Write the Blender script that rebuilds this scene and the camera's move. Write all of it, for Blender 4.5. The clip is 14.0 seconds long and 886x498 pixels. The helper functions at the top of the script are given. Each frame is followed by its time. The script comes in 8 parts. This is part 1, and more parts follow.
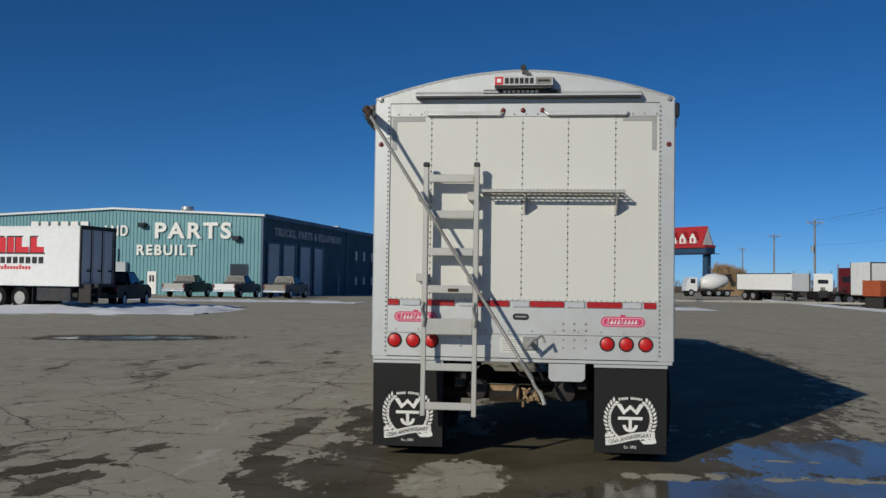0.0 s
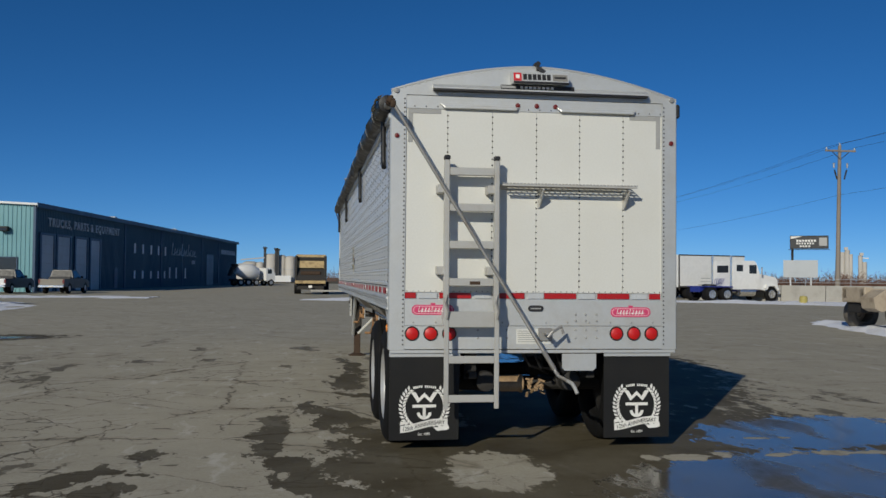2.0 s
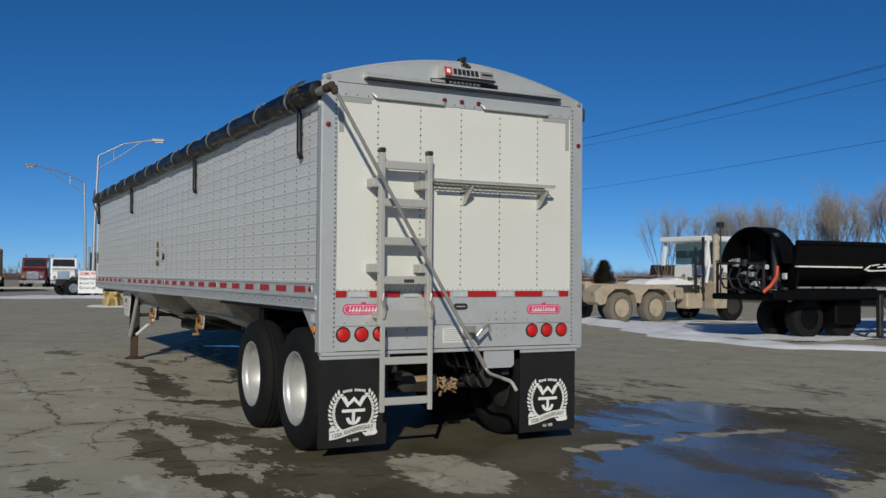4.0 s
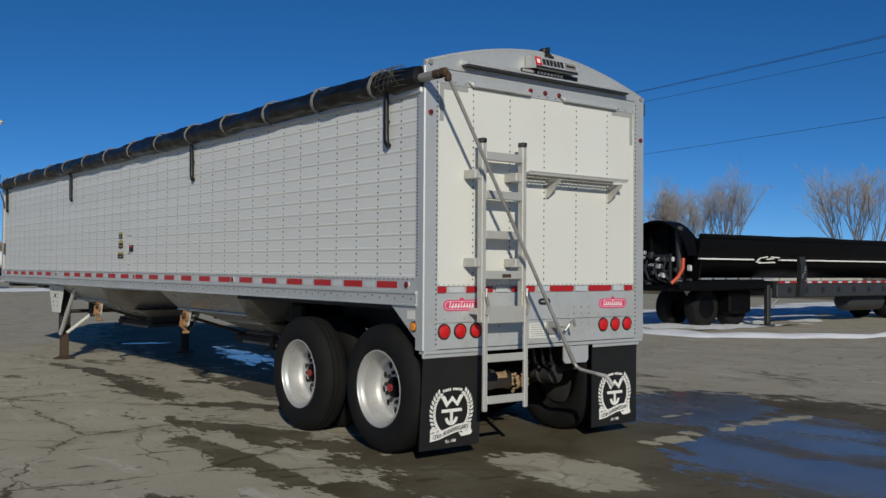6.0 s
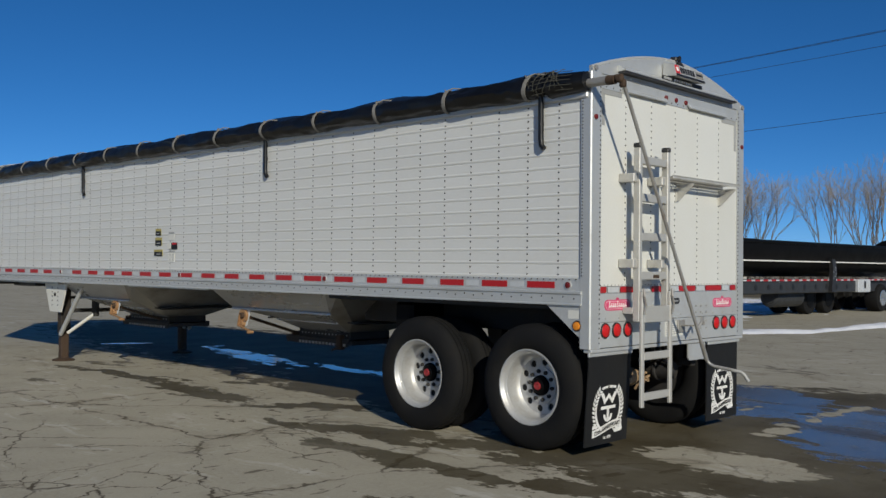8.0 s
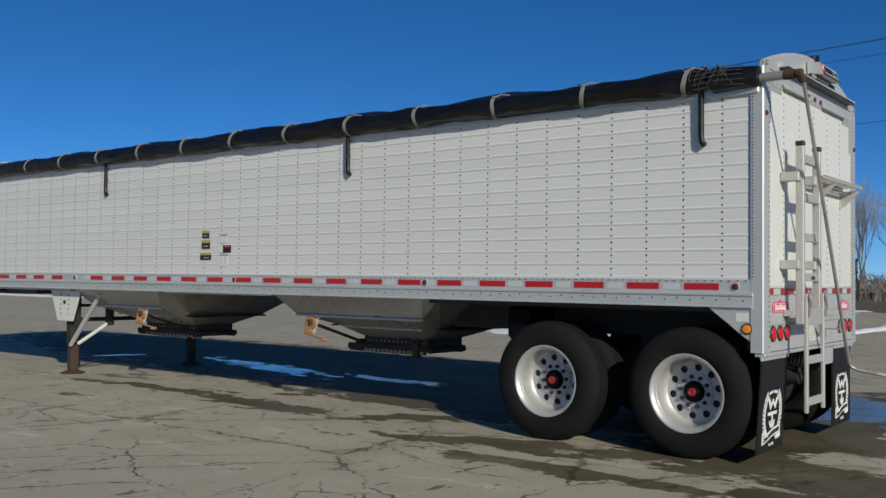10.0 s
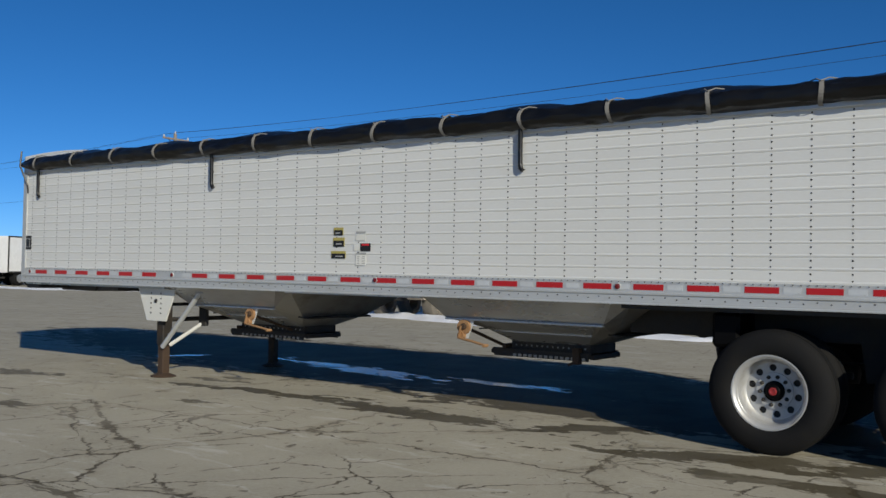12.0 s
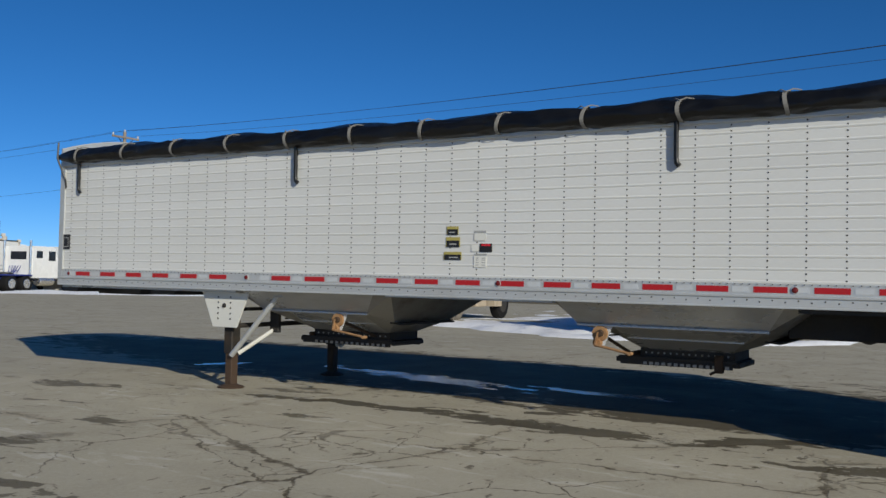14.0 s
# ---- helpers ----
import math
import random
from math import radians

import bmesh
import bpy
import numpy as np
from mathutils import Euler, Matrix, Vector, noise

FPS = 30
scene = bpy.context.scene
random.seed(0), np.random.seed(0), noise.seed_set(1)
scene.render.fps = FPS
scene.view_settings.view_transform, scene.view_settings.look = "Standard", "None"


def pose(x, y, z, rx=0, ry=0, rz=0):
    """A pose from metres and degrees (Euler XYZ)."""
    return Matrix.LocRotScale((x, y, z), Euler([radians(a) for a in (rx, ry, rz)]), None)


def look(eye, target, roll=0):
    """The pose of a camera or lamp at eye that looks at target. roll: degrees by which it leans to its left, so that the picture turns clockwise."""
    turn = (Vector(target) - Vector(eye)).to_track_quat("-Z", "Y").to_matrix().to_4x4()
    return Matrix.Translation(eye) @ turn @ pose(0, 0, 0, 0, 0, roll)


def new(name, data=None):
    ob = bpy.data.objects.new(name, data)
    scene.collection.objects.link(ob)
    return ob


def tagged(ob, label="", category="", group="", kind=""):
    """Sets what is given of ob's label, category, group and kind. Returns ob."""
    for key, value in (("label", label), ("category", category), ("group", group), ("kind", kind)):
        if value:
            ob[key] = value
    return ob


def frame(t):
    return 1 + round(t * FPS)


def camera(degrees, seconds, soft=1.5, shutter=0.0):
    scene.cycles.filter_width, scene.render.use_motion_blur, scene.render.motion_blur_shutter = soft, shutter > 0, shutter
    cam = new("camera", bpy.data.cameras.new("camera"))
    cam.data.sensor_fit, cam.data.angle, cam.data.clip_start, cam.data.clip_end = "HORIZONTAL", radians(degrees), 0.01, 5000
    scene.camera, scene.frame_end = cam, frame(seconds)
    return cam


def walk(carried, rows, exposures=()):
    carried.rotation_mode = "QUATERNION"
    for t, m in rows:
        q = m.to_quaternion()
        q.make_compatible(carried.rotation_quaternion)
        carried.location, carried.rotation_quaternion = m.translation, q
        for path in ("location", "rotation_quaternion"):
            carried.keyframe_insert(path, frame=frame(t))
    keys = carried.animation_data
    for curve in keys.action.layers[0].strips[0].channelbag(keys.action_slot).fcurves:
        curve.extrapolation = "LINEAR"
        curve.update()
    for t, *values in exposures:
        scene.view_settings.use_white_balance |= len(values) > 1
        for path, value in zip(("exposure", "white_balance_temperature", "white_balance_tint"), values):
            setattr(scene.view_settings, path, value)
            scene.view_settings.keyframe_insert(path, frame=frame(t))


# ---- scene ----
cam = camera(50.7, 14.0)
PATH = [
    (0, (0.104, -0.16, 1.479), (-0.098, 1.828, 1.551), 0.8),
    (0.5, (-0.388, -0.194, 1.449), (-0.512, 1.801, 1.521), 0.9),
    (1, (-0.917, -0.133, 1.479), (-0.949, 1.865, 1.55), 0.6),
    (1.5, (-1.467, -0.177, 1.476), (-1.344, 1.818, 1.548), 0.5),
    (2, (-1.958, -0.106, 1.458), (-1.673, 1.873, 1.52), 0.5),
    (2.5, (-2.486, -0.035, 1.494), (-1.995, 1.903, 1.529), 0.4),
    (2.7, (-2.656, 0.019, 1.525), (-2.078, 1.933, 1.559), 0.4),
    (4.8, (-4.535, 1.268, 1.43), (-3.485, 2.969, 1.479), 0.5),
    (5, (-4.69, 1.376, 1.465), (-3.61, 3.058, 1.507), 0.5),
    (5.5, (-5.106, 1.731, 1.448), (-3.938, 3.354, 1.491), 0.4),
    (6, (-5.492, 2.093, 1.475), (-4.257, 3.666, 1.516), 0.4),
    (6.5, (-5.91, 2.421, 1.491), (-4.624, 3.953, 1.53), 0.4),
    (7, (-6.342, 2.83, 1.486), (-4.994, 4.306, 1.522), 0.5),
    (7.5, (-6.831, 3.145, 1.496), (-5.43, 4.571, 1.535), 0.6),
    (8, (-7.216, 3.502, 1.482), (-5.781, 4.895, 1.519), 0.6),
    (8.2, (-7.36, 3.697, 1.492), (-5.908, 5.071, 1.531), 0.7),
    (10.3, (-8.313, 5.572, 1.363), (-6.728, 6.79, 1.429), 1.0),
    (10.5, (-8.401, 5.791, 1.359), (-6.808, 6.999, 1.425), 1.3),
    (11, (-8.675, 6.349, 1.402), (-7.066, 7.537, 1.461), 1.1),
    (11.5, (-8.898, 6.828, 1.441), (-7.281, 8.004, 1.493), 1.0),
    (12, (-9.061, 7.372, 1.432), (-7.425, 8.521, 1.484), 1.1),
    (12.5, (-9.247, 7.857, 1.418), (-7.578, 8.958, 1.475), 1.1),
    (13, (-9.312, 8.344, 1.394), (-7.618, 9.405, 1.453), 1.1),
    (13.5, (-9.439, 8.886, 1.388), (-7.732, 9.927, 1.449), 1.2),
    (14, (-9.525, 9.411, 1.386), (-7.811, 10.44, 1.448), 1.2),
]
EXPOSURES = [(0.0, -0.62), (2.7, -0.58), (5.0, -0.52), (8.2, -0.39), (10.5, -0.24), (14.0, -0.2)]
walk(cam, [(t, look(eye, target, roll)) for t, eye, target, roll in PATH], EXPOSURES)

# ---- light: low winter sun from behind the trailer's left rear, clear sky ----
SUN_WAY = Vector((3.5, 5.85, -3.02)).normalized()
SUN_ELEV = math.asin(-SUN_WAY.z)
SUN_ROT = math.atan2(-SUN_WAY.x, -SUN_WAY.y)
world = bpy.data.worlds.new("sky")
scene.world = world
world.use_nodes = True
wn = world.node_tree.nodes
sky = wn.new("ShaderNodeTexSky")
sky.sky_type = "NISHITA"
sky.sun_disc = False
sky.sun_elevation = SUN_ELEV
sky.sun_rotation = SUN_ROT
sky.altitude = 400.0
sky.air_density = 0.5
sky.dust_density = 0.2
sky.ozone_density = 6.0
wn["Background"].inputs["Strength"].default_value = 0.06
deep = wn.new("ShaderNodeHueSaturation")
deep.inputs["Saturation"].default_value = 1.15
deep.inputs["Hue"].default_value = 0.498
deep.inputs["Value"].default_value = 1.84
# the haze near the horizon is thin: the sky is read a little above the true horizon
sky_way = wn.new("ShaderNodeTexCoord")
lift = wn.new("ShaderNodeVectorMath")
lift.operation = "ADD"
lift.inputs[1].default_value = (0, 0, 0.012)
world.node_tree.links.new(sky_way.outputs["Generated"], lift.inputs[0])
level = wn.new("ShaderNodeVectorMath")
level.operation = "NORMALIZE"
world.node_tree.links.new(lift.outputs[0], level.inputs[0])
world.node_tree.links.new(level.outputs[0], sky.inputs["Vector"])
world.node_tree.links.new(sky.outputs["Color"], deep.inputs["Color"])
world.node_tree.links.new(deep.outputs["Color"], wn["Background"].inputs["Color"])
sun_data = bpy.data.lights.new("sun", "SUN")
sun_data.energy = 4.5
sun_data.angle = radians(0.53)
sun_data.color = (1.0, 0.95, 0.81)
sun = new("sun", sun_data)
sun.matrix_world = look((0, 0, 60), Vector((0, 0, 60)) + SUN_WAY)
# ---- materials ----
def nodes_of(name):
    m = bpy.data.materials.new(name)
    m.use_nodes = True
    return m, m.node_tree.nodes, m.node_tree.links, m.node_tree.nodes["Principled BSDF"]


def noise_node(n, l, vec, scale, detail=4.0, rough=0.55):
    t = n.new("ShaderNodeTexNoise")
    t.inputs["Scale"].default_value = scale
    t.inputs["Detail"].default_value = detail
    t.inputs["Roughness"].default_value = rough
    if vec is not None:
        l.new(vec, t.inputs["Vector"])
    return t.outputs["Fac"]


def ramp(n, l, fac, a, b, lo=0.0, hi=1.0):
    r = n.new("ShaderNodeMapRange")
    r.inputs["From Min"].default_value, r.inputs["From Max"].default_value = a, b
    r.inputs["To Min"].default_value, r.inputs["To Max"].default_value = lo, hi
    l.new(fac, r.inputs["Value"])
    return r.outputs["Result"]


def mix_col(n, l, fac, a, b):
    m = n.new("ShaderNodeMix")
    m.data_type = "RGBA"
    for socket, v in ((m.inputs[0], fac), (m.inputs[6], a), (m.inputs[7], b)):
        if isinstance(v, bpy.types.NodeSocket):
            l.new(v, socket)
        elif isinstance(v, (tuple, list)):
            socket.default_value = (*v, 1.0) if len(v) == 3 else v
        else:
            socket.default_value = v
    return m.outputs[2]


def math_node(n, l, op, a, b=0.0, clamp=False):
    m = n.new("ShaderNodeMath")
    m.operation = op
    m.use_clamp = clamp
    for socket, v in ((m.inputs[0], a), (m.inputs[1], b)):
        if isinstance(v, bpy.types.NodeSocket):
            l.new(v, socket)
        else:
            socket.default_value = v
    return m.outputs[0]


def bump_to(n, l, bsdf, height, strength, dist):
    b = n.new("ShaderNodeBump")
    b.inputs["Strength"].default_value = strength
    b.inputs["Distance"].default_value = dist
    l.new(height, b.inputs["Height"])
    l.new(b.outputs["Normal"], bsdf.inputs["Normal"])


def mat(name, base, rough=0.5, metal=0.0, dirt=None, dirt_amount=0.35, scale=3.0, fine=40.0, bump=0.15, dist=0.003, stretch=(1, 1, 1), coat=0.0, spread=0.06, spec=0.5):
    """A painted, bare or dusty surface: grain at a fine scale, stains at a coarse one, gloss that varies with both."""
    m, n, l, bsdf = nodes_of(name)
    tc = n.new("ShaderNodeTexCoord")
    mp = n.new("ShaderNodeMapping")
    mp.inputs["Scale"].default_value = stretch
    l.new(tc.outputs["Object"], mp.inputs["Vector"])
    v = mp.outputs["Vector"]
    big = noise_node(n, l, v, scale, 5.0, 0.6)
    small = noise_node(n, l, v, fine, 3.0)
    dirt = dirt or tuple(c * 0.55 for c in base)
    light = tuple(min(1.0, c * (1 + spread)) for c in base)
    dark = tuple(c * (1 - spread) for c in base)
    info = n.new("ShaderNodeObjectInfo")
    col = mix_col(n, l, small, dark, light)
    stain = ramp(n, l, big, 0.48, 0.74, 0.0, dirt_amount)
    col = mix_col(n, l, stain, col, dirt)
    shade = math_node(n, l, "MULTIPLY", info.outputs["Random"], 0.06)
    hsv = n.new("ShaderNodeHueSaturation")
    l.new(col, hsv.inputs["Color"])
    l.new(math_node(n, l, "ADD", shade, 0.97), hsv.inputs["Value"])
    l.new(hsv.outputs["Color"], bsdf.inputs["Base Color"])
    l.new(ramp(n, l, big, 0.3, 0.8, max(0.02, rough - 0.08), min(1.0, rough + 0.14)), bsdf.inputs["Roughness"])
    bsdf.inputs["Metallic"].default_value = metal
    bsdf.inputs["Coat Weight"].default_value = coat
    bsdf.inputs["Specular IOR Level"].default_value = spec
    if bump:
        bump_to(n, l, bsdf, small, bump, dist)
    return m


def lens_mat(name, color):
    """A ribbed plastic lamp lens, unlit."""
    m, n, l, bsdf = nodes_of(name)
    tc = n.new("ShaderNodeTexCoord")
    ck = noise_node(n, l, tc.outputs["Object"], 160.0, 1.0)
    l.new(mix_col(n, l, ck, tuple(c * 0.75 for c in color), color), bsdf.inputs["Base Color"])
    bsdf.inputs["Roughness"].default_value = 0.42
    bsdf.inputs["Coat Weight"].default_value = 0.05
    bump_to(n, l, bsdf, ck, 0.25, 0.002)
    return m


M_WHITE = mat("white_sheet_paint", (0.66, 0.657, 0.61), 0.36, 0, (0.52, 0.50, 0.42), 0.2, 1.3, 60, 0.05, 0.002)
M_SLAT = mat("white_slat_paint", (0.625, 0.628, 0.608), 0.36, 0, (0.48, 0.475, 0.43), 0.25, 1.1, 50, 0.05, 0.002, (1, 0.35, 1.6))
M_ALU = mat("mill_aluminium", (0.56, 0.57, 0.56), 0.5, 0.5, (0.36, 0.35, 0.32), 0.45, 2.2, 70, 0.06, 0.002, (1, 0.5, 1))
M_ALU_DULL = mat("dull_aluminium", (0.56, 0.57, 0.56), 0.5, 0.45, (0.36, 0.34, 0.31), 0.5, 2.5, 60, 0.1, 0.002)
M_HOPPER = mat("sheet_aluminium", (0.46, 0.47, 0.48), 0.3, 0.6, (0.25, 0.23, 0.2), 0.5, 1.6, 40, 0.1, 0.003, (1, 0.6, 2))
M_HOPPER_DARK = mat("darker_sheet_aluminium", (0.30, 0.295, 0.28), 0.42, 0.5, (0.12, 0.10, 0.08), 0.7, 2.4, 40, 0.12, 0.003, (1, 0.8, 2))
M_CHROME = mat("polished_aluminium", (0.86, 0.86, 0.86), 0.2, 0.9, (0.55, 0.53, 0.5), 0.35, 6, 90, 0.05, 0.001)
M_RIM = mat("satin_rim_aluminium", (0.5, 0.5, 0.49), 0.46, 0.45, (0.36, 0.32, 0.27), 0.6, 9, 90, 0.04, 0.001)
M_HUBRED = mat("faded_red_plastic", (0.28, 0.022, 0.025), 0.5, 0.0, None, 0.4, 20, 80, 0.05, 0.001)
M_POLE = mat("weathered_ladder_aluminium", (0.49, 0.48, 0.445), 0.45, 0.3, (0.36, 0.33, 0.29), 0.45, 5, 70, 0.1, 0.001)
M_ROD = mat("grey_crank_steel", (0.34, 0.33, 0.31), 0.4, 0.4, (0.2, 0.15, 0.11), 0.6, 6, 70, 0.15, 0.001)
M_RUST = mat("brown_rust", (0.055, 0.032, 0.018), 0.85, 0.0, (0.03, 0.02, 0.013), 0.8, 9, 60, 0.5, 0.003, spread=0.3)
M_OCHRE = mat("rusty_orange_paint", (0.33, 0.185, 0.085), 0.7, 0.0, (0.2, 0.09, 0.03), 0.8, 12, 60, 0.3, 0.002, spread=0.2)
M_TAN = mat("dusty_tan_metal", (0.36, 0.24, 0.13), 0.8, 0.0, (0.16, 0.1, 0.06), 0.8, 9, 50, 0.3, 0.002, spread=0.2)
M_LEG = mat("brown_leg_steel", (0.018, 0.015, 0.012), 0.7, 0.0, (0.06, 0.035, 0.016), 0.6, 7, 50, 0.3, 0.002, spread=0.25)
M_BLACK = mat("black_steel_paint", (0.018, 0.018, 0.02), 0.45, 0.0, (0.05, 0.045, 0.04), 0.6, 4, 50, 0.15, 0.002, spread=0.2)
M_FRAME = mat("dirty_chassis_steel", (0.022, 0.021, 0.02), 0.75, 0.0, (0.055, 0.043, 0.03), 0.6, 5, 40, 0.3, 0.003, spread=0.2)
M_RUBBER = mat("tyre_rubber", (0.0085, 0.0085, 0.0088), 0.78, 0.0, (0.02, 0.018, 0.015), 0.4, 5, 60, 0.2, 0.002, spread=0.15, spec=0.18)
M_FLAP = mat("flap_rubber", (0.012, 0.012, 0.012), 0.6, 0.0, (0.022, 0.021, 0.019), 0.4, 4, 40, 0.1, 0.002, spread=0.15, spec=0.3)
M_TARP = mat("black_vinyl_tarp", (0.0045, 0.0045, 0.005), 0.4, 0.0, (0.010, 0.010, 0.010), 0.4, 5, 18, 0.3, 0.008, spread=0.2, spec=0.42)
M_STRAP = mat("grey_strap_webbing", (0.22, 0.21, 0.19), 0.8, 0.0, None, 0.3, 20, 120, 0.3, 0.001)
M_CORD = mat("frayed_grey_cord", (0.07, 0.068, 0.055), 0.9, 0.0, None, 0.4, 30, 120, 0.3, 0.001)
M_PRINT = mat("white_print", (0.78, 0.77, 0.73), 0.6, 0.0, (0.5, 0.48, 0.44), 0.4, 9, 60, 0.0)
M_RED_TAPE = mat("red_reflective_tape", (0.40, 0.010, 0.013), 0.35, 0.0, (0.35, 0.03, 0.025), 0.4, 12, 90, 0.05, 0.001)
M_GREY_TAPE = mat("white_reflective_tape", (0.54, 0.56, 0.57), 0.3, 0.1, (0.45, 0.45, 0.44), 0.4, 12, 90, 0.05, 0.001)
# rivet colours are darkened to carry the small shadows round the heads
M_SIDE_RIVET = mat("shade_dark_side_rivets", (0.03, 0.029, 0.028), 0.5, 0.2, None, 0.3, 6, 60, 0.0)
M_RIVET = mat("shade_dark_rivet_heads", (0.075, 0.073, 0.07), 0.5, 0.3, None, 0.3, 6, 60, 0.0)
M_PATCH = mat("grey_plate_paint", (0.36, 0.36, 0.345), 0.5, 0.1, None, 0.3, 6, 60, 0.05, 0.001)
M_PINK = mat("pink_decal_vinyl", (0.60, 0.055, 0.15), 0.4, 0.0, None, 0.2, 8, 60, 0.0)
M_PINK_PALE = mat("pale_pink_decal_vinyl", (0.80, 0.42, 0.48), 0.4, 0.0, None, 0.2, 8, 60, 0.0)
M_RED = mat("red_sign_paint", (0.6, 0.02, 0.03), 0.4, 0.0, None, 0.2, 8, 60, 0.0)
M_DARKPRINT = mat("black_print", (0.012, 0.012, 0.013), 0.5, 0.0, None, 0.2, 8, 60, 0.0)
M_LAMP_RED = lens_mat("red_lamp_lens", (0.62, 0.012, 0.012))
M_LAMP_DKRED = lens_mat("dark_red_lamp_lens", (0.16, 0.008, 0.008))
M_LAMP_AMBER = lens_mat("amber_lamp_lens", (0.85, 0.28, 0.02))
M_YELLOW = mat("yellow_label_vinyl", (0.38, 0.32, 0.09), 0.45, 0.0, None, 0.2, 8, 60, 0.0)
M_GLASS = mat("dark_window_glass", (0.02, 0.024, 0.03), 0.06, 0.0, (0.05, 0.05, 0.05), 0.4, 3, 60, 0.0)
M_CAB_GLASS = mat("tinted_cab_glass", (0.07, 0.13, 0.15), 0.06, 0.0, (0.05, 0.05, 0.05), 0.3, 3, 60, 0.0)
M_TRUCK_WHITE = mat("white_truck_paint", (0.78, 0.78, 0.76), 0.28, 0.0, (0.5, 0.48, 0.43), 0.3, 1.5, 40, 0.03, 0.001, coat=0.3)
M_TRUCK_BLUE = mat("blue_chassis_paint", (0.02, 0.035, 0.22), 0.4, 0.0, None, 0.3, 3, 40, 0.05, 0.001)
M_MAROON = mat("maroon_truck_paint", (0.13, 0.012, 0.016), 0.35, 0.0, None, 0.3, 3, 40, 0.03, 0.001)
M_ORANGE = mat("orange_bin_paint", (0.36, 0.08, 0.025), 0.6, 0.0, (0.25, 0.07, 0.03), 0.5, 3, 40, 0.1, 0.002)
M_TAN_CAR = mat("tan_car_paint", (0.22, 0.2, 0.165), 0.35, 0.2, None, 0.3, 3, 40, 0.03, 0.001, coat=0.4)
M_BEIGE = mat("beige_chassis_paint", (0.42, 0.35, 0.26), 0.65, 0.0, (0.2, 0.15, 0.1), 0.6, 4, 40, 0.15, 0.002)
M_STEEL = mat("galvanised_steel", (0.45, 0.46, 0.47), 0.45, 0.6, (0.3, 0.29, 0.27), 0.4, 4, 40, 0.1, 0.002)
M_GLOSS_BLACK = mat("black_tub_paint", (0.004, 0.004, 0.0045), 0.42, 0.0, (0.008, 0.008, 0.007), 0.4, 1.6, 30, 0.03, 0.002, spec=0.07)
M_GREY_BEAM = mat("grey_frame_paint", (0.028, 0.03, 0.033), 0.55, 0.0, (0.02, 0.018, 0.016), 0.5, 3, 40, 0.1, 0.002)
M_HOSE = mat("red_air_hose", (0.5, 0.06, 0.02), 0.5, 0.0, None, 0.3, 9, 60, 0.0)
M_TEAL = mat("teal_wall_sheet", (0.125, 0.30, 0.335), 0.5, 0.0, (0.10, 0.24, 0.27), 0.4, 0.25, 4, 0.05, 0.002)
# same wall paint as the gable, darkened to blue for the side's shade
M_TEAL_SHADED = mat("shaded_teal_wall_sheet", (0.035, 0.098, 0.14), 0.55, 0.0, (0.028, 0.08, 0.115), 0.4, 0.25, 4, 0.05, 0.002)
M_BLUE_TRIM = mat("dark_blue_trim", (0.02, 0.06, 0.12), 0.5, 0.0, None, 0.3, 1, 10, 0.05, 0.002)
M_ROOF = mat("pale_roof_sheet", (0.62, 0.64, 0.64), 0.5, 0.1, None, 0.3, 0.3, 5, 0.05, 0.002)
M_DOOR_GREY = mat("grey_overhead_door", (0.42, 0.45, 0.47), 0.5, 0.0, None, 0.3, 0.6, 10, 0.05, 0.002)
M_WOOD = mat("weathered_pole_wood", (0.25, 0.215, 0.18), 0.85, 0.0, (0.1, 0.08, 0.06), 0.6, 2, 30, 0.3, 0.004, (1, 1, 0.15))
M_CONC = mat("pale_barrier_concrete", (0.36, 0.345, 0.31), 0.85, 0.0, (0.2, 0.19, 0.17), 0.5, 1.2, 20, 0.3, 0.004)
M_SILO = mat("pale_silo_concrete", (0.52, 0.49, 0.44), 0.8, 0.0, None, 0.4, 0.2, 3, 0.1, 0.01)
M_BARK = mat("grey_brown_bark", (0.15, 0.13, 0.11), 0.9, 0.0, (0.1, 0.08, 0.065), 0.5, 3, 30, 0.3, 0.004)
M_TWIG = mat("pale_twig_bark", (0.31, 0.28, 0.25), 0.9, 0.0, None, 0.3, 3, 30, 0.0)
M_BRUSH = mat("red_brown_brush_twig", (0.16, 0.085, 0.06), 0.9, 0.0, None, 0.4, 3, 30, 0.0)
M_TANBRUSH = mat("tan_brush_twig", (0.33, 0.225, 0.13), 0.9, 0.0, None, 0.3, 3, 30, 0.0)
M_HYD = mat("yellow_hydrant_paint", (0.52, 0.36, 0.12), 0.6, 0.0, (0.3, 0.18, 0.06), 0.5, 6, 40, 0.1, 0.002)
M_STRAW = mat("dry_straw_stalks", (0.50, 0.39, 0.17), 0.85, 0.0, (0.3, 0.22, 0.09), 0.5, 6, 40, 0.0)
M_DUSTY = mat("dust_covered_tyre", (0.15, 0.132, 0.105), 0.9, 0.0, (0.06, 0.052, 0.042), 0.6, 4, 40, 0.3, 0.003, spread=0.15)
M_CONIFER = mat("brown_green_conifer", (0.045, 0.04, 0.022), 0.9, 0.0, (0.03, 0.022, 0.014), 0.5, 3, 30, 0.0)
M_CONTAINER = mat("rusty_yellow_hopper_paint", (0.45, 0.33, 0.16), 0.7, 0.0, (0.1, 0.06, 0.035), 0.9, 2.2, 30, 0.1, 0.002, spread=0.2)
M_WIRE = mat("dark_cable", (0.03, 0.03, 0.03), 0.6, 0.0, None, 0.1, 1, 10, 0.0)
M_BILL_BLUE = mat("pale_blue_poster", (0.25, 0.45, 0.5), 0.5, 0.0, None, 0.2, 1, 10, 0.0)
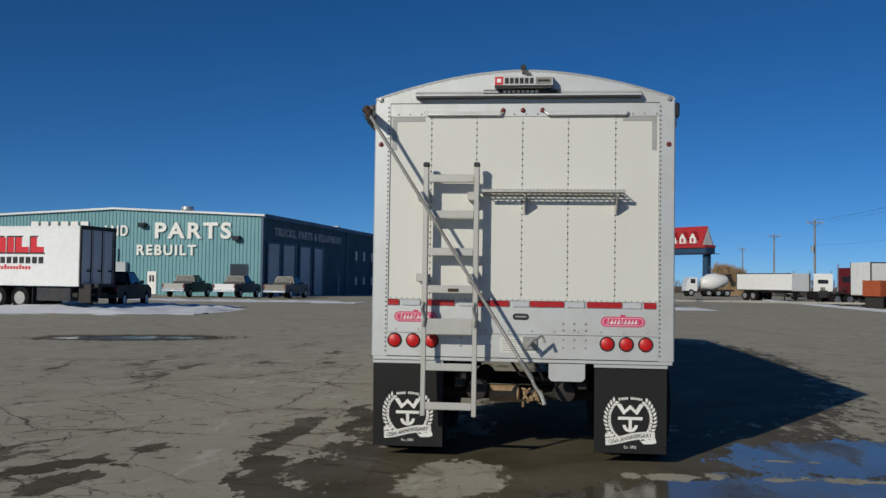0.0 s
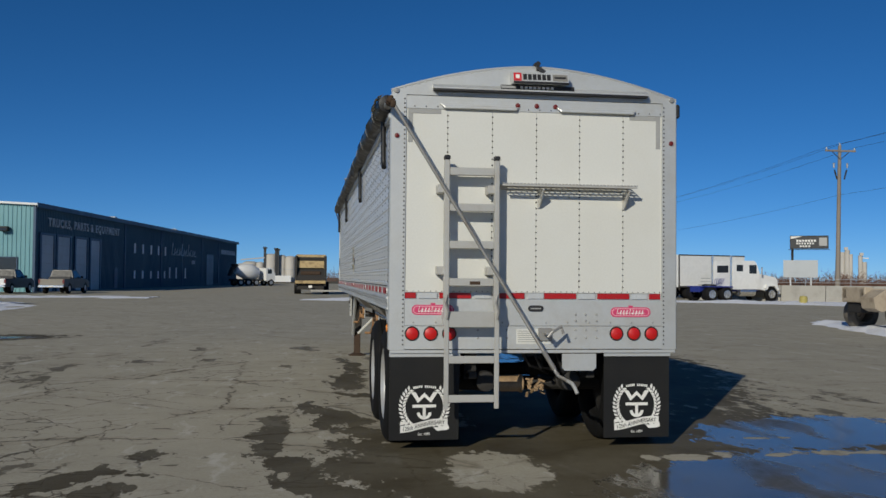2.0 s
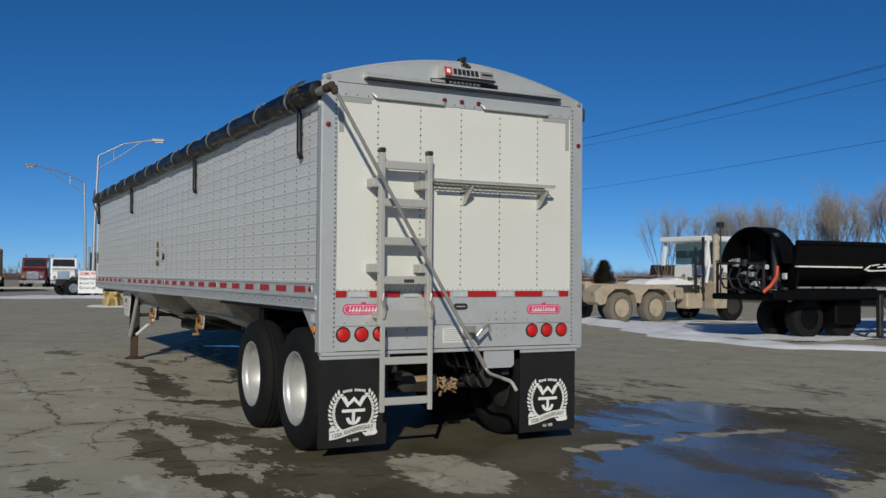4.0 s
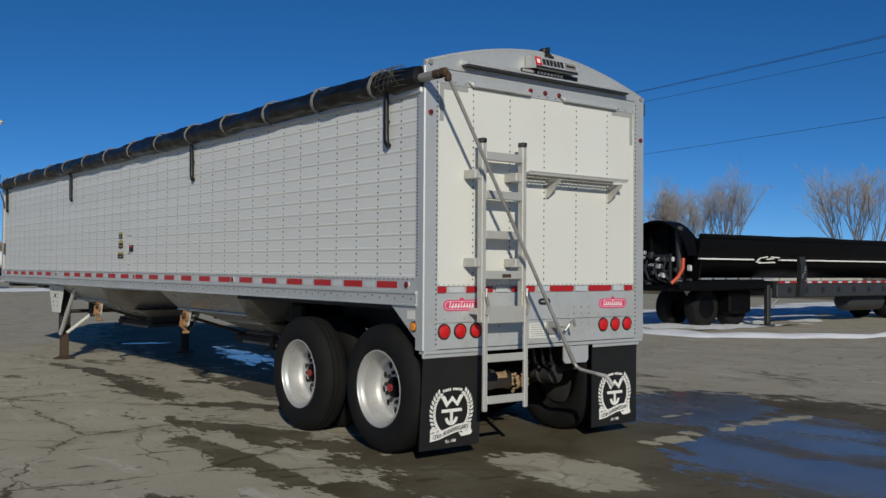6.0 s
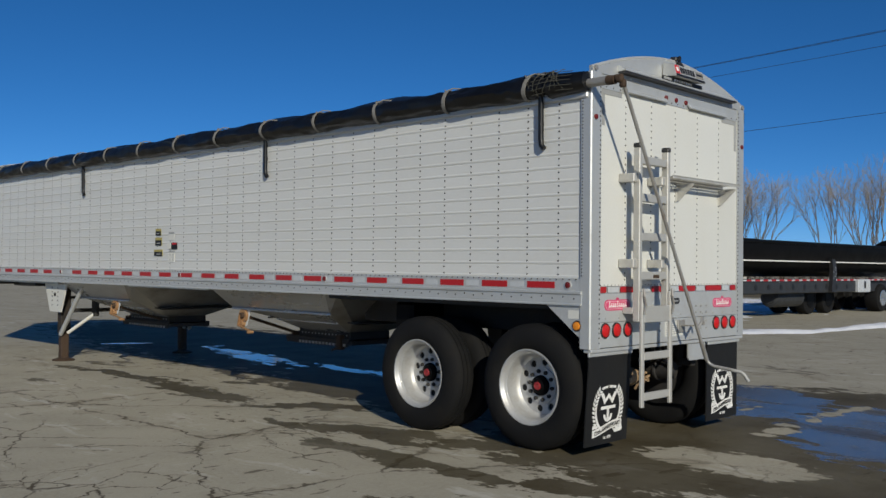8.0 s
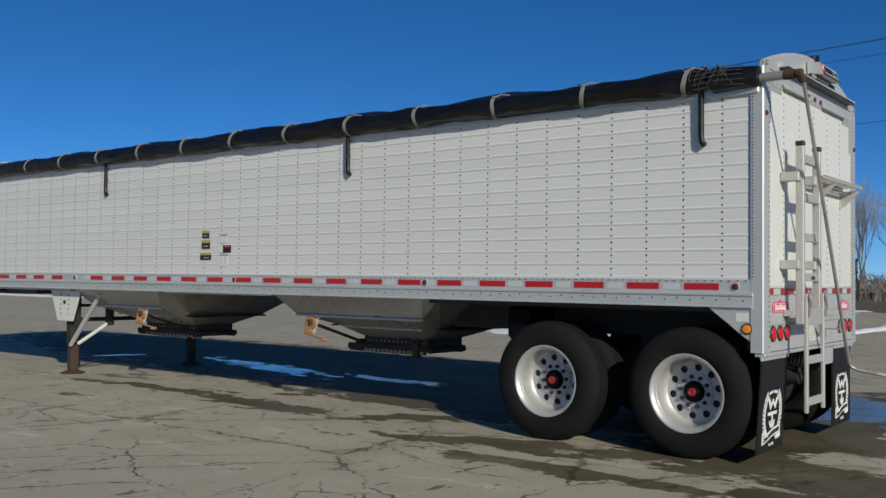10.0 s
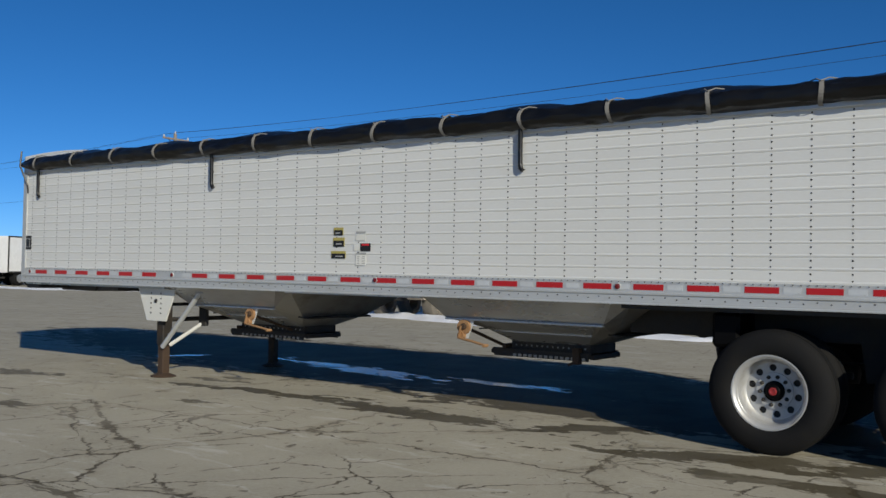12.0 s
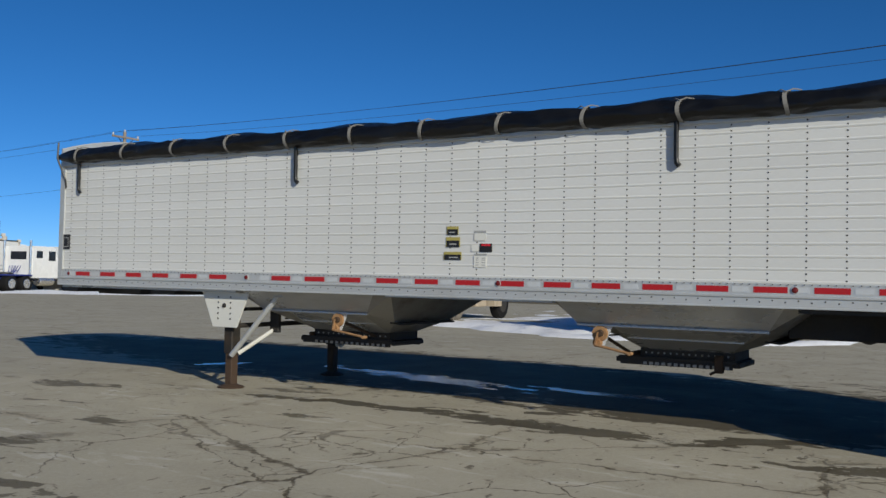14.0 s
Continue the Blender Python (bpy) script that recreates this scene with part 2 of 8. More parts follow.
M_BRICKRED = mat("red_roof_sheet", (0.42, 0.03, 0.035), 0.4, 0.0, None, 0.2, 0.6, 10, 0.0)


def snow_mat():
    m, n, l, bsdf = nodes_of("old_snow")
    tc = n.new("ShaderNodeTexCoord")
    big = noise_node(n, l, tc.outputs["Object"], 0.9, 5)
    fine = noise_node(n, l, tc.outputs["Object"], 14, 5, 0.65)
    grime = ramp(n, l, big, 0.52, 0.78, 0.0, 0.5)
    l.new(mix_col(n, l, grime, (0.84, 0.85, 0.88), (0.52, 0.49, 0.44)), bsdf.inputs["Base Color"])
    bsdf.inputs["Roughness"].default_value = 0.75
    bump_to(n, l, bsdf, fine, 0.7, 0.05)
    return m


M_SNOW = snow_mat()


def ground_mat():
    """Worn concrete yard: blotched, crazed with cracks, damp in streaks, darkened where the trailer shades it, with
    standing melt water; dry grass past the yard.
    """
    m, n, l, bsdf = nodes_of("yard_concrete")
    tc = n.new("ShaderNodeTexCoord")
    P = tc.outputs["Object"]
    big = noise_node(n, l, P, 0.16, 5, 0.6)
    mid = noise_node(n, l, P, 1.1, 6, 0.62)
    fine = noise_node(n, l, P, 26, 5, 0.65)
    ragged = n.new("ShaderNodeTexNoise")
    ragged.inputs["Scale"].default_value = 2.6
    ragged.inputs["Detail"].default_value = 6
    ragged.inputs["Roughness"].default_value = 0.62
    l.new(P, ragged.inputs["Vector"])
    warp = n.new("ShaderNodeTexNoise")
    warp.inputs["Scale"].default_value = 0.9
    warp.inputs["Detail"].default_value = 5
    l.new(P, warp.inputs["Vector"])

    def warped(amount, scale=None):
        v = n.new("ShaderNodeVectorMath")
        v.operation = "MULTIPLY_ADD"
        l.new(warp.outputs["Color"], v.inputs[0])
        v.inputs[1].default_value = (amount, amount, 0)
        l.new(P, v.inputs[2])
        return v.outputs[0]

    jitter = n.new("ShaderNodeTexNoise")
    jitter.inputs["Scale"].default_value = 11.0
    jitter.inputs["Detail"].default_value = 5
    l.new(P, jitter.inputs["Vector"])

    def edge_of(scale, amount, seed):
        """Distance to the nearest joint of a jagged net, in cells."""
        mp = n.new("ShaderNodeMapping")
        mp.inputs["Location"].default_value = (seed, seed * 0.7, 0)
        mp.inputs["Scale"].default_value = (1, 1, 0)
        jag = n.new("ShaderNodeVectorMath")
        jag.operation = "MULTIPLY_ADD"
        l.new(ragged.outputs["Color"], jag.inputs[0])
        jag.inputs[1].default_value = (0.2, 0.2, 0)
        l.new(warped(amount), jag.inputs[2])
        fray = n.new("ShaderNodeVectorMath")
        fray.operation = "MULTIPLY_ADD"
        l.new(jitter.outputs["Color"], fray.inputs[0])
        fray.inputs[1].default_value = (0.11, 0.11, 0)
        l.new(jag.outputs[0], fray.inputs[2])
        l.new(fray.outputs[0], mp.inputs["Vector"])
        vo = n.new("ShaderNodeTexVoronoi")
        vo.feature = "DISTANCE_TO_EDGE"
        vo.inputs["Scale"].default_value = scale
        l.new(mp.outputs["Vector"], vo.inputs["Vector"])
        return vo.outputs["Distance"]

    def line(dist, width):
        w = ramp(n, l, spread_, 0.38, 0.66, width * 0.15, width * 1.2)
        return math_node(n, l, "MULTIPLY", math_node(n, l, "SUBTRACT", 1.0, math_node(n, l, "DIVIDE", dist, w)), 2.2, True)

    spread_ = noise_node(n, l, P, 1.7, 6, 0.66)

    def blob(x, y, rx, ry, turn, soft, amount=0.8):
        """1 inside a ragged ellipse, falling to 0 at its rim."""
        mp = n.new("ShaderNodeMapping")
        mp.vector_type = "TEXTURE"
        mp.inputs["Location"].default_value = (x + amount * 0.75, y + amount * 0.75, 0)
        mp.inputs["Rotation"].default_value = (0, 0, radians(turn))
        mp.inputs["Scale"].default_value = (rx, ry, 1)
        rag = n.new("ShaderNodeVectorMath")
        rag.operation = "MULTIPLY_ADD"
        l.new(ragged.outputs["Color"], rag.inputs[0])
        rag.inputs[1].default_value = (amount * 0.5, amount * 0.5, 0)
        l.new(warped(amount), rag.inputs[2])
        l.new(rag.outputs[0], mp.inputs["Vector"])
        sep = n.new("ShaderNodeSeparateXYZ")
        l.new(mp.outputs["Vector"], sep.inputs[0])
        d = math_node(n, l, "SQRT", math_node(n, l, "ADD", math_node(n, l, "POWER", sep.outputs[0], 2.0), math_node(n, l, "POWER", sep.outputs[1], 2.0)))
        d = math_node(n, l, "ADD", d, math_node(n, l, "MULTIPLY", ramp(n, l, edge, 0.36, 0.64, -0.5, 0.5), 1.25 if min(rx, ry) < 0.4 else 0.34))
        d = math_node(n, l, "ADD", d, ramp(n, l, fray_edge, 0.3, 0.7, -0.13, 0.13))
        return ramp(n, l, d, 1.0, 1.0 - soft * 0.5, 0.0, 1.0)

    streak = n.new("ShaderNodeMapping")
    streak.inputs["Scale"].default_value = (1.0, 0.45, 1)
    l.new(P, streak.inputs["Vector"])
    edge = noise_node(n, l, streak.outputs["Vector"], 4.2, 6, 0.62)
    fray_edge = noise_node(n, l, streak.outputs["Vector"], 15.0, 5, 0.65)

    def union(items):
        out = items[0]
        for i in items[1:]:
            out = math_node(n, l, "MAXIMUM", out, i)
        return out

    col = mix_col(n, l, ramp(n, l, big, 0.35, 0.65), GROUND_A, GROUND_B)
    col = mix_col(n, l, ramp(n, l, mid, 0.42, 0.72, 0.0, 0.6), col, GROUND_C)
    col = mix_col(n, l, ramp(n, l, fine, 0.4, 0.65, 0.0, 0.5), col, GROUND_D)
    pale = noise_node(n, l, warped(0.6), 0.55, 4, 0.6)
    col = mix_col(n, l, ramp(n, l, pale, 0.58, 0.72, 0.0, 0.35), col, GROUND_E)
    chalk = noise_node(n, l, warped(0.9), 1.7, 6, 0.7)
    col = mix_col(n, l, ramp(n, l, chalk, 0.60, 0.68, 0.0, 0.45), col, (0.53, 0.51, 0.43))
    grit = noise_node(n, l, P, 95.0, 3, 0.7)
    col = mix_col(n, l, ramp(n, l, grit, 0.36, 0.5, 0.34, 0.0), col, GROUND_C)
    col = mix_col(n, l, ramp(n, l, grit, 0.55, 0.72, 0.0, 0.3), col, GROUND_E)
    # long joints everywhere, crazing round them and in worn patches
    d1, d2, d3 = edge_of(0.42, 0.45, 0.0), edge_of(1.0, 0.3, 7.3), edge_of(2.9, 0.15, 3.1)
    worn = noise_node(n, l, warped(0.7), 0.38, 4, 0.6)
    patch = ramp(n, l, worn, 0.53, 0.60)
    beside = math_node(n, l, "MULTIPLY", ramp(n, l, d1, 0.07, 0.02), ramp(n, l, spread_, 0.54, 0.62))
    c1 = line(d1, 0.0085)
    c2 = math_node(n, l, "MULTIPLY", line(d2, 0.014), ramp(n, l, pale, 0.46, 0.53))
    c3 = math_node(n, l, "MULTIPLY", line(d3, 0.034), math_node(n, l, "MAXIMUM", patch, beside))
    crack = math_node(n, l, "MAXIMUM", math_node(n, l, "MAXIMUM", c1, c2), c3)
    # brown grime that has worked out of the joints
    grime = math_node(n, l, "MULTIPLY", ramp(n, l, d1, 0.05, 0.0), ramp(n, l, spread_, 0.48, 0.62, 0.0, 0.4))
    col = mix_col(n, l, grime, col, (0.19, 0.155, 0.095))
    # pale scuffs with streaky edges
    sm = n.new("ShaderNodeMapping")
    sm.inputs["Rotation"].default_value = (0, 0, radians(-24))
    sm.inputs["Scale"].default_value = (2.4, 0.6, 1)
    l.new(warped(0.5), sm.inputs["Vector"])
    scuff = noise_node(n, l, sm.outputs["Vector"], 1.3, 7, 0.7)
    col = mix_col(n, l, ramp(n, l, scuff, 0.575, 0.66, 0.0, 0.6), col, (0.57, 0.545, 0.47))
    # short dark pits and smears
    pm = n.new("ShaderNodeMapping")
    pm.inputs["Rotation"].default_value = (0, 0, radians(38))
    pm.inputs["Scale"].default_value = (1.0, 3.2, 1)
    l.new(P, pm.inputs["Vector"])
    pits = noise_node(n, l, pm.outputs["Vector"], 2.6, 5, 0.55)
    col = mix_col(n, l, ramp(n, l, pits, 0.655, 0.665, 0.0, 0.8), col, (0.10, 0.084, 0.058))
    specks = noise_node(n, l, P, 7.0, 3, 0.6)
    col = mix_col(n, l, ramp(n, l, specks, 0.675, 0.69, 0.0, 0.7), col, (0.12, 0.105, 0.075))
    # the frost has broken the open side of the yard most
    broken = math_node(n, l, "ADD", math_node(n, l, "MULTIPLY", blob(-5.5, 10.0, 5.5, 10.0, 0, 1.2), 0.75), 0.25)
    crack = math_node(n, l, "MULTIPLY", crack, broken)
    crack = math_node(n, l, "MULTIPLY", crack, ramp(n, l, fine, 0.3, 0.5, 0.35, 1.0), True)
    col = mix_col(n, l, math_node(n, l, "MULTIPLY", crack, 0.9), col, (0.055, 0.04, 0.022))
    # damp smears drawn out along the wheel tracks
    mp = n.new("ShaderNodeMapping")
    mp.inputs["Rotation"].default_value = (0, 0, radians(-12))
    mp.inputs["Scale"].default_value = (1.3, 0.35, 1)
    l.new(warped(0.8), mp.inputs["Vector"])
    smear = noise_node(n, l, mp.outputs["Vector"], 0.95, 6, 0.6)
    damp = ramp(n, l, smear, 0.60, 0.61, 0.0, 0.85)
    damp = math_node(n, l, "MULTIPLY", damp, union([blob(*b) for b in DAMP_AREAS]))
    # wet film, with the trailer's shade painted dark through the same mask
    wet_shade = math_node(n, l, "MAXIMUM", damp, union([blob(*b) for b in WET_AND_SHADE]))
    wet_shade = math_node(n, l, "MULTIPLY", wet_shade, math_node(n, l, "SUBTRACT", 1.0, union([blob(*b) for b in DRY_ISLANDS])))
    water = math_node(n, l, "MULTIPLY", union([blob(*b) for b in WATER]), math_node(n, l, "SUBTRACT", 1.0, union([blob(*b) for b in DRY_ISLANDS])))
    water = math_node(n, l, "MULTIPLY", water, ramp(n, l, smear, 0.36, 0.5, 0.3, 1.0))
    wet_shade = math_node(n, l, "MAXIMUM", wet_shade, water)
    col = mix_col(n, l, math_node(n, l, "MULTIPLY", wet_shade, ramp(n, l, mid, 0.3, 0.7, 0.96, 0.74)), col, (0.064, 0.051, 0.028))
    rough = ramp(n, l, mid, 0.3, 0.8, 0.78, 0.95)
    mixr = n.new("ShaderNodeMix")
    l.new(wet_shade, mixr.inputs[0])
    l.new(rough, mixr.inputs[2])
    mixr.inputs[3].default_value = 0.6
    mixw = n.new("ShaderNodeMix")
    l.new(water, mixw.inputs[0])
    l.new(mixr.outputs[0], mixw.inputs[2])
    mixw.inputs[3].default_value = 0.16
    l.new(mixw.outputs[0], bsdf.inputs["Roughness"])
    l.new(math_node(n, l, "ADD", math_node(n, l, "SUBTRACT", math_node(n, l, "MULTIPLY", water, 0.5), math_node(n, l, "MULTIPLY", wet_shade, 0.19)), 0.22), bsdf.inputs["Specular IOR Level"])
    # past the yard: dry winter grass
    sep = n.new("ShaderNodeSeparateXYZ")
    l.new(P, sep.inputs[0])
    off = math_node(n, l, "MAXIMUM", ramp(n, l, sep.outputs[0], 39.0, 40.0), ramp(n, l, sep.outputs[1], 205.0, 207.0))
    grass = mix_col(n, l, mid, (0.17, 0.135, 0.075), (0.10, 0.085, 0.05))
    l.new(mix_col(n, l, off, col, grass), bsdf.inputs["Base Color"])
    h = math_node(n, l, "ADD", math_node(n, l, "MULTIPLY", fine, 0.35), math_node(n, l, "MULTIPLY", mid, 0.5))
    h = math_node(n, l, "SUBTRACT", h, math_node(n, l, "MULTIPLY", crack, 0.3))
    dry = math_node(n, l, "SUBTRACT", 1.0, water)
    h = math_node(n, l, "MULTIPLY", h, dry)
    bump_to(n, l, bsdf, h, 0.55, 0.02)
    return m


GROUND_A, GROUND_B, GROUND_C, GROUND_D, GROUND_E = (0.425, 0.387, 0.296), (0.365, 0.333, 0.252), (0.28, 0.253, 0.187), (0.462, 0.424, 0.334), (0.515, 0.476, 0.385)
# x, y, half axes, turn, softness of the rim, raggedness
DAMP_AREAS = [(-3.5, 11.0, 4.0, 12.0, 0, 0.4), (2.5, 7.0, 5.0, 5.0, 0, 0.3)]
# wet patches; the broad blob at (2.6, 17.4) darkens the trailer's shadow area
WET_AND_SHADE = [(-0.3, 7.3, 1.65, 1.9, 0, 0.12, 0.3), (0.2, 5.9, 1.7, 1.2, -10, 0.12, 0.3), (-2.28, 8.6, 0.17, 0.95, -4, 0.16, 0.25), (-2.1, 7.3, 0.19, 0.75, 20, 0.16, 0.25), (-1.75, 6.3, 0.24, 0.7, 24, 0.16, 0.25), (-1.65, 9.6, 0.27, 1.3, 14, 0.16, 0.3),
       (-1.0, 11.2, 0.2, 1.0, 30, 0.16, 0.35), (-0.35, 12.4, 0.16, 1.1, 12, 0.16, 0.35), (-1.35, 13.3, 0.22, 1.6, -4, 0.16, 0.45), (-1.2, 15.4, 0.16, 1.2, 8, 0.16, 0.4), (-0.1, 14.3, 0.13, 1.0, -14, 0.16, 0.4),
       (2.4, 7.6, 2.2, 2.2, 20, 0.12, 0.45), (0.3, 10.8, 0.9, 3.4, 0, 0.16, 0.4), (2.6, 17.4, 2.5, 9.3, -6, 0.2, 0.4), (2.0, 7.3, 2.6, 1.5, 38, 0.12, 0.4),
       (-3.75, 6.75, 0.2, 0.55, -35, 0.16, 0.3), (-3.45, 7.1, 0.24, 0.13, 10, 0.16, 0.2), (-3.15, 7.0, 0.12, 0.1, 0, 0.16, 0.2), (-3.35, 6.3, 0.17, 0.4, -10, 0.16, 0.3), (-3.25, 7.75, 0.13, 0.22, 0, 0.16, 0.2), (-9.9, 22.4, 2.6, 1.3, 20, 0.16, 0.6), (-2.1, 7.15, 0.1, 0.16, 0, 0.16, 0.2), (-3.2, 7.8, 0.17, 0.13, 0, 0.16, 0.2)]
WATER = [(2.9, 8.45, 1.35, 0.85, 24, 0.1, 0.35), (1.75, 6.5, 1.75, 0.95, 26, 0.1, 0.35), (0.9, 5.4, 0.9, 0.5, 0, 0.12, 0.3), (1.5, 16.3, 0.3, 1.6, -14, 0.25, 0.2), (1.45, 13.8, 0.17, 0.9, -6, 0.25, 0.15), (1.15, 19.7, 0.42, 0.13, -30, 0.25, 0.12), (-10.0, 22.3, 1.9, 0.6, 20, 0.2, 0.5)]
DRY_ISLANDS = [(-0.52, 6.92, 0.43, 0.72, -6, 0.16, 0.18), (1.2, 7.3, 0.42, 0.12, 6, 0.3, 0.12), (2.0, 7.3, 0.26, 0.07, 10, 0.3, 0.1), (2.7, 7.35, 0.55, 0.09, -6, 0.3, 0.12), (2.25, 8.1, 0.25, 0.05, 0, 0.3, 0.1)]
M_GROUND = ground_mat()


# ---- building tools ----
class Shape:
    """Vertices and faces of one mesh, put together from simple forms."""

    def __init__(self):
        self.v, self.f = [], []

    def add(self, verts, faces):
        k = len(self.v)
        self.v += [tuple(p) for p in verts]
        self.f += [tuple(i + k for i in f) for f in faces]
        return self

    def box(self, x0, x1, y0, y1, z0, z1, c=0.0):
        """A block, with its edges chamfered by c."""
        if c <= 0:
            v = [(x, y, z) for z in (z0, z1) for y in (y0, y1) for x in (x0, x1)]
            return self.add(v, [(0, 2, 3, 1), (4, 5, 7, 6), (0, 1, 5, 4), (2, 6, 7, 3), (0, 4, 6, 2), (1, 3, 7, 5)])
        c = min(c, (x1 - x0) * 0.45, (y1 - y0) * 0.45, (z1 - z0) * 0.45)
        ring = lambda z, d: [(x0 + c + d, y0 + d, z), (x1 - c - d, y0 + d, z), (x1 - d, y0 + c + d, z), (x1 - d, y1 - c - d, z), (x1 - c - d, y1 - d, z), (x0 + c + d, y1 - d, z), (x0 + d, y1 - c - d, z), (x0 + d, y0 + c + d, z)]
        v = ring(z0, c * 0.6) + ring(z0 + c, 0) + ring(z1 - c, 0) + ring(z1, c * 0.6)
        f = [tuple(reversed(range(8))), tuple(range(24, 32))]
        for r in range(3):
            f += [(r * 8 + i, r * 8 + (i + 1) % 8, r * 8 + 8 + (i + 1) % 8, r * 8 + 8 + i) for i in range(8)]
        return self.add(v, f)

    def tube(self, pts, r, seg=8, caps=True):
        """A round bar along points; r is one radius or one for each point."""
        pts = [Vector(p) for p in pts]
        rs = r if isinstance(r, (list, tuple)) else [r] * len(pts)
        v, up = [], None
        for i, p in enumerate(pts):
            d = (pts[min(i + 1, len(pts) - 1)] - pts[max(i - 1, 0)]).normalized()
            if up is None:
                up = Vector((0, 0, 1)) if abs(d.z) < 0.9 else Vector((1, 0, 0))
            a = d.cross(up).normalized()
            b = a.cross(d).normalized()
            up = b
            v += [p + (a * math.cos(2 * math.pi * k / seg) + b * math.sin(2 * math.pi * k / seg)) * rs[i] for k in range(seg)]
        f = []
        for i in range(len(pts) - 1):
            f += [(i * seg + k, i * seg + (k + 1) % seg, (i + 1) * seg + (k + 1) % seg, (i + 1) * seg + k) for k in range(seg)]
        if caps:
            f += [tuple(reversed(range(seg))), tuple(range((len(pts) - 1) * seg, len(pts) * seg))]
        return self.add(v, f)

    def bar(self, p, q, w, h):
        """A square bar from p to q, w wide and h high."""
        p, q = Vector(p), Vector(q)
        d = (q - p).normalized()
        up = Vector((0, 0, 1)) if abs(d.z) < 0.95 else Vector((0, 1, 0))
        a = d.cross(up).normalized() * (w / 2)
        b = a.cross(d).normalized() * (h / 2)
        v = [e + s * a + t * b for e in (p, q) for s, t in ((-1, -1), (1, -1), (1, 1), (-1, 1))]
        return self.add(v, [(3, 2, 1, 0), (4, 5, 6, 7), (0, 1, 5, 4), (1, 2, 6, 5), (2, 3, 7, 6), (3, 0, 4, 7)])

    def lathe(self, profile, seg=32, axis="x", at=(0, 0, 0), close=False, caps=True):
        """A turned form: profile is a list of (along the axis, radius)."""
        v = []
        for a, r in profile:
            for k in range(seg):
                c, s = math.cos(2 * math.pi * k / seg) * r, math.sin(2 * math.pi * k / seg) * r
                p = {"x": (a, c, s), "y": (s, a, c), "z": (c, s, a)}[axis]
                v.append((p[0] + at[0], p[1] + at[1], p[2] + at[2]))
        n = len(profile)
        f = []
        for i in range(n if close else n - 1):
            j = (i + 1) % n
            f += [(i * seg + k, i * seg + (k + 1) % seg, j * seg + (k + 1) % seg, j * seg + k) for k in range(seg)]
        if not close and caps:
            if profile[0][1] > 1e-6:
                f.append(tuple(reversed(range(seg))))
            if profile[-1][1] > 1e-6:
                f.append(tuple(range((n - 1) * seg, n * seg)))
        return self.add(v, f)

    def prism(self, outline, depth, plane="xz", at=0.0):
        """A flat outline given in a plane, thickened by depth along the third axis from at."""
        n = len(outline)
        put = {"xz": lambda a, b, d: (a, d, b), "yz": lambda a, b, d: (d, a, b), "xy": lambda a, b, d: (a, b, d)}[plane]
        v = [put(a, b, at) for a, b in outline] + [put(a, b, at + depth) for a, b in outline]
        f = [tuple(reversed(range(n))), tuple(range(n, 2 * n))] + [(i, (i + 1) % n, n + (i + 1) % n, n + i) for i in range(n)]
        return self.add(v, f)

    def dot(self, p, r, out, way, seg=6):
        """A low rivet or bolt head at p that stands proud along an axis."""
        put = {"x": lambda a, b, c: (a, b, c), "y": lambda a, b, c: (b, a, c), "z": lambda a, b, c: (b, c, a)}[way]
        v = []
        for d, s in ((0.0, 1.0), (out * 0.7, 0.75)):
            for k in range(seg):
                o = put(d, math.cos(2 * math.pi * k / seg) * r * s, math.sin(2 * math.pi * k / seg) * r * s)
                v.append((p[0] + o[0], p[1] + o[1], p[2] + o[2]))
        o = put(out, 0, 0)
        v.append((p[0] + o[0], p[1] + o[1], p[2] + o[2]))
        f = [(k, (k + 1) % seg, seg + (k + 1) % seg, seg + k) for k in range(seg)] + [(seg + k, seg + (k + 1) % seg, 2 * seg) for k in range(seg)]
        return self.add(v, f)

    def mesh(self, name, material, smooth=False):
        me = bpy.data.meshes.new(name)
        me.from_pydata(self.v, [], self.f)
        bm = bmesh.new()
        bm.from_mesh(me)
        bmesh.ops.recalc_face_normals(bm, faces=bm.faces)
        bm.to_mesh(me)
        bm.free()
        if material:
            me.materials.append(material)
        if smooth:
            for poly in me.polygons:
                poly.use_smooth = True
            me.set_sharp_from_angle(angle=radians(38))
        return me


def thing(name, at, label, category, group="", kind="", turn=0.0):
    ob = new(name)
    ob.empty_display_size = 0.2
    ob.matrix_basis = pose(*at, 0, 0, turn)
    return tagged(ob, label, category, group, kind)


def part(name, shape, material, parent, label="", smooth=False):
    """One mesh object under a thing or under a part; a mesh may be shared."""
    me = shape if isinstance(shape, bpy.types.Mesh) else shape.mesh(name, material, smooth)
    ob = new(name, me)
    ob.parent = parent
    if label:
        ob["label"] = label
    return ob


def moved(ob, m):
    ob.matrix_basis = m
    return ob


def solo(name, shape, material, label, category, kind="", group="", at=(0, 0, 0), turn=0.0, smooth=False):
    ob = new(name, shape.mesh(name, material, smooth))
    ob.matrix_basis = pose(*at, 0, 0, turn)
    return tagged(ob, label, category, group, kind)


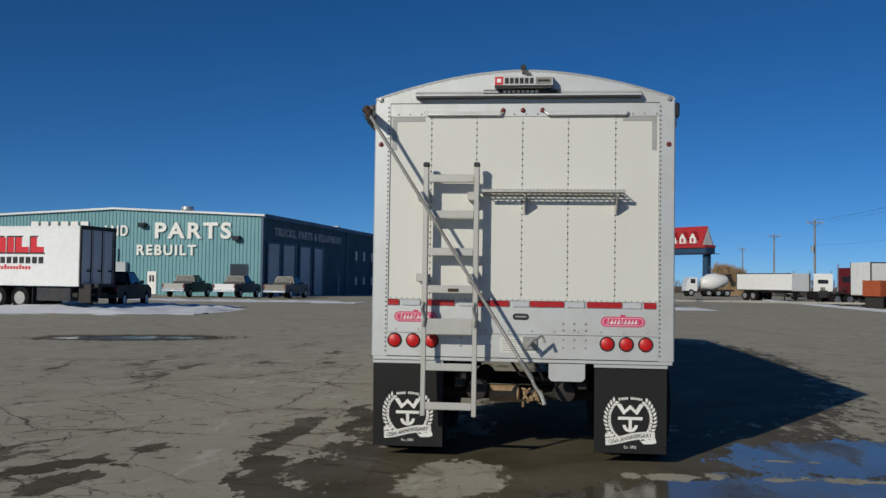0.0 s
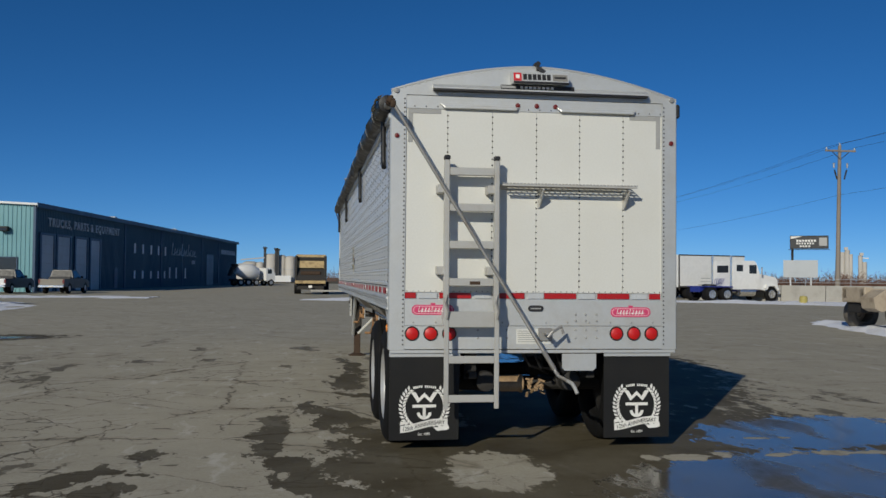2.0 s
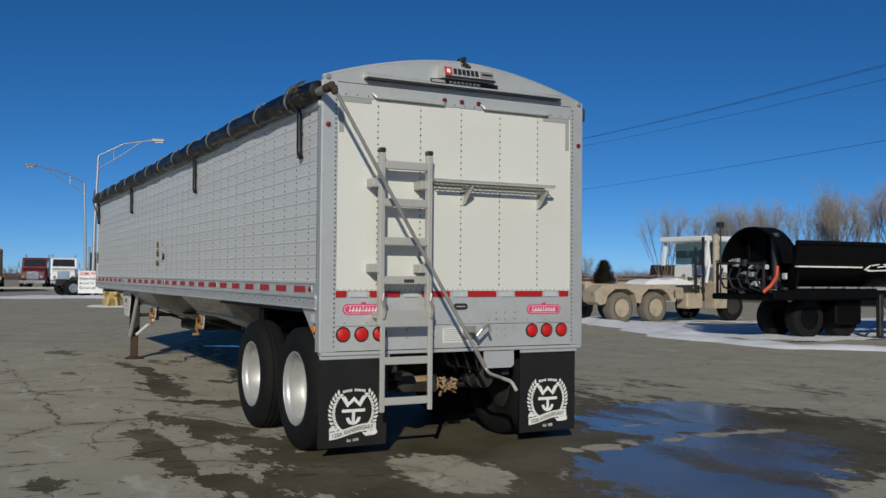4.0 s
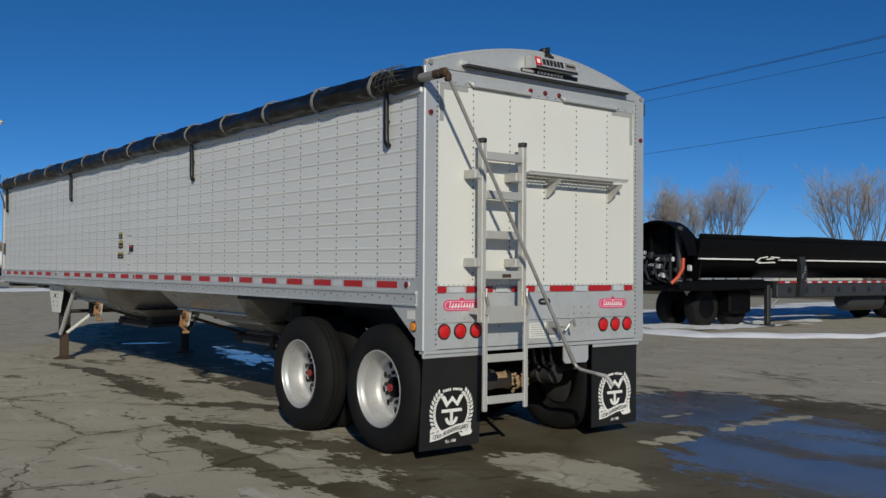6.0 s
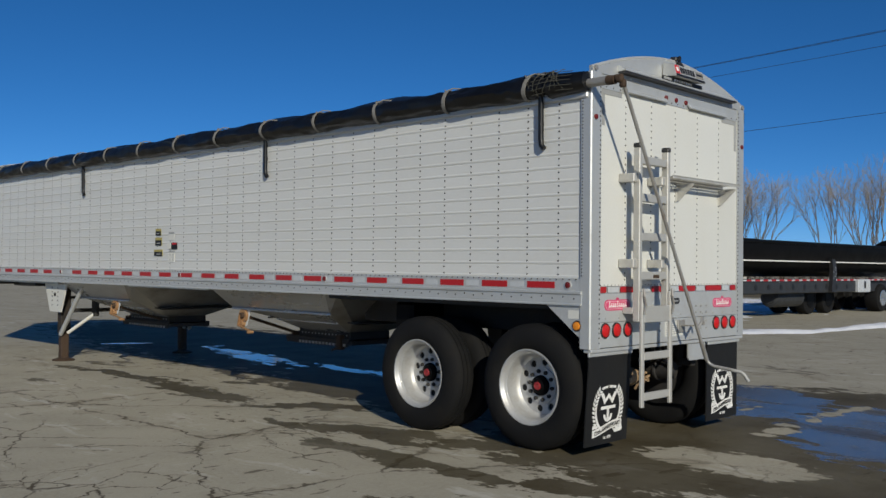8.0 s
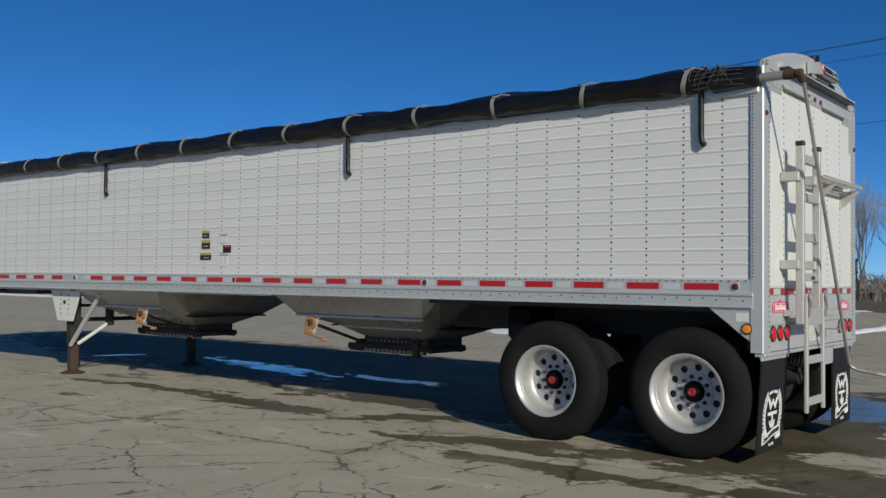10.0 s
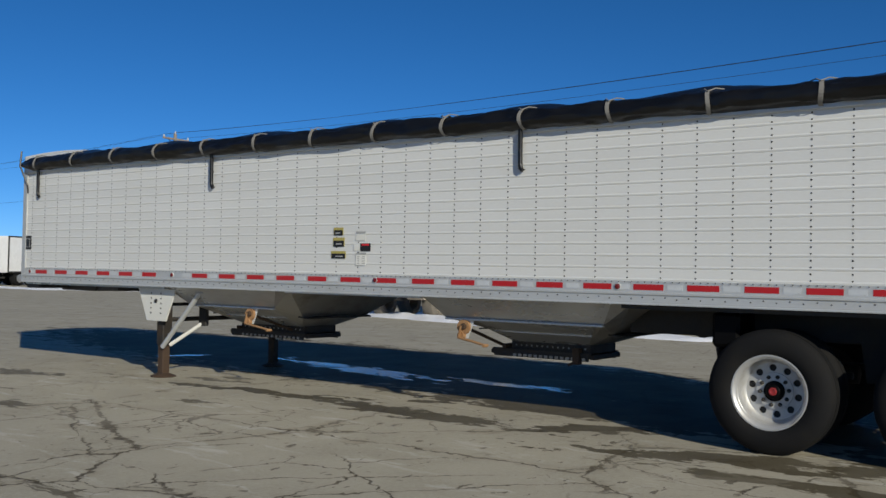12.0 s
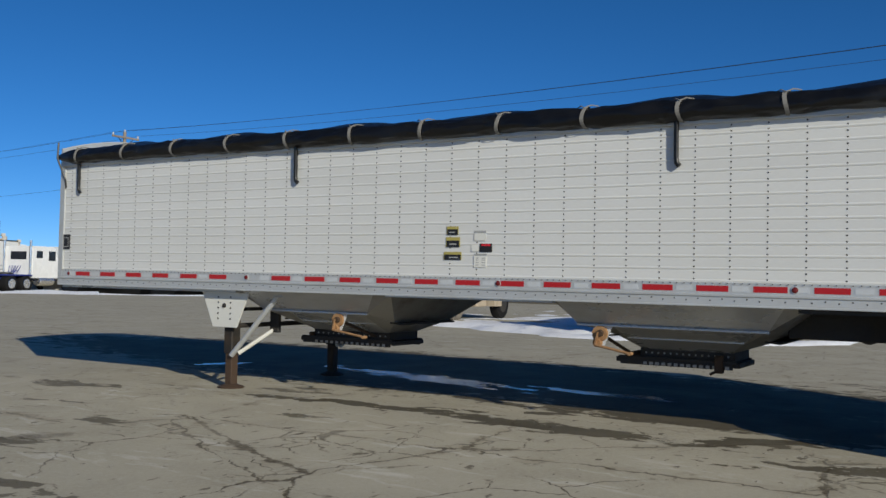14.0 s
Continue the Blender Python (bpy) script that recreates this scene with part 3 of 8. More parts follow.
def lettering(body, height, depth, width=None, bold=0.0, gap=1.0):
    """A mesh of the built-in letters, as high as given, standing in the x-z plane with its lower left at the origin."""
    cu = bpy.data.curves.new("letters", "FONT")
    cu.body = body
    cu.size = 1.0
    cu.offset = bold
    cu.space_character = gap
    ob = bpy.data.objects.new("letters", cu)
    scene.collection.objects.link(ob)
    bpy.context.view_layer.update()
    me = bpy.data.meshes.new_from_object(ob.evaluated_get(bpy.context.evaluated_depsgraph_get()))
    bpy.data.objects.remove(ob)
    co = np.array([v.co[:] for v in me.vertices])
    lo, hi = co.min(0), co.max(0)
    s = height / (hi[1] - lo[1])
    sx = width / (hi[0] - lo[0]) if width else s
    faces = [tuple(p.vertices) for p in me.polygons]
    sh = Shape()
    flat = [((c[0] - lo[0]) * sx, 0.0, (c[1] - lo[1]) * s) for c in co]
    sh.add(flat, faces)
    edges = {}
    for f in faces:
        for a, b in zip(f, f[1:] + f[:1]):
            edges[(a, b)] = edges.get((a, b), 0) + 1
    rim = [(a, b) for a, b in edges if (b, a) not in edges]
    k = len(sh.v)
    sh.v += [(p[0], depth, p[2]) for p in flat]
    sh.f += [(a, b, b + k, a + k) for a, b in rim]
    return sh


def glyphs(shape):
    """The letters of a lettering() shape, each as a shape of its own."""
    root = list(range(len(shape.v)))

    def find(i):
        while root[i] != i:
            root[i] = root[root[i]]
            i = root[i]
        return i

    for f in shape.f:
        for i in f[1:]:
            root[find(i)] = find(f[0])
    spans = {}
    for i, p in enumerate(shape.v):
        lo, hi = spans.get(find(i), (1e9, -1e9))
        spans[find(i)] = (min(lo, p[0]), max(hi, p[0]))
    groups = []
    for key, (lo, hi) in sorted(spans.items(), key=lambda kv: kv[1]):
        if groups and lo < groups[-1][1] - 1e-4:
            groups[-1][1] = max(groups[-1][1], hi)
            groups[-1][2].add(key)
        else:
            groups.append([lo, hi, {key}])
    out = []
    for lo, hi, keys in groups:
        at = {}
        g = Shape()
        for i, p in enumerate(shape.v):
            if find(i) in keys:
                at[i] = len(at)
        g.add([shape.v[i] for i in at], [tuple(at[i] for i in f) for f in shape.f if f[0] in at])
        out.append(g)
    return out


# ---- ground ----
g = Shape()
g.add([(-2500, -2500, 0), (2500, -2500, 0), (2500, 2500, 0), (-2500, 2500, 0)], [(0, 1, 2, 3)])
solo("ground", g, M_GROUND, "cracked grey concrete yard with damp patches, melt puddles and painted shade", "ground", "structure")


# ---- wheels ----
def rim_disc(r0, r1, hole_r, holes, x, thick):
    """A flat ring from r0 to r1 with round hand holes through it."""
    s = Shape()
    mid, half = (r0 + r1) / 2, math.pi / holes
    for h in range(holes):
        a0 = 2 * math.pi * h / holes
        inner, outer = [], []
        for k in range(16):
            q = 2 * math.pi * (k + 0.5) / 16 + math.pi / 16
            c, sn = math.cos(q), math.sin(q)
            inner.append((mid + hole_r * c, a0 + hole_r * sn / mid))
            m = max(abs(c), abs(sn))
            outer.append((mid + (r1 - r0) / 2 * c / m, a0 + half * sn / m))
        v = []
        for xx in (x, x + thick):
            for ring in (inner, outer):
                v += [(xx, r * math.cos(a), r * math.sin(a)) for r, a in ring]
        f = [(k, (k + 1) % 16, 16 + (k + 1) % 16, 16 + k) for k in range(16)]
        f += [(32 + k, 48 + k, 48 + (k + 1) % 16, 32 + (k + 1) % 16) for k in range(16)]
        f += [(k, 32 + k, 32 + (k + 1) % 16, (k + 1) % 16) for k in range(16)]
        s.add(v, f)
    return s


TYRE = [(0.045, 0.285), (0.012, 0.32), (0.0, 0.38), (0.008, 0.44), (0.03, 0.485), (0.05, 0.505), (0.078, 0.512), (0.08, 0.5), (0.09, 0.5), (0.092, 0.514), (0.124, 0.515), (0.126, 0.502), (0.139, 0.502), (0.141, 0.515),
        (0.176, 0.514), (0.178, 0.5), (0.188, 0.5), (0.19, 0.512), (0.22, 0.505), (0.24, 0.485), (0.262, 0.44), (0.27, 0.38), (0.258, 0.32), (0.225, 0.285)]
DISH = [(0.03, 0.312), (0.016, 0.308), (0.016, 0.298), (0.026, 0.293), (0.032, 0.281), (0.05, 0.272), (0.062, 0.268), (0.066, 0.272), (0.07, 0.267), (0.165, 0.262), (0.19, 0.25), (0.206, 0.234)]
S_TYRE = Shape().lathe(TYRE, 56, close=True).mesh("tyre", M_RUBBER, True)
S_DISC = rim_disc(0.148, 0.236, 0.0295, 10, 0.204, 0.012).lathe(DISH, 56, caps=False).mesh("wheel", M_RIM, True)
S_DISC_INNER = Shape().lathe([(0.0, 0.30), (0.03, 0.285), (0.16, 0.27), (0.2, 0.15), (0.2, 0.0)], 32).mesh("wheel", M_FRAME, True)
S_FLANGE = Shape().lathe([(0.184, 0.152), (0.172, 0.15), (0.169, 0.085), (0.19, 0.08)], 40, caps=False).mesh("hub_flange", M_RIM, True)
S_HUB = Shape().lathe([(0.18, 0.084), (0.15, 0.084), (0.142, 0.08), (0.14, 0.064), (0.126, 0.06), (0.12, 0.052), (0.118, 0.0)], 28).mesh("hub_cap", M_GLOSS_BLACK, True)
S_HUBCENTRE = Shape().lathe([(0.12, 0.034), (0.11, 0.032), (0.107, 0.022), (0.11, 0.018), (0.11, 0.0)], 18).mesh("hub_plug", M_HUBRED, True)
S_NUT = Shape().lathe([(0.172, 0.017), (0.15, 0.016), (0.146, 0.009), (0.145, 0.0)], 6).mesh("lug_nut", M_FRAME)
S_DRUM = Shape().lathe([(0.21, 0.05), (0.205, 0.2), (0.205, 0.24), (0.3, 0.24), (0.3, 0.1)], 24, caps=False).mesh("brake_drum", M_FRAME, True)


def dual_wheel(parent, y, z, side):
    """Outer and inner wheel at one axle end; side -1 is the trailer's left."""
    face = pose(side * 1.262, y, z, 0, 0, 0 if side < 0 else 180)
    w = moved(part("wheel", S_DISC, None, parent, "polished aluminium disc wheel with ten hand holes"), face @ pose(0, 0, 0, random.uniform(0, 30)))
    part("tyre", S_TYRE, None, w, "worn black tyre")
    moved(part("hub_flange", S_FLANGE, None, w), pose(0.02, 0, 0))
    moved(part("hub_cap", S_HUB, None, w, "black hub cap"), pose(0.02, 0, 0))
    moved(part("hub_plug", S_HUBCENTRE, None, w, "red hub plug"), pose(0.02, 0, 0))
    moved(part("brake_drum", S_DRUM, None, w), pose(0.02, 0, 0))
    for k in range(10):
        a = math.pi * (2 * k + 1) / 10
        moved(part("lug_nut", S_NUT, None, w), pose(0.02, 0.118 * math.cos(a), 0.118 * math.sin(a)))
    w = moved(part("wheel", S_DISC_INNER, None, parent, "inner dual wheel"), face @ pose(0.33, 0, 0))
    part("tyre", S_TYRE, None, w)


# ---- the grain trailer: origin on the ground under its rear edge ----
TX, TY, HW, LEN = -0.033, 7.69, 1.243, 12.78
trailer = thing("grain_trailer", (TX, TY, 0), "white aluminium hopper-bottom grain trailer standing on its landing legs", "trailer")
SILL, BELT, TOP = 1.19, 1.385, 2.80
PITCH = 0.108

# sides: lapped horizontal slats over a flat sheet
slat = Shape()
bead = [(0, 0.0), (0, PITCH), (-0.002, PITCH - 0.004), (-0.002, 0.028), (-0.006, 0.018), (-0.006, 0.014), (-0.002, 0.001)]
slat.add([(x, y, z) for y in (0, LEN - 0.2) for x, z in bead], [(i, (i + 1) % 7, 7 + (i + 1) % 7, 7 + i) for i in range(7)] + [(6, 5, 4, 3, 2, 1, 0), (7, 8, 9, 10, 11, 12, 13)])
slat_mesh = slat.mesh("side_slat", M_SLAT)
for sx in (-1, 1):
    wall = part("side_wall", Shape().box(sx * HW - 0.02 if sx > 0 else -HW + 0.004, sx * HW - 0.004 if sx > 0 else -HW + 0.02, 0.08, LEN - 0.05, SILL, TOP + 0.14), M_SLAT, trailer)
    for k in range(13):
        moved(part("side_slat", slat_mesh, None, wall), pose(sx * (HW - 0.004), 0.1 if sx < 0 else LEN - 0.1, BELT + 0.012 + k * PITCH, 0, 0, 0 if sx < 0 else 180))
    # rivet columns, two to a slat
    riv = Shape()
    for c in range(40):
        y = 0.31 + 0.314 * c
        for k in range(26):
            riv.dot((sx * (HW - 0.002), y, BELT + 0.042 + k * PITCH / 2), 0.0086, sx * 0.005, "x", 6)
    r = part("rivets", riv, M_SIDE_RIVET, wall)
    r["kind"] = "stuff"
    # lower rail: tape band, ledge and deep bottom channel
    x0, x1 = (-HW - 0.018, -HW + 0.03) if sx < 0 else (HW - 0.03, HW + 0.018)
    prof = [(-0.03, -0.002), (0.028, -0.002), (0.028, 0.010), (0.018, 0.013), (0.018, 0.082), (0.026, 0.085), (0.03, 0.09), (0.03, 0.103), (0.026, 0.108), (0.012, 0.111), (0.012, BELT + 0.012 - SILL), (-0.03, BELT + 0.012 - SILL)]
    ends = [[(sx * (HW + d), y, SILL + z) for d, z in prof] for y in (0.07, LEN - 0.02)]
    npf = len(prof)
    rail = Shape().add(ends[0] + ends[1], [(i, (i + 1) % npf, npf + (i + 1) % npf, npf + i) for i in range(npf)] + [tuple(range(npf)), tuple(range(2 * npf - 1, npf - 1, -1))])
    rl = part("lower_rail", rail, M_ALU, trailer, "bright aluminium lower rail")
    bolts = Shape()
    xo = x0 if sx < 0 else x1
    for k in range(120):
        bolts.dot((xo, 0.14 + k * 0.1052, SILL + 0.05 + 0.014 * (k % 2)), 0.008, sx * 0.006, "x", 5)
    for k in range(200):
        bolts.dot((xo, 0.12 + k * 0.0631, BELT + 0.004), 0.006, sx * 0.006, "x", 5)
    b = part("rail_bolts", bolts, M_RIVET, rl)
    b["kind"] = "stuff"
    top = Shape().box(sx * HW - 0.03 if sx < 0 else HW - 0.05, -HW + 0.05 if sx < 0 else HW + 0.03, 0.02, LEN - 0.02, TOP - 0.005, TOP + 0.19, 0.01)
    part("top_rail", top, M_ALU, trailer, "aluminium top rail")
# red and white reflective marking along the lower rail
red_tape = Shape().box(-0.002, 0.0, 0, 0.28, 0, 0.052).mesh("red_tape", M_RED_TAPE)
grey_tape = Shape().box(-0.002, 0.0, 0, 0.14, 0, 0.046).mesh("white_tape", M_GREY_TAPE)
for sx in (-1, 1):
    for k in range(26):
        y = 0.33 + k * 0.4915
        if abs(y + 0.14 - 9.35) < 0.2 or y > LEN - 0.35:
            continue
        m = pose(sx * (HW + 0.0125), y if sx < 0 else y + 0.28, 1.318, 0, 0, 0 if sx < 0 else 180)
        moved(part("red_tape", red_tape, None, trailer), m)
        moved(part("white_tape", grey_tape, None, trailer), pose(sx * (HW + 0.0125), y + 0.32 if sx < 0 else y + 0.46, 1.321, 0, 0, 0 if sx < 0 else 180))
# side marker lamps: dark oval lens in a pale ring
marker = Shape().lathe([(0.0, 0.026), (-0.012, 0.024), (-0.018, 0.012), (-0.018, 0.0)], 14).mesh("marker_lamp", M_LAMP_DKRED, True)
ring_mesh = Shape().lathe([(0.001, 0.033), (-0.008, 0.032), (-0.008, 0.026), (0.001, 0.026)], 16, close=True).mesh("lamp_ring", M_ALU_DULL, True)
for y in (0.2, 3.22, 6.02, 9.35, 12.55):
    lampo = moved(part("marker_lamp", marker, None, trailer, "small dark side marker lamp"), pose(-HW - 0.012, y, 1.345))
    part("lamp_ring", ring_mesh, None, lampo)

# corner posts: wide rounded extrusions
for sx in (-1, 1):
    for y0, y1, nm in ((-0.012, 0.085, "rear_corner_post"), (LEN - 0.085, LEN + 0.012, "front_corner_post")):
        z0 = 0.855 if y0 < 1 else SILL
        ya, yb = (y0, y1) if y0 < 1 else (y1, y0)
        yt = 0.03 if y0 < 1 else -0.03
        xo, xi = sx * (HW + 0.014), sx * (HW - 0.118)
        prof = [(xo, ya + yt * 0.3), (xo - sx * 0.009, ya), (xi, ya), (xi, ya + yt), (xo - sx * 0.03, ya + yt), (xo - sx * 0.03, yb), (xo, yb)]
        m_ = len(prof)
        post = Shape().add([(x, y, z) for z in (z0, 3.0) for x, y in prof], [(k, (k + 1) % m_, m_ + (k + 1) % m_, m_ + k) for k in range(m_)] + [tuple(range(m_)), tuple(range(2 * m_ - 1, m_ - 1, -1))])
        part(nm, post, M_ALU, trailer, "silver corner post")
dots = Shape()
for sx in (-1, 1):
    for k in range(56):
        dots.dot((sx * (HW - 0.105), -0.012, 0.9 + k * 0.0375), 0.0085, -0.004, "y", 5)
        dots.dot((sx * (HW + 0.014), 0.07, 1.42 + k * 0.026), 0.007, sx * 0.005, "x", 5)
d = part("post_rivets", dots, M_RIVET, trailer)
d["kind"] = "stuff"

# rear wall
XP = (-0.77, -0.385, 0.0, 0.382, 0.772)
edges_x = (-HW + 0.118,) + XP + (HW - 0.118,)
rear = part("rear_wall", Shape().box(-HW + 0.1, HW - 0.1, 0.012, 0.03, 0.86, 3.0), M_ALU_DULL, trailer)
for a, b in zip(edges_x, edges_x[1:]):
    part("rear_panel", Shape().box(a + 0.0008, b - 0.0008, 0.0, 0.012, 1.338, 2.885, 0.0015), M_WHITE, rear)
rr = Shape()
for x in XP:
    for k in range(29):
        rr.dot((x, 0.0, 1.39 + k * 0.0515), 0.0085, -0.004, "y", 5)
for k in range(46):
    rr.dot((-HW + 0.14 + k * 0.0491, 0.0, 1.347), 0.005, -0.004, "y", 5)
    if k % 2:
        rr.dot((-HW + 0.14 + k * 0.0491, -0.006, 2.905), 0.007, -0.005, "y", 5)
r = part("rivets", rr, M_RIVET, rear)
r["kind"] = "stuff"
head = part("rear_header", Shape().box(-HW + 0.118, HW - 0.118, -0.006, 0.02, 2.885, 2.995, 0.003), M_ALU, trailer, "riveted aluminium header")
for x in (-0.168, -0.002, 0.162):
    part("clearance_lamp", Shape().lathe([(0.0, 0.021), (-0.012, 0.019), (-0.016, 0.0)], 14, "y", (x, -0.006, 2.938)), M_LAMP_DKRED, head, "small dark red clearance lamp", True)
for sx in (-1, 1):
    part("clearance_lamp", Shape().lathe([(0.0, 0.021), (-0.012, 0.019), (-0.016, 0.0)], 14, "y", (sx * (HW - 0.04), -0.012, 2.65)), M_LAMP_DKRED, head, "small dark red clearance lamp", True)
for x0, x1 in ((-0.80, -0.185), (0.21, 0.855)):
    drip = Shape().tube([(x0 - 0.03, -0.012, 2.93), (x0, -0.03, 2.898), (x1, -0.03, 2.898), (x1 + 0.02, -0.012, 2.915)], 0.011, 6)
    drip.box(x0, x1, -0.03, -0.006, 2.9, 2.925, 0.004)
    part("drip_rail", drip, M_ALU_DULL, head)
for sx in (-1, 1):
    xa, xb = sorted((sx * (HW - 0.135), sx * (HW - 0.415)))
    va, vb = sorted((sx * (HW - 0.135), sx * (HW - 0.175)))
    L = Shape().box(xa, xb, -0.004, 0.0, 2.845, 2.884, 0.001).box(va, vb, -0.004, 0.0, 2.60, 2.845, 0.001)
    part("corner_plate", L, M_PATCH, rear, "grey L-shaped corner plate")
# apron below the tape with lamps
apron = part("rear_apron", Shape().box(-HW + 0.118, HW - 0.118, -0.008, 0.012, 1.058, 1.282, 0.002).box(-HW + 0.118, HW - 0.118, -0.012, 0.012, 0.86, 1.054, 0.002), M_ALU_DULL, trailer, "plain aluminium rear apron")
ab = Shape()
for k in range(12):
    ab.dot((-1.05 + k * 0.19, -0.008, 1.085), 0.009, -0.006, "y", 6)
for x in (0.35, 0.44, 0.535):
    for z in (1.155, 1.1, 1.02, 0.955):
        ab.dot((x, -0.012, z), 0.011, -0.007, "y", 6)
for x in (-0.5, -0.25):
    for z in (1.02, 0.955):
        ab.dot((x, -0.012, z), 0.011, -0.007, "y", 6)
part("apron_bolts", ab, M_PATCH, apron)["kind"] = "stuff"
sill = part("rear_sill", Shape().box(-HW, HW, -0.014, 0.06, 0.826, 0.853, 0.004), M_ALU_DULL, trailer, "scuffed pale rear sill")
for x0, w, red in ((-1.12, 0.09, 1), (-1.01, 0.16, 0), (-0.83, 0.27, 1), (-0.53, 0.14, 0), (-0.36, 0.26, 1), (-0.07, 0.14, 0), (0.075, 0.28, 1), (0.375, 0.15, 0), (0.545, 0.285, 1), (0.85, 0.14, 0), (1.01, 0.1, 1)):
    part("red_tape" if red else "white_tape", Shape().box(x0, x0 + w, -0.003, -0.0005, 1.288, 1.334), M_RED_TAPE if red else M_GREY_TAPE, rear)
lamp = Shape().lathe([(0.0, 0.052), (-0.012, 0.05), (-0.02, 0.03), (-0.022, 0.0)], 24, "y").mesh("tail_lamp", M_LAMP_RED, True)
bezel = Shape().lathe([(0.0, 0.062), (-0.008, 0.061), (-0.014, 0.056), (-0.01, 0.052), (0.0, 0.052)], 24, "y").mesh("lamp_bezel", M_BLACK, True)
for x in (-1.06, -0.903, -0.745, 0.712, 0.868, 1.025):
    t_ = moved(part("tail_lamp", lamp, None, trailer, "round red tail lamp"), pose(x, -0.012, 0.992))
    part("lamp_bezel", bezel, None, t_, "black rubber ring")


def pill(w, h, n=10):
    r = h / 2
    return [((w / 2 - r) * (1 if i < n else -1) + r * math.cos(math.pi * (i / (n - 1)) - math.pi / 2) if i < n else -(w / 2 - r) - r * math.cos(math.pi * ((i - n) / (n - 1)) - math.pi / 2),
             r * math.sin(math.pi * (i / (n - 1)) - math.pi / 2) if i < n else -r * math.sin(math.pi * ((i - n) / (n - 1)) - math.pi / 2)) for i in range(2 * n)]


def decal(x, z):
    d = moved(part("badge", Shape().prism(pill(0.36, 0.085), 0.002, "xz", -0.0115), M_PINK, apron, "pink oval maker's badge"), pose(x, 0, z))
    part("badge_border", Shape().prism(pill(0.335, 0.066), 0.002, "xz", -0.0125), M_PINK_PALE, d)
    part("badge_field", Shape().prism(pill(0.32, 0.054), 0.002, "xz", -0.0135), M_PINK, d)
    marks = Shape()
    for k in range(9):
        x = -0.125 + k * 0.028
        tall = k in (0, 4)
        marks.bar((x, -0.0145, -0.02), (x + 0.012, -0.0145, 0.016 + 0.014 * tall), 0.004, 0.009)
        marks.bar((x + 0.008, -0.0145, -0.014), (x + 0.024, -0.0145, -0.006), 0.004, 0.005)
    part("badge_script", marks, M_PRINT, d)["kind"] = "stuff"
    part("badge_crest", Shape().box(-0.02, 0.02, -0.0125, -0.009, 0.04, 0.058, 0.002), M_PINK, d)


decal(-0.885, 1.19)
decal(0.84, 1.176)
part("name_plate", Shape().prism([(x + 0.0, z + 1.205) for x, z in pill(0.135, 0.052)], 0.006, "xz", -0.014), M_BLACK, apron, "black oval plate")
part("name_plate_print", Shape().box(-0.045, 0.045, -0.016, -0.0145, 1.2, 1.21), M_PATCH, apron)
stick = part("spec_label", Shape().box(-0.17, 0.13, -0.0135, -0.012, 0.905, 1.03), M_WHITE, apron, "pale paper label")
lines = Shape()
for k in range(6):
    lines.box(-0.155, 0.02 - 0.02 * (k % 3), -0.0145, -0.0136, 0.92 + k * 0.018, 0.926 + k * 0.018)
part("label_lines", lines, M_PATCH, stick)
# hitch plate below the sill
part("hinge_plate", Shape().prism([(0.235, 0.82), (0.535, 0.82), (0.535, 0.70), (0.51, 0.675), (0.26, 0.675), (0.235, 0.70)], 0.012, "xz", -0.005), M_ALU_DULL, trailer, "bare aluminium plate under the sill")

# arched caps at both ends
def arch(n=28, drop=0.0):
    pts = [(-HW - 0.005 + (2 * HW + 0.01) * i / n, 3.03 + 0.238 * (1 - abs(2 * i / n - 1) ** 1.8) - drop) for i in range(n + 1)]
    return pts


for y, nm in ((-0.01, "rear_cap"), (LEN - 0.02, "front_cap")):
    cap = part(nm, Shape().prism(arch() + [(HW + 0.005, 3.0), (-HW - 0.005, 3.0)], 0.03, "xz", y), M_ALU, trailer, "arched aluminium end cap")
    edge = Shape().tube([(x, y + 0.015, z) for x, z in arch()], 0.018, 6)
    part("cap_edge", edge, M_ALU_DULL, cap, "", True)
    if nm == "rear_cap":
        cr = Shape()
        for i, (x, z) in enumerate(arch(44)):
            cr.dot((x, y + 0.0, z - 0.008), 0.007, -0.006, "y", 6)
        part("cap_rivets", cr, M_ALU, cap)["kind"] = "stuff"
        led = Shape().prism([(-0.085, 3.048), (-0.085, 3.06), (-0.02, 3.095), (0.0, 3.095), (0.0, 3.048)], 1.88, "yz", -0.905)
        part("cap_ledge", led, M_ALU_DULL, cap, "folded aluminium ledge")
        # black strip drawn in for the shadow below the ledge
        part("ledge_shadow_strip", Shape().box(-0.9, 0.97, -0.078, -0.01, 3.034, 3.046), M_BLACK, cap, "black strip painted as the ledge's shadow")
        lb = Shape()
        for x in (-0.86, -0.72, 0.1, 0.45, 0.8):
            lb.dot((x, -0.01, 3.02), 0.012, -0.01, "y", 6)
        part("ledge_bolts", lb, M_ALU, cap)["kind"] = "stuff"
        for sx in (-1, 1):
            part("cap_bolt", Shape().lathe([(-0.01, 0.022), (-0.024, 0.02), (-0.026, 0.0)], 12, "y", (sx * (HW - 0.035), 0, 3.03)), M_ROD, cap)
sign = part("name_sign", Shape().add([(-0.235, -0.02, 3.115), (0.245, -0.02, 3.115), (0.245, -0.02, 3.220), (-0.235, -0.02, 3.220), (-0.235, -0.15, 3.100), (0.245, -0.15, 3.100), (0.245, -0.12, 3.202), (-0.235, -0.12, 3.202)],
    [(0, 1, 2, 3), (4, 7, 6, 5), (0, 4, 5, 1), (3, 2, 6, 7), (0, 3, 7, 4), (1, 5, 6, 2)]), M_ALU_DULL, trailer, "wedge-shaped sign box with red emblem and dark name bar")
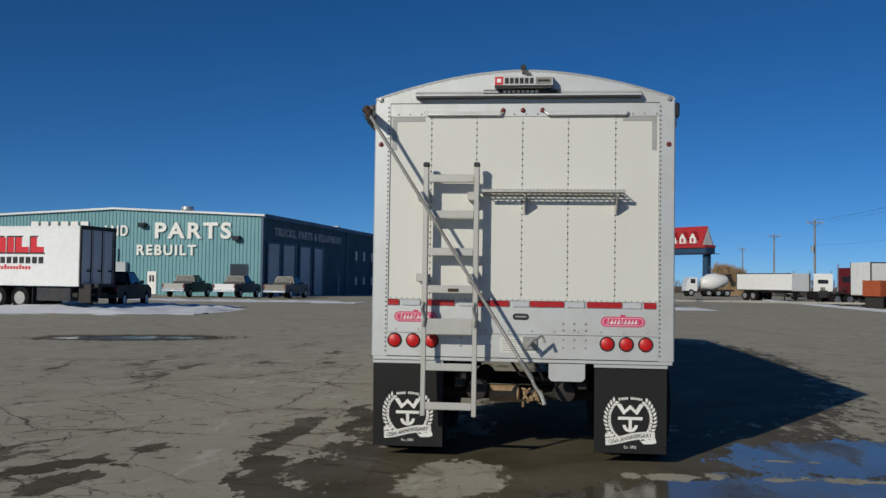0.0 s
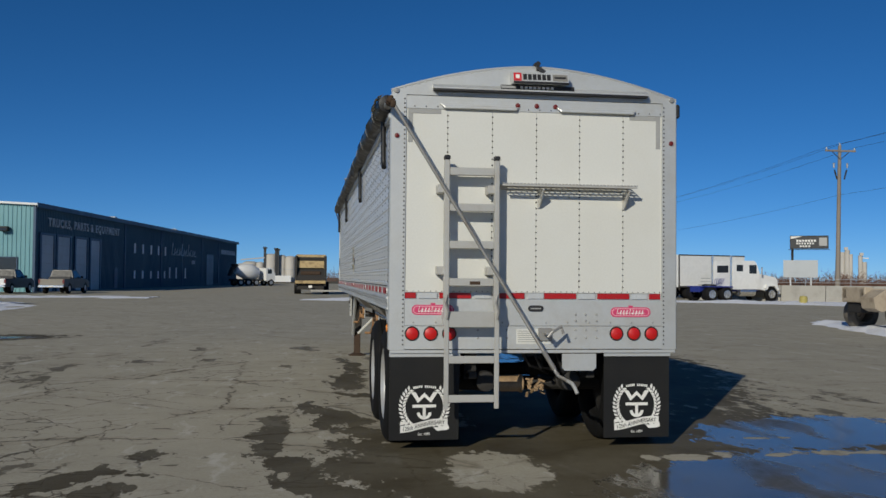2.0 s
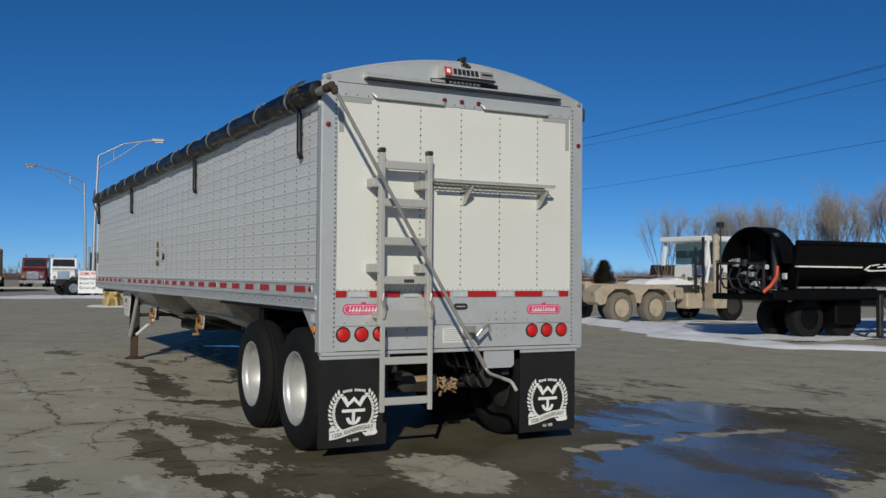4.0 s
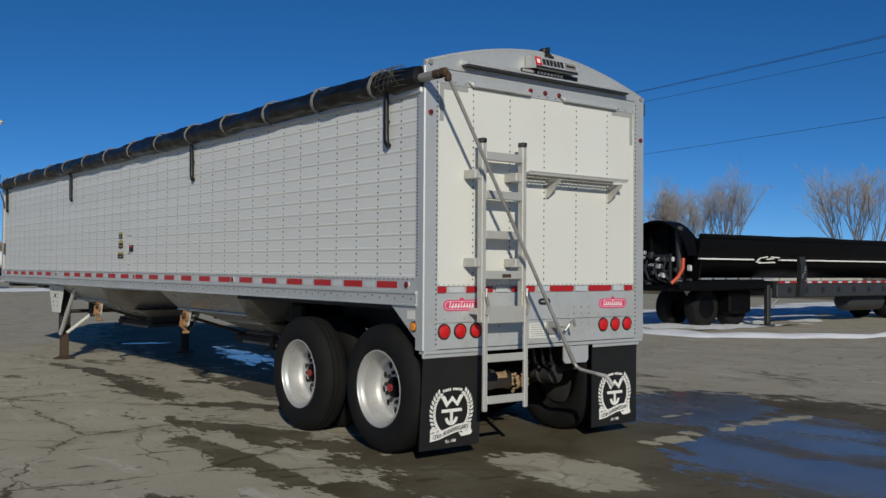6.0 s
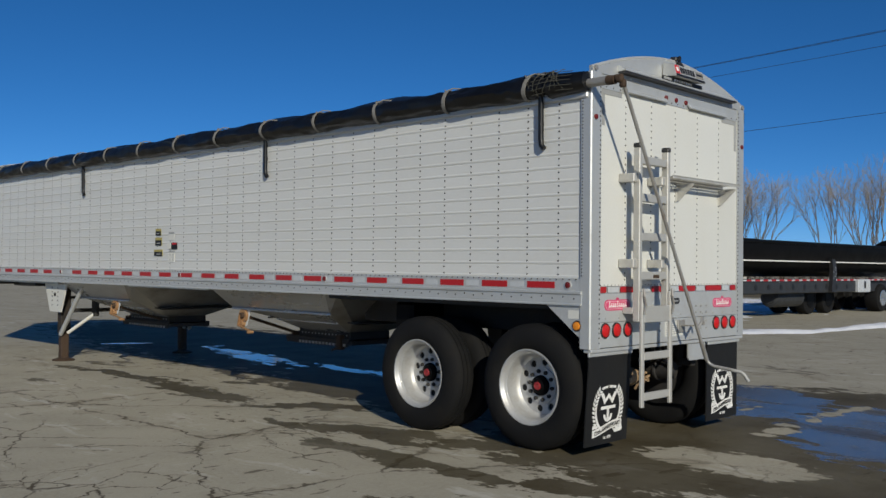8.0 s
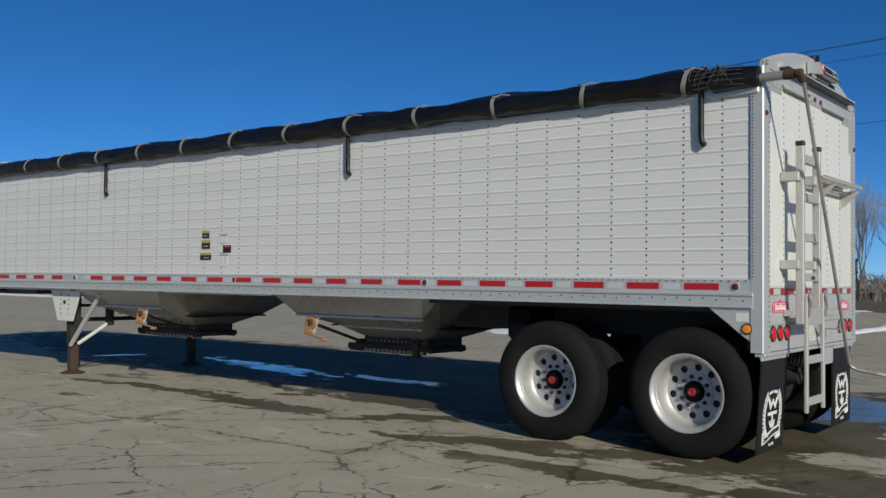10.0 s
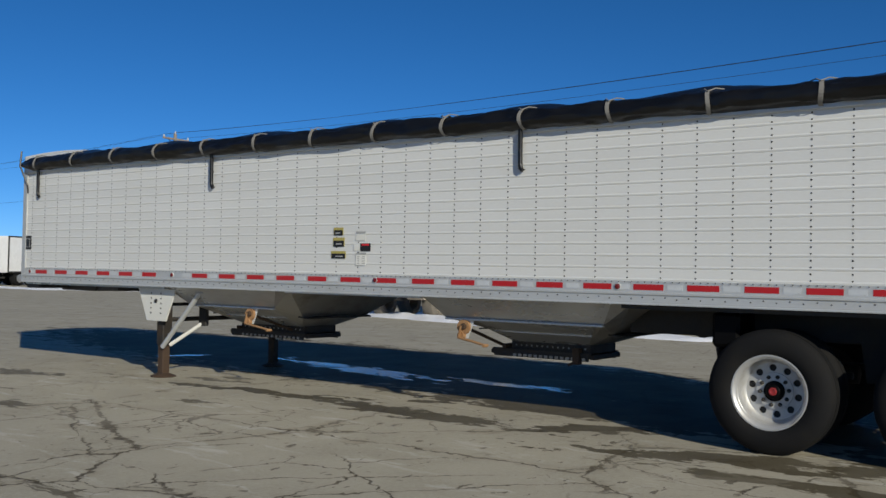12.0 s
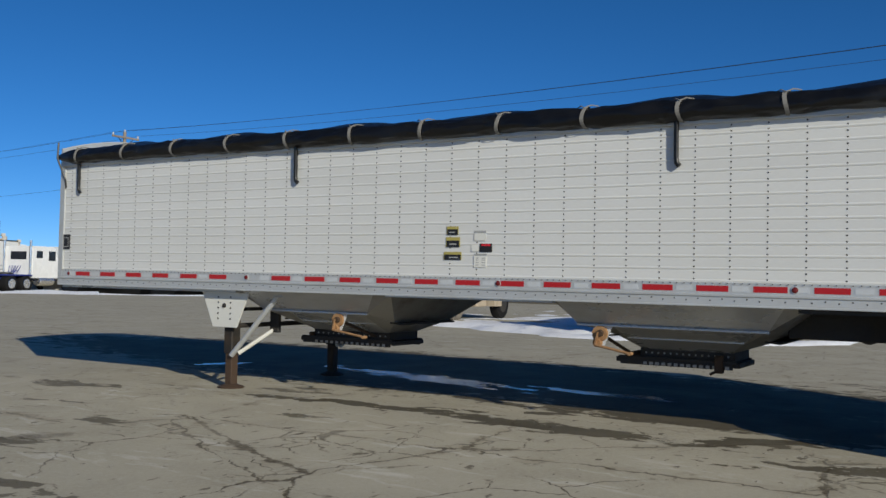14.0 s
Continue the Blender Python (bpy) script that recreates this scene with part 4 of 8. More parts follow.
SL = lambda z: -0.15 + (z - 3.100) * 0.03 / 0.102
def sign_bar(x0, x1, z0, z1, m, nm, d=0.002):
    part(nm, Shape().add([(x0, SL(z0) - d, z0), (x1, SL(z0) - d, z0), (x1, SL(z1) - d, z1), (x0, SL(z1) - d, z1), (x0, SL(z0), z0), (x1, SL(z0), z0), (x1, SL(z1), z1), (x0, SL(z1), z1)],
        [(0, 1, 2, 3), (0, 4, 5, 1), (1, 5, 6, 2), (2, 6, 7, 3), (3, 7, 4, 0)]), m, sign)
sign_bar(-0.232, -0.165, 3.125, 3.196, M_RED, "sign_emblem")
sign_bar(-0.215, -0.182, 3.145, 3.180, M_PRINT, "sign_emblem_mark", 0.004)
for k in range(6):
    sign_bar(-0.15 + k * 0.041, -0.118 + k * 0.041, 3.135, 3.187, M_DARKPRINT, "sign_bar_mark")
sign_bar(0.105, 0.235, 3.130, 3.190, M_STRAP, "sign_field")
sign_bar(0.12, 0.22, 3.152, 3.170, M_DARKPRINT, "sign_field_bar", 0.004)
sign_bar(-0.235, 0.245, 3.101, 3.122, M_DARKPRINT, "sign_foot_bar")
strip = part("lower_strip", Shape().box(-0.33, 0.31, -0.085, -0.06, 3.062, 3.098, 0.003), M_DARKPRINT, trailer, "black strip with pale lettering bars")
sb = Shape()
for k in range(8):
    sb.box(-0.165 + k * 0.038, -0.14 + k * 0.038, -0.087, -0.085, 3.07, 3.09)
part("strip_marks", sb, M_PRINT, strip)["kind"] = "stuff"
part("strip_patch", Shape().box(-0.33, -0.2, -0.0865, -0.085, 3.07, 3.09), M_PATCH, strip)
cambox = part("rear_camera", Shape().box(-0.024, 0.024, -0.02, 0.05, 3.278, 3.316, 0.01).tube([(0, 0.0, 3.24), (0, 0.0, 3.29)], 0.016, 8), M_BLACK, trailer, "small black camera on a stub")
part("camera_lens", Shape().lathe([(-0.02, 0.018), (-0.045, 0.022), (-0.045, 0.0)], 12, "y", (0, 0, 3.297)), M_DARKPRINT, cambox)
part("camera_foot", Shape().bar((0.0, -0.03, 3.27), (0.06, -0.035, 3.225), 0.02, 0.03), M_BLACK, cambox)
part("latch_end", Shape().box(HW + 0.014, HW + 0.05, 0.0, 0.12, 2.88, 3.0, 0.012), M_BLACK, trailer, "black latch plate end")
part("latch_plate", Shape().box(HW + 0.03, HW + 0.045, 0.12, LEN - 0.05, 2.93, 3.0, 0.004), M_BLACK, trailer, "black latch plate along the far side")

# ladder, standing off the rear wall
LX = (-0.793, -0.372)
LY = -0.135
ladder = part("ladder", Shape().box(-0.771, -0.394, LY - 0.02, LY + 0.02, 1.062, 1.074, 0.003), M_POLE, trailer, "aluminium rear ladder with flat rungs")
for x in LX:
    part("ladder_rail", Shape().box(x - 0.022, x + 0.022, LY - 0.03, LY + 0.03, 1.06, 2.44, 0.006), M_POLE, ladder)
    part("rail_cap", Shape().box(x - 0.025, x + 0.025, LY - 0.034, LY + 0.034, 2.44, 2.478, 0.008), M_BLACK, ladder, "black plastic cap")
    part("lower_rail", Shape().box(x - 0.02, x + 0.02, LY - 0.058, LY - 0.031, 0.385, 1.30, 0.005), M_POLE, ladder)
    part("rail_latch", Shape().tube([(x, LY - 0.06, 1.32), (x - 0.015, LY - 0.075, 1.26), (x + 0.01, LY - 0.075, 1.19), (x, LY - 0.065, 1.12)], 0.011, 6), M_ROD, ladder)
for z in (2.345, 2.045, 1.735, 1.425):
    part("rung", Shape().box(LX[0] + 0.022, LX[1] - 0.022, LY - 0.024, LY + 0.024, z - 0.032, z + 0.032, 0.005), M_POLE, ladder)
for z, h in ((1.118, 0.065), (0.787, 0.03), (0.468, 0.03)):
    part("rung", Shape().box(LX[0] + 0.02, LX[1] - 0.02, LY - 0.056, LY - 0.03, z - h, z + h, 0.005), M_POLE, ladder)
part("rung_reflector", Shape().box(-0.6, -0.51, LY - 0.026, LY - 0.024, 1.405, 1.432), M_RUST, ladder, "worn red reflector on a rung")
for x, dx in ((LX[0], -0.045), (LX[1], -0.045)):
    for z in (2.2, 1.52):
        part("standoff", Shape().box(x + dx - 0.03, x + 0.01, LY - 0.01, -0.002, z - 0.035, z + 0.035, 0.006), M_POLE, ladder)
for x in LX:
    part("standoff", Shape().box(x - 0.02, x + 0.02, LY + 0.03, -0.01, 1.12, 1.17, 0.004), M_POLE, ladder)

# perforated step shelf on brackets
shelf = part("step_shelf", Shape().box(-0.33, 0.84, -0.178, -0.170, 2.23, 2.25, 0.003).box(-0.33, 0.84, -0.012, -0.002, 2.215, 2.25, 0.003), M_POLE, trailer, "perforated aluminium step shelf on brackets")
tread = Shape()
for i in range(25):
    x = -0.33 + i * 0.0487
    tread.box(x - 0.006 * (i > 0), min(x + 0.007, 0.84), -0.170, -0.012, 2.2462, 2.25)
for y in (-0.170, -0.124, -0.078, -0.032):
    tread.box(-0.33, 0.84, y, y + 0.02, 2.2455, 2.2495)
part("tread_grating", tread, M_POLE, shelf)
lipp = Shape()
for i in range(40):
    x = -0.33 + i * 0.03
    lipp.box(x, min(x + 0.018, 0.84), -0.183, -0.171, 2.25, 2.258)
part("tread_teeth", lipp, M_POLE, shelf)
for x in (0.022, 0.775):
    part("shelf_bracket", Shape().prism([(-0.003, 2.215), (-0.168, 2.215), (-0.168, 2.2), (-0.03, 2.07), (-0.003, 2.07)], 0.008, "yz", x).box(x - 0.012, x + 0.02, -0.01, -0.001, 2.06, 2.215, 0.002), M_POLE, shelf)

# mud flaps with printed emblem
def flap(xc, bend):
    n = 10
    v, f = [], []
    for k in range(n + 1):
        z = 0.83 - 0.735 * k / n
        y = 0.01 + bend * (k / n) ** 2 + 0.008 * math.sin(3.1 * k / n + xc)
        v += [(xc - 0.295, y, z), (xc + 0.295, y + 0.006, z), (xc + 0.295, y + 0.018, z), (xc - 0.295, y + 0.012, z)]
    for k in range(n):
        f += [(4 * k + i, 4 * k + (i + 1) % 4, 4 * k + 4 + (i + 1) % 4, 4 * k + 4 + i) for i in range(4)]
    f += [(0, 1, 2, 3), (4 * n + 3, 4 * n + 2, 4 * n + 1, 4 * n)]
    fl = part("mud_flap", Shape().add(v, f), M_FLAP, trailer, "black rubber mud flap with white laurel emblem")
    at = lambda x, z: (xc + x, 0.01 + bend * ((0.83 - z) / 0.735) ** 2 + 0.008 * math.sin(3.1 * (0.83 - z) / 0.735 + xc) + 0.006 * (x + 0.295) / 0.59 - 0.003, z)

    def flat(name, outline, label=""):
        w = [at(x, z) for x, z in outline]
        m = len(w)
        part(name, Shape().add(w + [(p[0], p[1] + 0.004, p[2]) for p in w], [tuple(range(m))] + [(i, (i + 1) % m, m + (i + 1) % m, m + i) for i in range(m)]), M_PRINT, fl, label)

    zc = 0.375
    for s in (-1, 1):
        for k in range(13):
            a = radians(-64 + k * 9.0)
            for out in (-1, 1):
                cx, cz = s * 0.186 * math.cos(a), zc + 0.195 * math.sin(a)
                tip = a + out * 0.75 + math.pi / 2
                dx, dz = s * math.cos(tip), math.sin(tip)
                nx, nz = -dz, dx
                L, W = 0.047, 0.0115
                flat("laurel_leaf", [(cx, cz), (cx + dx * L * 0.5 + nx * W, cz + dz * L * 0.5 + nz * W), (cx + dx * L, cz + dz * L), (cx + dx * L * 0.5 - nx * W, cz + dz * L * 0.5 - nz * W)])
    ribbon = lambda x: 0.222 + 0.13 * x + 0.010 * math.sin(x * 14.0 + 0.6)
    band = [(-0.2 + 0.04 * i, ribbon(-0.2 + 0.04 * i)) for i in range(11)]
    flat("banner", [(x, z - 0.03) for x, z in band] + [(x, z + 0.03) for x, z in reversed(band)], "white banner")
    flat("banner_tail", [(0.09, 0.196), (0.205, 0.222), (0.215, 0.19), (0.19, 0.178), (0.11, 0.172)])
    flat("banner_tail", [(-0.205, 0.222), (-0.16, 0.232), (-0.12, 0.25), (-0.2, 0.255)])
    flat("emblem_zigzag", [(-0.115, 0.50), (-0.075, 0.50), (-0.045, 0.45), (0.0, 0.495), (0.045, 0.45), (0.075, 0.50), (0.115, 0.50), (0.055, 0.41), (0.0, 0.46), (-0.055, 0.41)])
    flat("emblem_crossbar", [(-0.1, 0.395), (0.1, 0.395), (0.1, 0.37), (-0.1, 0.37)])
    flat("emblem_stem", [(-0.013, 0.37), (0.013, 0.37), (0.013, 0.275), (-0.013, 0.275)])
    hook = [(0.062 * math.cos(radians(-180 + 18 * i)), 0.328 + 0.06 * math.sin(radians(-180 + 18 * i))) for i in range(11)]
    flat("emblem_hook", hook + [(0.036 * math.cos(radians(-18 * i)), 0.328 + 0.034 * math.sin(radians(-18 * i))) for i in range(11)])
    for k in range(12):
        x = -0.096 + k * 0.0165
        if k != 5:
            z = 0.525 + 0.012 * math.cos((k - 5.5) * 0.25)
            flat("small_letter_bar", [(x, z), (x + 0.011, z), (x + 0.011, z + 0.02), (x, z + 0.02)])
    for body, hgt, wid, zb_, m in (("125th ANNIVERSARY", 0.034, 0.35, 0.19, M_DARKPRINT), ("Est. 1898", 0.024, 0.1, 0.148, M_PRINT)):
        txt = lettering(body, hgt, 0.003, wid)
        def warp(p):
            x = p[0] - wid / 2
            zz = p[2] - hgt / 2 + (ribbon(x) if m is M_DARKPRINT else zb_)
            q = at(x, zz)
            return (q[0], q[1] - 0.004 + p[1], q[2])
        txt.v = [warp(p) for p in txt.v]
        part("banner_text" if m is M_DARKPRINT else "founding_text", txt, m, fl)


flap(-0.945, 0.03)
flap(0.908, 0.02)
for sx in (-0.945, 0.908):
    part("flap_bar", Shape().box(sx - 0.3, sx + 0.3, 0.0, 0.02, 0.795, 0.83, 0.004), M_ALU_DULL, trailer)

# running gear
for y in (0.6, 1.885):
    for s in (-1, 1):
        dual_wheel(trailer, y, 0.51, s)
    part("axle", Shape().tube([(-0.98, y, 0.51), (0.98, y, 0.51)], 0.065, 12), M_FRAME, trailer, "dark axle tube")
    for s in (-1, 1):
        ch = part("brake_chamber", Shape().lathe([(-0.16, 0.05), (-0.15, 0.085), (-0.02, 0.088), (-0.01, 0.1), (0.01, 0.1), (0.02, 0.088), (0.12, 0.08), (0.13, 0.03)], 16, "y", (s * 0.38, y - 0.22, 0.56)), M_FRAME, trailer, "dusty brake chamber", True)
    for s in (-0.52, 0.52):
        part("leaf_spring", Shape().box(s - 0.04, s + 0.04, y - 0.5, y + 0.5, 0.6, 0.66, 0.01), M_FRAME, trailer)
part("brake_canister", Shape().lathe([(-0.16, 0.03), (-0.15, 0.068), (0.07, 0.07), (0.08, 0.08), (0.1, 0.08), (0.12, 0.03)], 18, "x", (-0.12, 0.42, 0.52)), M_TAN, trailer, "tan dust-covered brake canister", True)
clump = Shape()
for k in range(26):
    a, b = random.uniform(0, 6.28), random.uniform(-0.07, 0.07)
    p = Vector((0.09 + b, 0.4 + 0.05 * math.cos(a), 0.5 + 0.06 * math.sin(a)))
    clump.bar(p, p + Vector((random.uniform(-0.06, 0.06), random.uniform(-0.03, 0.03), random.uniform(-0.07, 0.05))), 0.02, 0.016)
part("slack_adjuster", clump, M_TAN, trailer, "rusty tan slack adjuster and pins")["kind"] = "stuff"
for s in (-1, 1):
    part("frame_rail", Shape().box(s * 0.52 - 0.04, s * 0.52 + 0.04, 0.06, 3.4, 0.9, 1.18, 0.01), M_FRAME, trailer, "dirty chassis frame rail")
    for y in (0.32, 1.2, 2.45):
        part("spring_hanger", Shape().prism([(y - 0.12, 0.92), (y + 0.12, 0.92), (y + 0.07, 0.58), (y - 0.07, 0.58)], 0.1, "yz", s * 0.52 - 0.05), M_FRAME, trailer)
part("underfloor", Shape().box(-HW + 0.03, HW - 0.03, 0.05, 3.2, 1.15, 1.19), M_FRAME, trailer, "dark underside sheet over the wheels")
part("rear_crossmember", Shape().box(-HW + 0.05, HW - 0.05, 0.06, 0.14, 0.87, 1.15, 0.01), M_FRAME, trailer)
slope = Shape().add([(-HW + 0.05, 0.1, 1.2), (HW - 0.05, 0.1, 1.2), (HW - 0.05, 3.0, 1.22), (-HW + 0.05, 3.0, 1.22), (-HW + 0.05, 0.1, 2.4), (HW - 0.05, 0.1, 2.4)], [(0, 1, 2, 3), (4, 5, 2, 3), (0, 3, 4), (1, 2, 5), (0, 1, 5, 4)])
part("sloped_floor", slope, M_HOPPER, trailer)
part("air_tank", Shape().lathe([(-0.4, 0.05), (-0.37, 0.11), (0.37, 0.11), (0.4, 0.05)], 18, "x", (0, 2.75, 0.98)), M_BLACK, trailer, "black air tank", True)
# added black block: stands for the shaded void ahead of the wheels
tank2 = part("equipment_box", Shape().box(-1.02, -0.55, 2.2, 2.44, 0.84, 1.14, 0.03).box(-0.98, -0.6, 2.26, 2.4, 0.74, 0.84, 0.02), M_GLOSS_BLACK, trailer, "black block standing in for the dark void under the rail")
# quarter panel behind the rear wheel, with amber lamp
for s in (-1, 1):
    gus = part("quarter_gusset", Shape().prism([(0.08, 0.93), (0.08, 1.19), (0.42, 1.19), (0.15, 0.98)], 0.012, "yz", s * HW - 0.006), M_ALU_DULL, trailer, "aluminium corner gusset")
    part("amber_lamp", Shape().lathe([(0.0, 0.034), (-0.016, 0.03), (-0.02, 0.0)], 18, "x", (-HW - 0.007, 0.115, 1.03)) if s < 0 else Shape().lathe([(0.0, 0.034), (0.016, 0.03), (0.02, 0.0)], 18, "x", (HW + 0.007, 0.115, 1.03)), M_LAMP_AMBER, gus, "round amber lamp", True)
    part("lamp_ring", Shape().lathe([(0.001, 0.044), (-0.008, 0.042), (-0.008, 0.034), (0.001, 0.034)], 18, "x", (s * HW - 0.006 if s < 0 else HW + 0.014, 0.115, 1.03), True), M_BLACK, gus, "", True)
    part("paper_label", Shape().box(s * HW - (0.0085 if s < 0 else -0.0065), s * HW - (0.0065 if s < 0 else -0.0085), 0.1, 0.2, 1.085, 1.15), M_WHITE, gus)
# hanging hoses under the tail
for k in range(4):
    hose = Shape()
    x = 0.12 + 0.1 * k
    hose.tube([(x - 0.2, 0.15, 0.82), (x - 0.12, 0.2, 0.70 - 0.02 * k), (x, 0.3, 0.66), (x + 0.12, 0.5, 0.6 - 0.03 * k)], 0.012, 6)
    part("air_hose", hose, M_BLACK, trailer, "black air hose")


# two hoppers: a folded side facet with a whitened lip, darker corner facets, sloped ends, slide gate below
def quad_sheet(pts, t=0.006):
    return Shape().add(list(pts) + [(x, y, z + t) for x, y, z in pts], [(0, 1, 2, 3), (7, 6, 5, 4), (0, 4, 5, 1), (1, 5, 6, 2), (2, 6, 7, 3), (3, 7, 4, 0)])


def hopper(top, fold, lip, low, gate_y, fin):
    """Each argument is a rear and a front place along the trailer; the gate hangs under the pan."""
    zt, zl, zg, zb = 1.2, 0.968, 0.715, 0.555
    a, b, c = HW - 0.06, 0.97, 0.29
    h = part("hopper", quad_sheet([(-a, fold[0], zt), (-b, lip[0], zl), (-b, lip[1], zl), (-a, fold[1], zt)]), M_HOPPER, trailer, "sloped aluminium sheet hopper with a slide gate")
    part("side_facet", quad_sheet([(a, fold[0], zt), (b, lip[0], zl), (b, lip[1], zl), (a, fold[1], zt)]), M_HOPPER, h)
    bb = b - 0.05
    up = (lip[0] + 0.1, lip[1] - 0.32)
    for s in (-1, 1):
        # lip coloured white to stand for the sunlit ground it mirrors
        part("hopper_lip", Shape().box(s * b - 0.022, s * b + 0.022, lip[0] - 0.01, lip[1] + 0.01, zl - 0.014, zl + 0.006, 0.005), M_GREY_TAPE, h, "folded lip whitened for reflected ground light")
        part("lower_facet", quad_sheet([(s * bb, up[0], zl - 0.005), (s * c, low[0], zg), (s * c, low[1], zg), (s * bb, up[1], zl - 0.005)]), M_HOPPER, h)
        # folded stiffener across the lower facet
        mid = lambda e, q: tuple(u + (w - u) * q for u, w in zip((s * bb, up[e], zl - 0.005), (s * c, low[e], zg)))
        part("facet_bead", Shape().bar(mid(0, 0.5), mid(1, 0.5), 0.02, 0.014), M_HOPPER, h)
        for e in (0, 1):
            f_ = (s * 0.6, fin[e], 0.86)
            part("corner_facet", quad_sheet([(s * a, top[e], zt), f_, (s * b, lip[e], zl), (s * a, fold[e], zt)]), M_HOPPER_DARK, h, "darker folded corner facet")
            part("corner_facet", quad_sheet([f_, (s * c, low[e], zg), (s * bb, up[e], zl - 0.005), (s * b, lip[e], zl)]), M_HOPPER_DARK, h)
    for e, dy in ((0, -1), (1, 1)):
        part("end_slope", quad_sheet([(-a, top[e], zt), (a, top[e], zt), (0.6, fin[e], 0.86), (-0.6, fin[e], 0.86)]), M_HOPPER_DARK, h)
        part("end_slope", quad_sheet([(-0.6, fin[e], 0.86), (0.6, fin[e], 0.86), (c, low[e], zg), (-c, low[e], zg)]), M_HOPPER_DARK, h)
        part("end_flange", quad_sheet([(-0.64, fin[e] - dy * 0.04, 0.855), (0.64, fin[e] - dy * 0.04, 0.855), (0.6, fin[e] + dy * 0.09, 0.84), (-0.6, fin[e] + dy * 0.09, 0.84)], 0.016), M_FRAME, h, "dark folded end flange")
    gate = part("gate_frame", Shape().box(-c - 0.012, c + 0.012, low[0] - 0.03, low[1] + 0.03, zb + 0.075, zg + 0.012, 0.006), M_FRAME, h, "dark slide gate frame")
    for s in (-1, 1):
        rail = Shape().box(s * (c + 0.02) - 0.026, s * (c + 0.02) + 0.026, gate_y[0], gate_y[1], zb + 0.055, zb + 0.085, 0.004)
        rail.box(s * (c + 0.035) - 0.008, s * (c + 0.035) + 0.008, gate_y[0] + 0.03, gate_y[1] - 0.02, zb, zb + 0.056, 0.002)
        part("gate_rail", rail, M_FRAME, gate)
    part("gate_slide", Shape().box(-c, c, gate_y[0] + 0.02, low[1], zb + 0.03, zb + 0.045, 0.004), M_FRAME, gate)
    for e in (0, 1):
        part("gate_crossbar", Shape().box(-c - 0.03, c + 0.03, gate_y[e] - 0.03, gate_y[e] + 0.03, zb + 0.02, zb + 0.07, 0.008), M_FRAME, gate)
    part("pinion_shaft", Shape().tube([(-c - 0.07, gate_y[1] - 0.16, zb + 0.11), (c + 0.05, gate_y[1] - 0.16, zb + 0.11)], 0.024, 10), M_RUST, gate)
    n_ = 14
    for k in range(n_):
        y = low[0] + (low[1] - low[0]) * (k + 0.5) / n_
        part("gate_bolt", Shape().dot((-c - 0.012, y, zb + 0.125), 0.011, -0.008, "x", 6), M_PATCH, gate)
        part("rack_tooth", Shape().box(-c - 0.052, -c - 0.043, y - 0.018, y + 0.018, zb + 0.006, zb + 0.034), M_ROD, gate)
    return h


def crank(y, reach):
    c = part("gate_crank", Shape().prism([(y - 0.13, 0.99), (y + 0.05, 0.99), (y + 0.08, 0.80), (y + 0.03, 0.75), (y - 0.04, 0.77)], 0.014, "yz", -0.97), M_GREY_TAPE, trailer, "rusty hopper gate crank on a white bracket")
    part("crank_disc", Shape().lathe([(-1.0, 0.02), (-1.0, 0.075), (-0.965, 0.08)], 20, "x", (0, y, 0.885)), M_OCHRE, c, "rusty orange crank disc", True)
    part("disc_boss", Shape().lathe([(-1.035, 0.0), (-1.035, 0.03), (-1.0, 0.035)], 14, "x", (0, y - 0.01, 0.89)), M_RUST, c, "", True)
    part("lower_boss", Shape().lathe([(-1.02, 0.0), (-1.02, 0.04), (-0.97, 0.045)], 14, "x", (0, y + 0.02, 0.795)), M_OCHRE, c, "", True)
    part("crank_arm", Shape().bar((-1.03, y, 0.9), (-1.035, y + 0.03, 0.765), 0.03, 0.016).tube([(-1.045, y + 0.02, 0.775), (-1.07, y - reach * 0.5, 0.745), (-1.09, y - reach, 0.715)], 0.013, 8), M_OCHRE, c, "rusty crank arm")
    part("crank_shaft", Shape().tube([(-0.97, y, 0.885), (-0.29, y - 0.05, 0.67)], 0.018, 8), M_RUST, c)
    part("crank_grip", Shape().tube([(-1.09, y - reach, 0.715), (-1.10, y - reach - 0.02, 0.72), (-1.17, y - reach - 0.02, 0.72)], 0.017, 8), M_OCHRE, c)


hopper((3.1, 5.47), (3.31, 5.44), (3.49, 5.28), (3.97, 4.85), (3.92, 5.1), (3.55, 5.02))
hopper((7.35, 9.6), (7.58, 9.5), (7.81, 9.32), (7.97, 9.05), (7.89, 9.25), (7.68, 9.22))
crank(5.05, 0.34)
crank(8.2, 0.46)
part("latch_handle", Shape().box(-0.37, -0.29, 4.04, 4.12, 0.52, 0.69, 0.01).tube([(-0.36, 4.08, 0.55), (-0.4, 4.15, 0.51)], 0.014, 6), M_RUST, trailer, "small rusty latch")
part("floor_sheet", Shape().box(-HW + 0.03, HW - 0.03, 5.45, 7.4, 1.17, 1.2), M_HOPPER, trailer)
part("floor_sheet", Shape().box(-HW + 0.03, HW - 0.03, 9.55, LEN - 0.05, 1.16, 1.2), M_HOPPER, trailer)

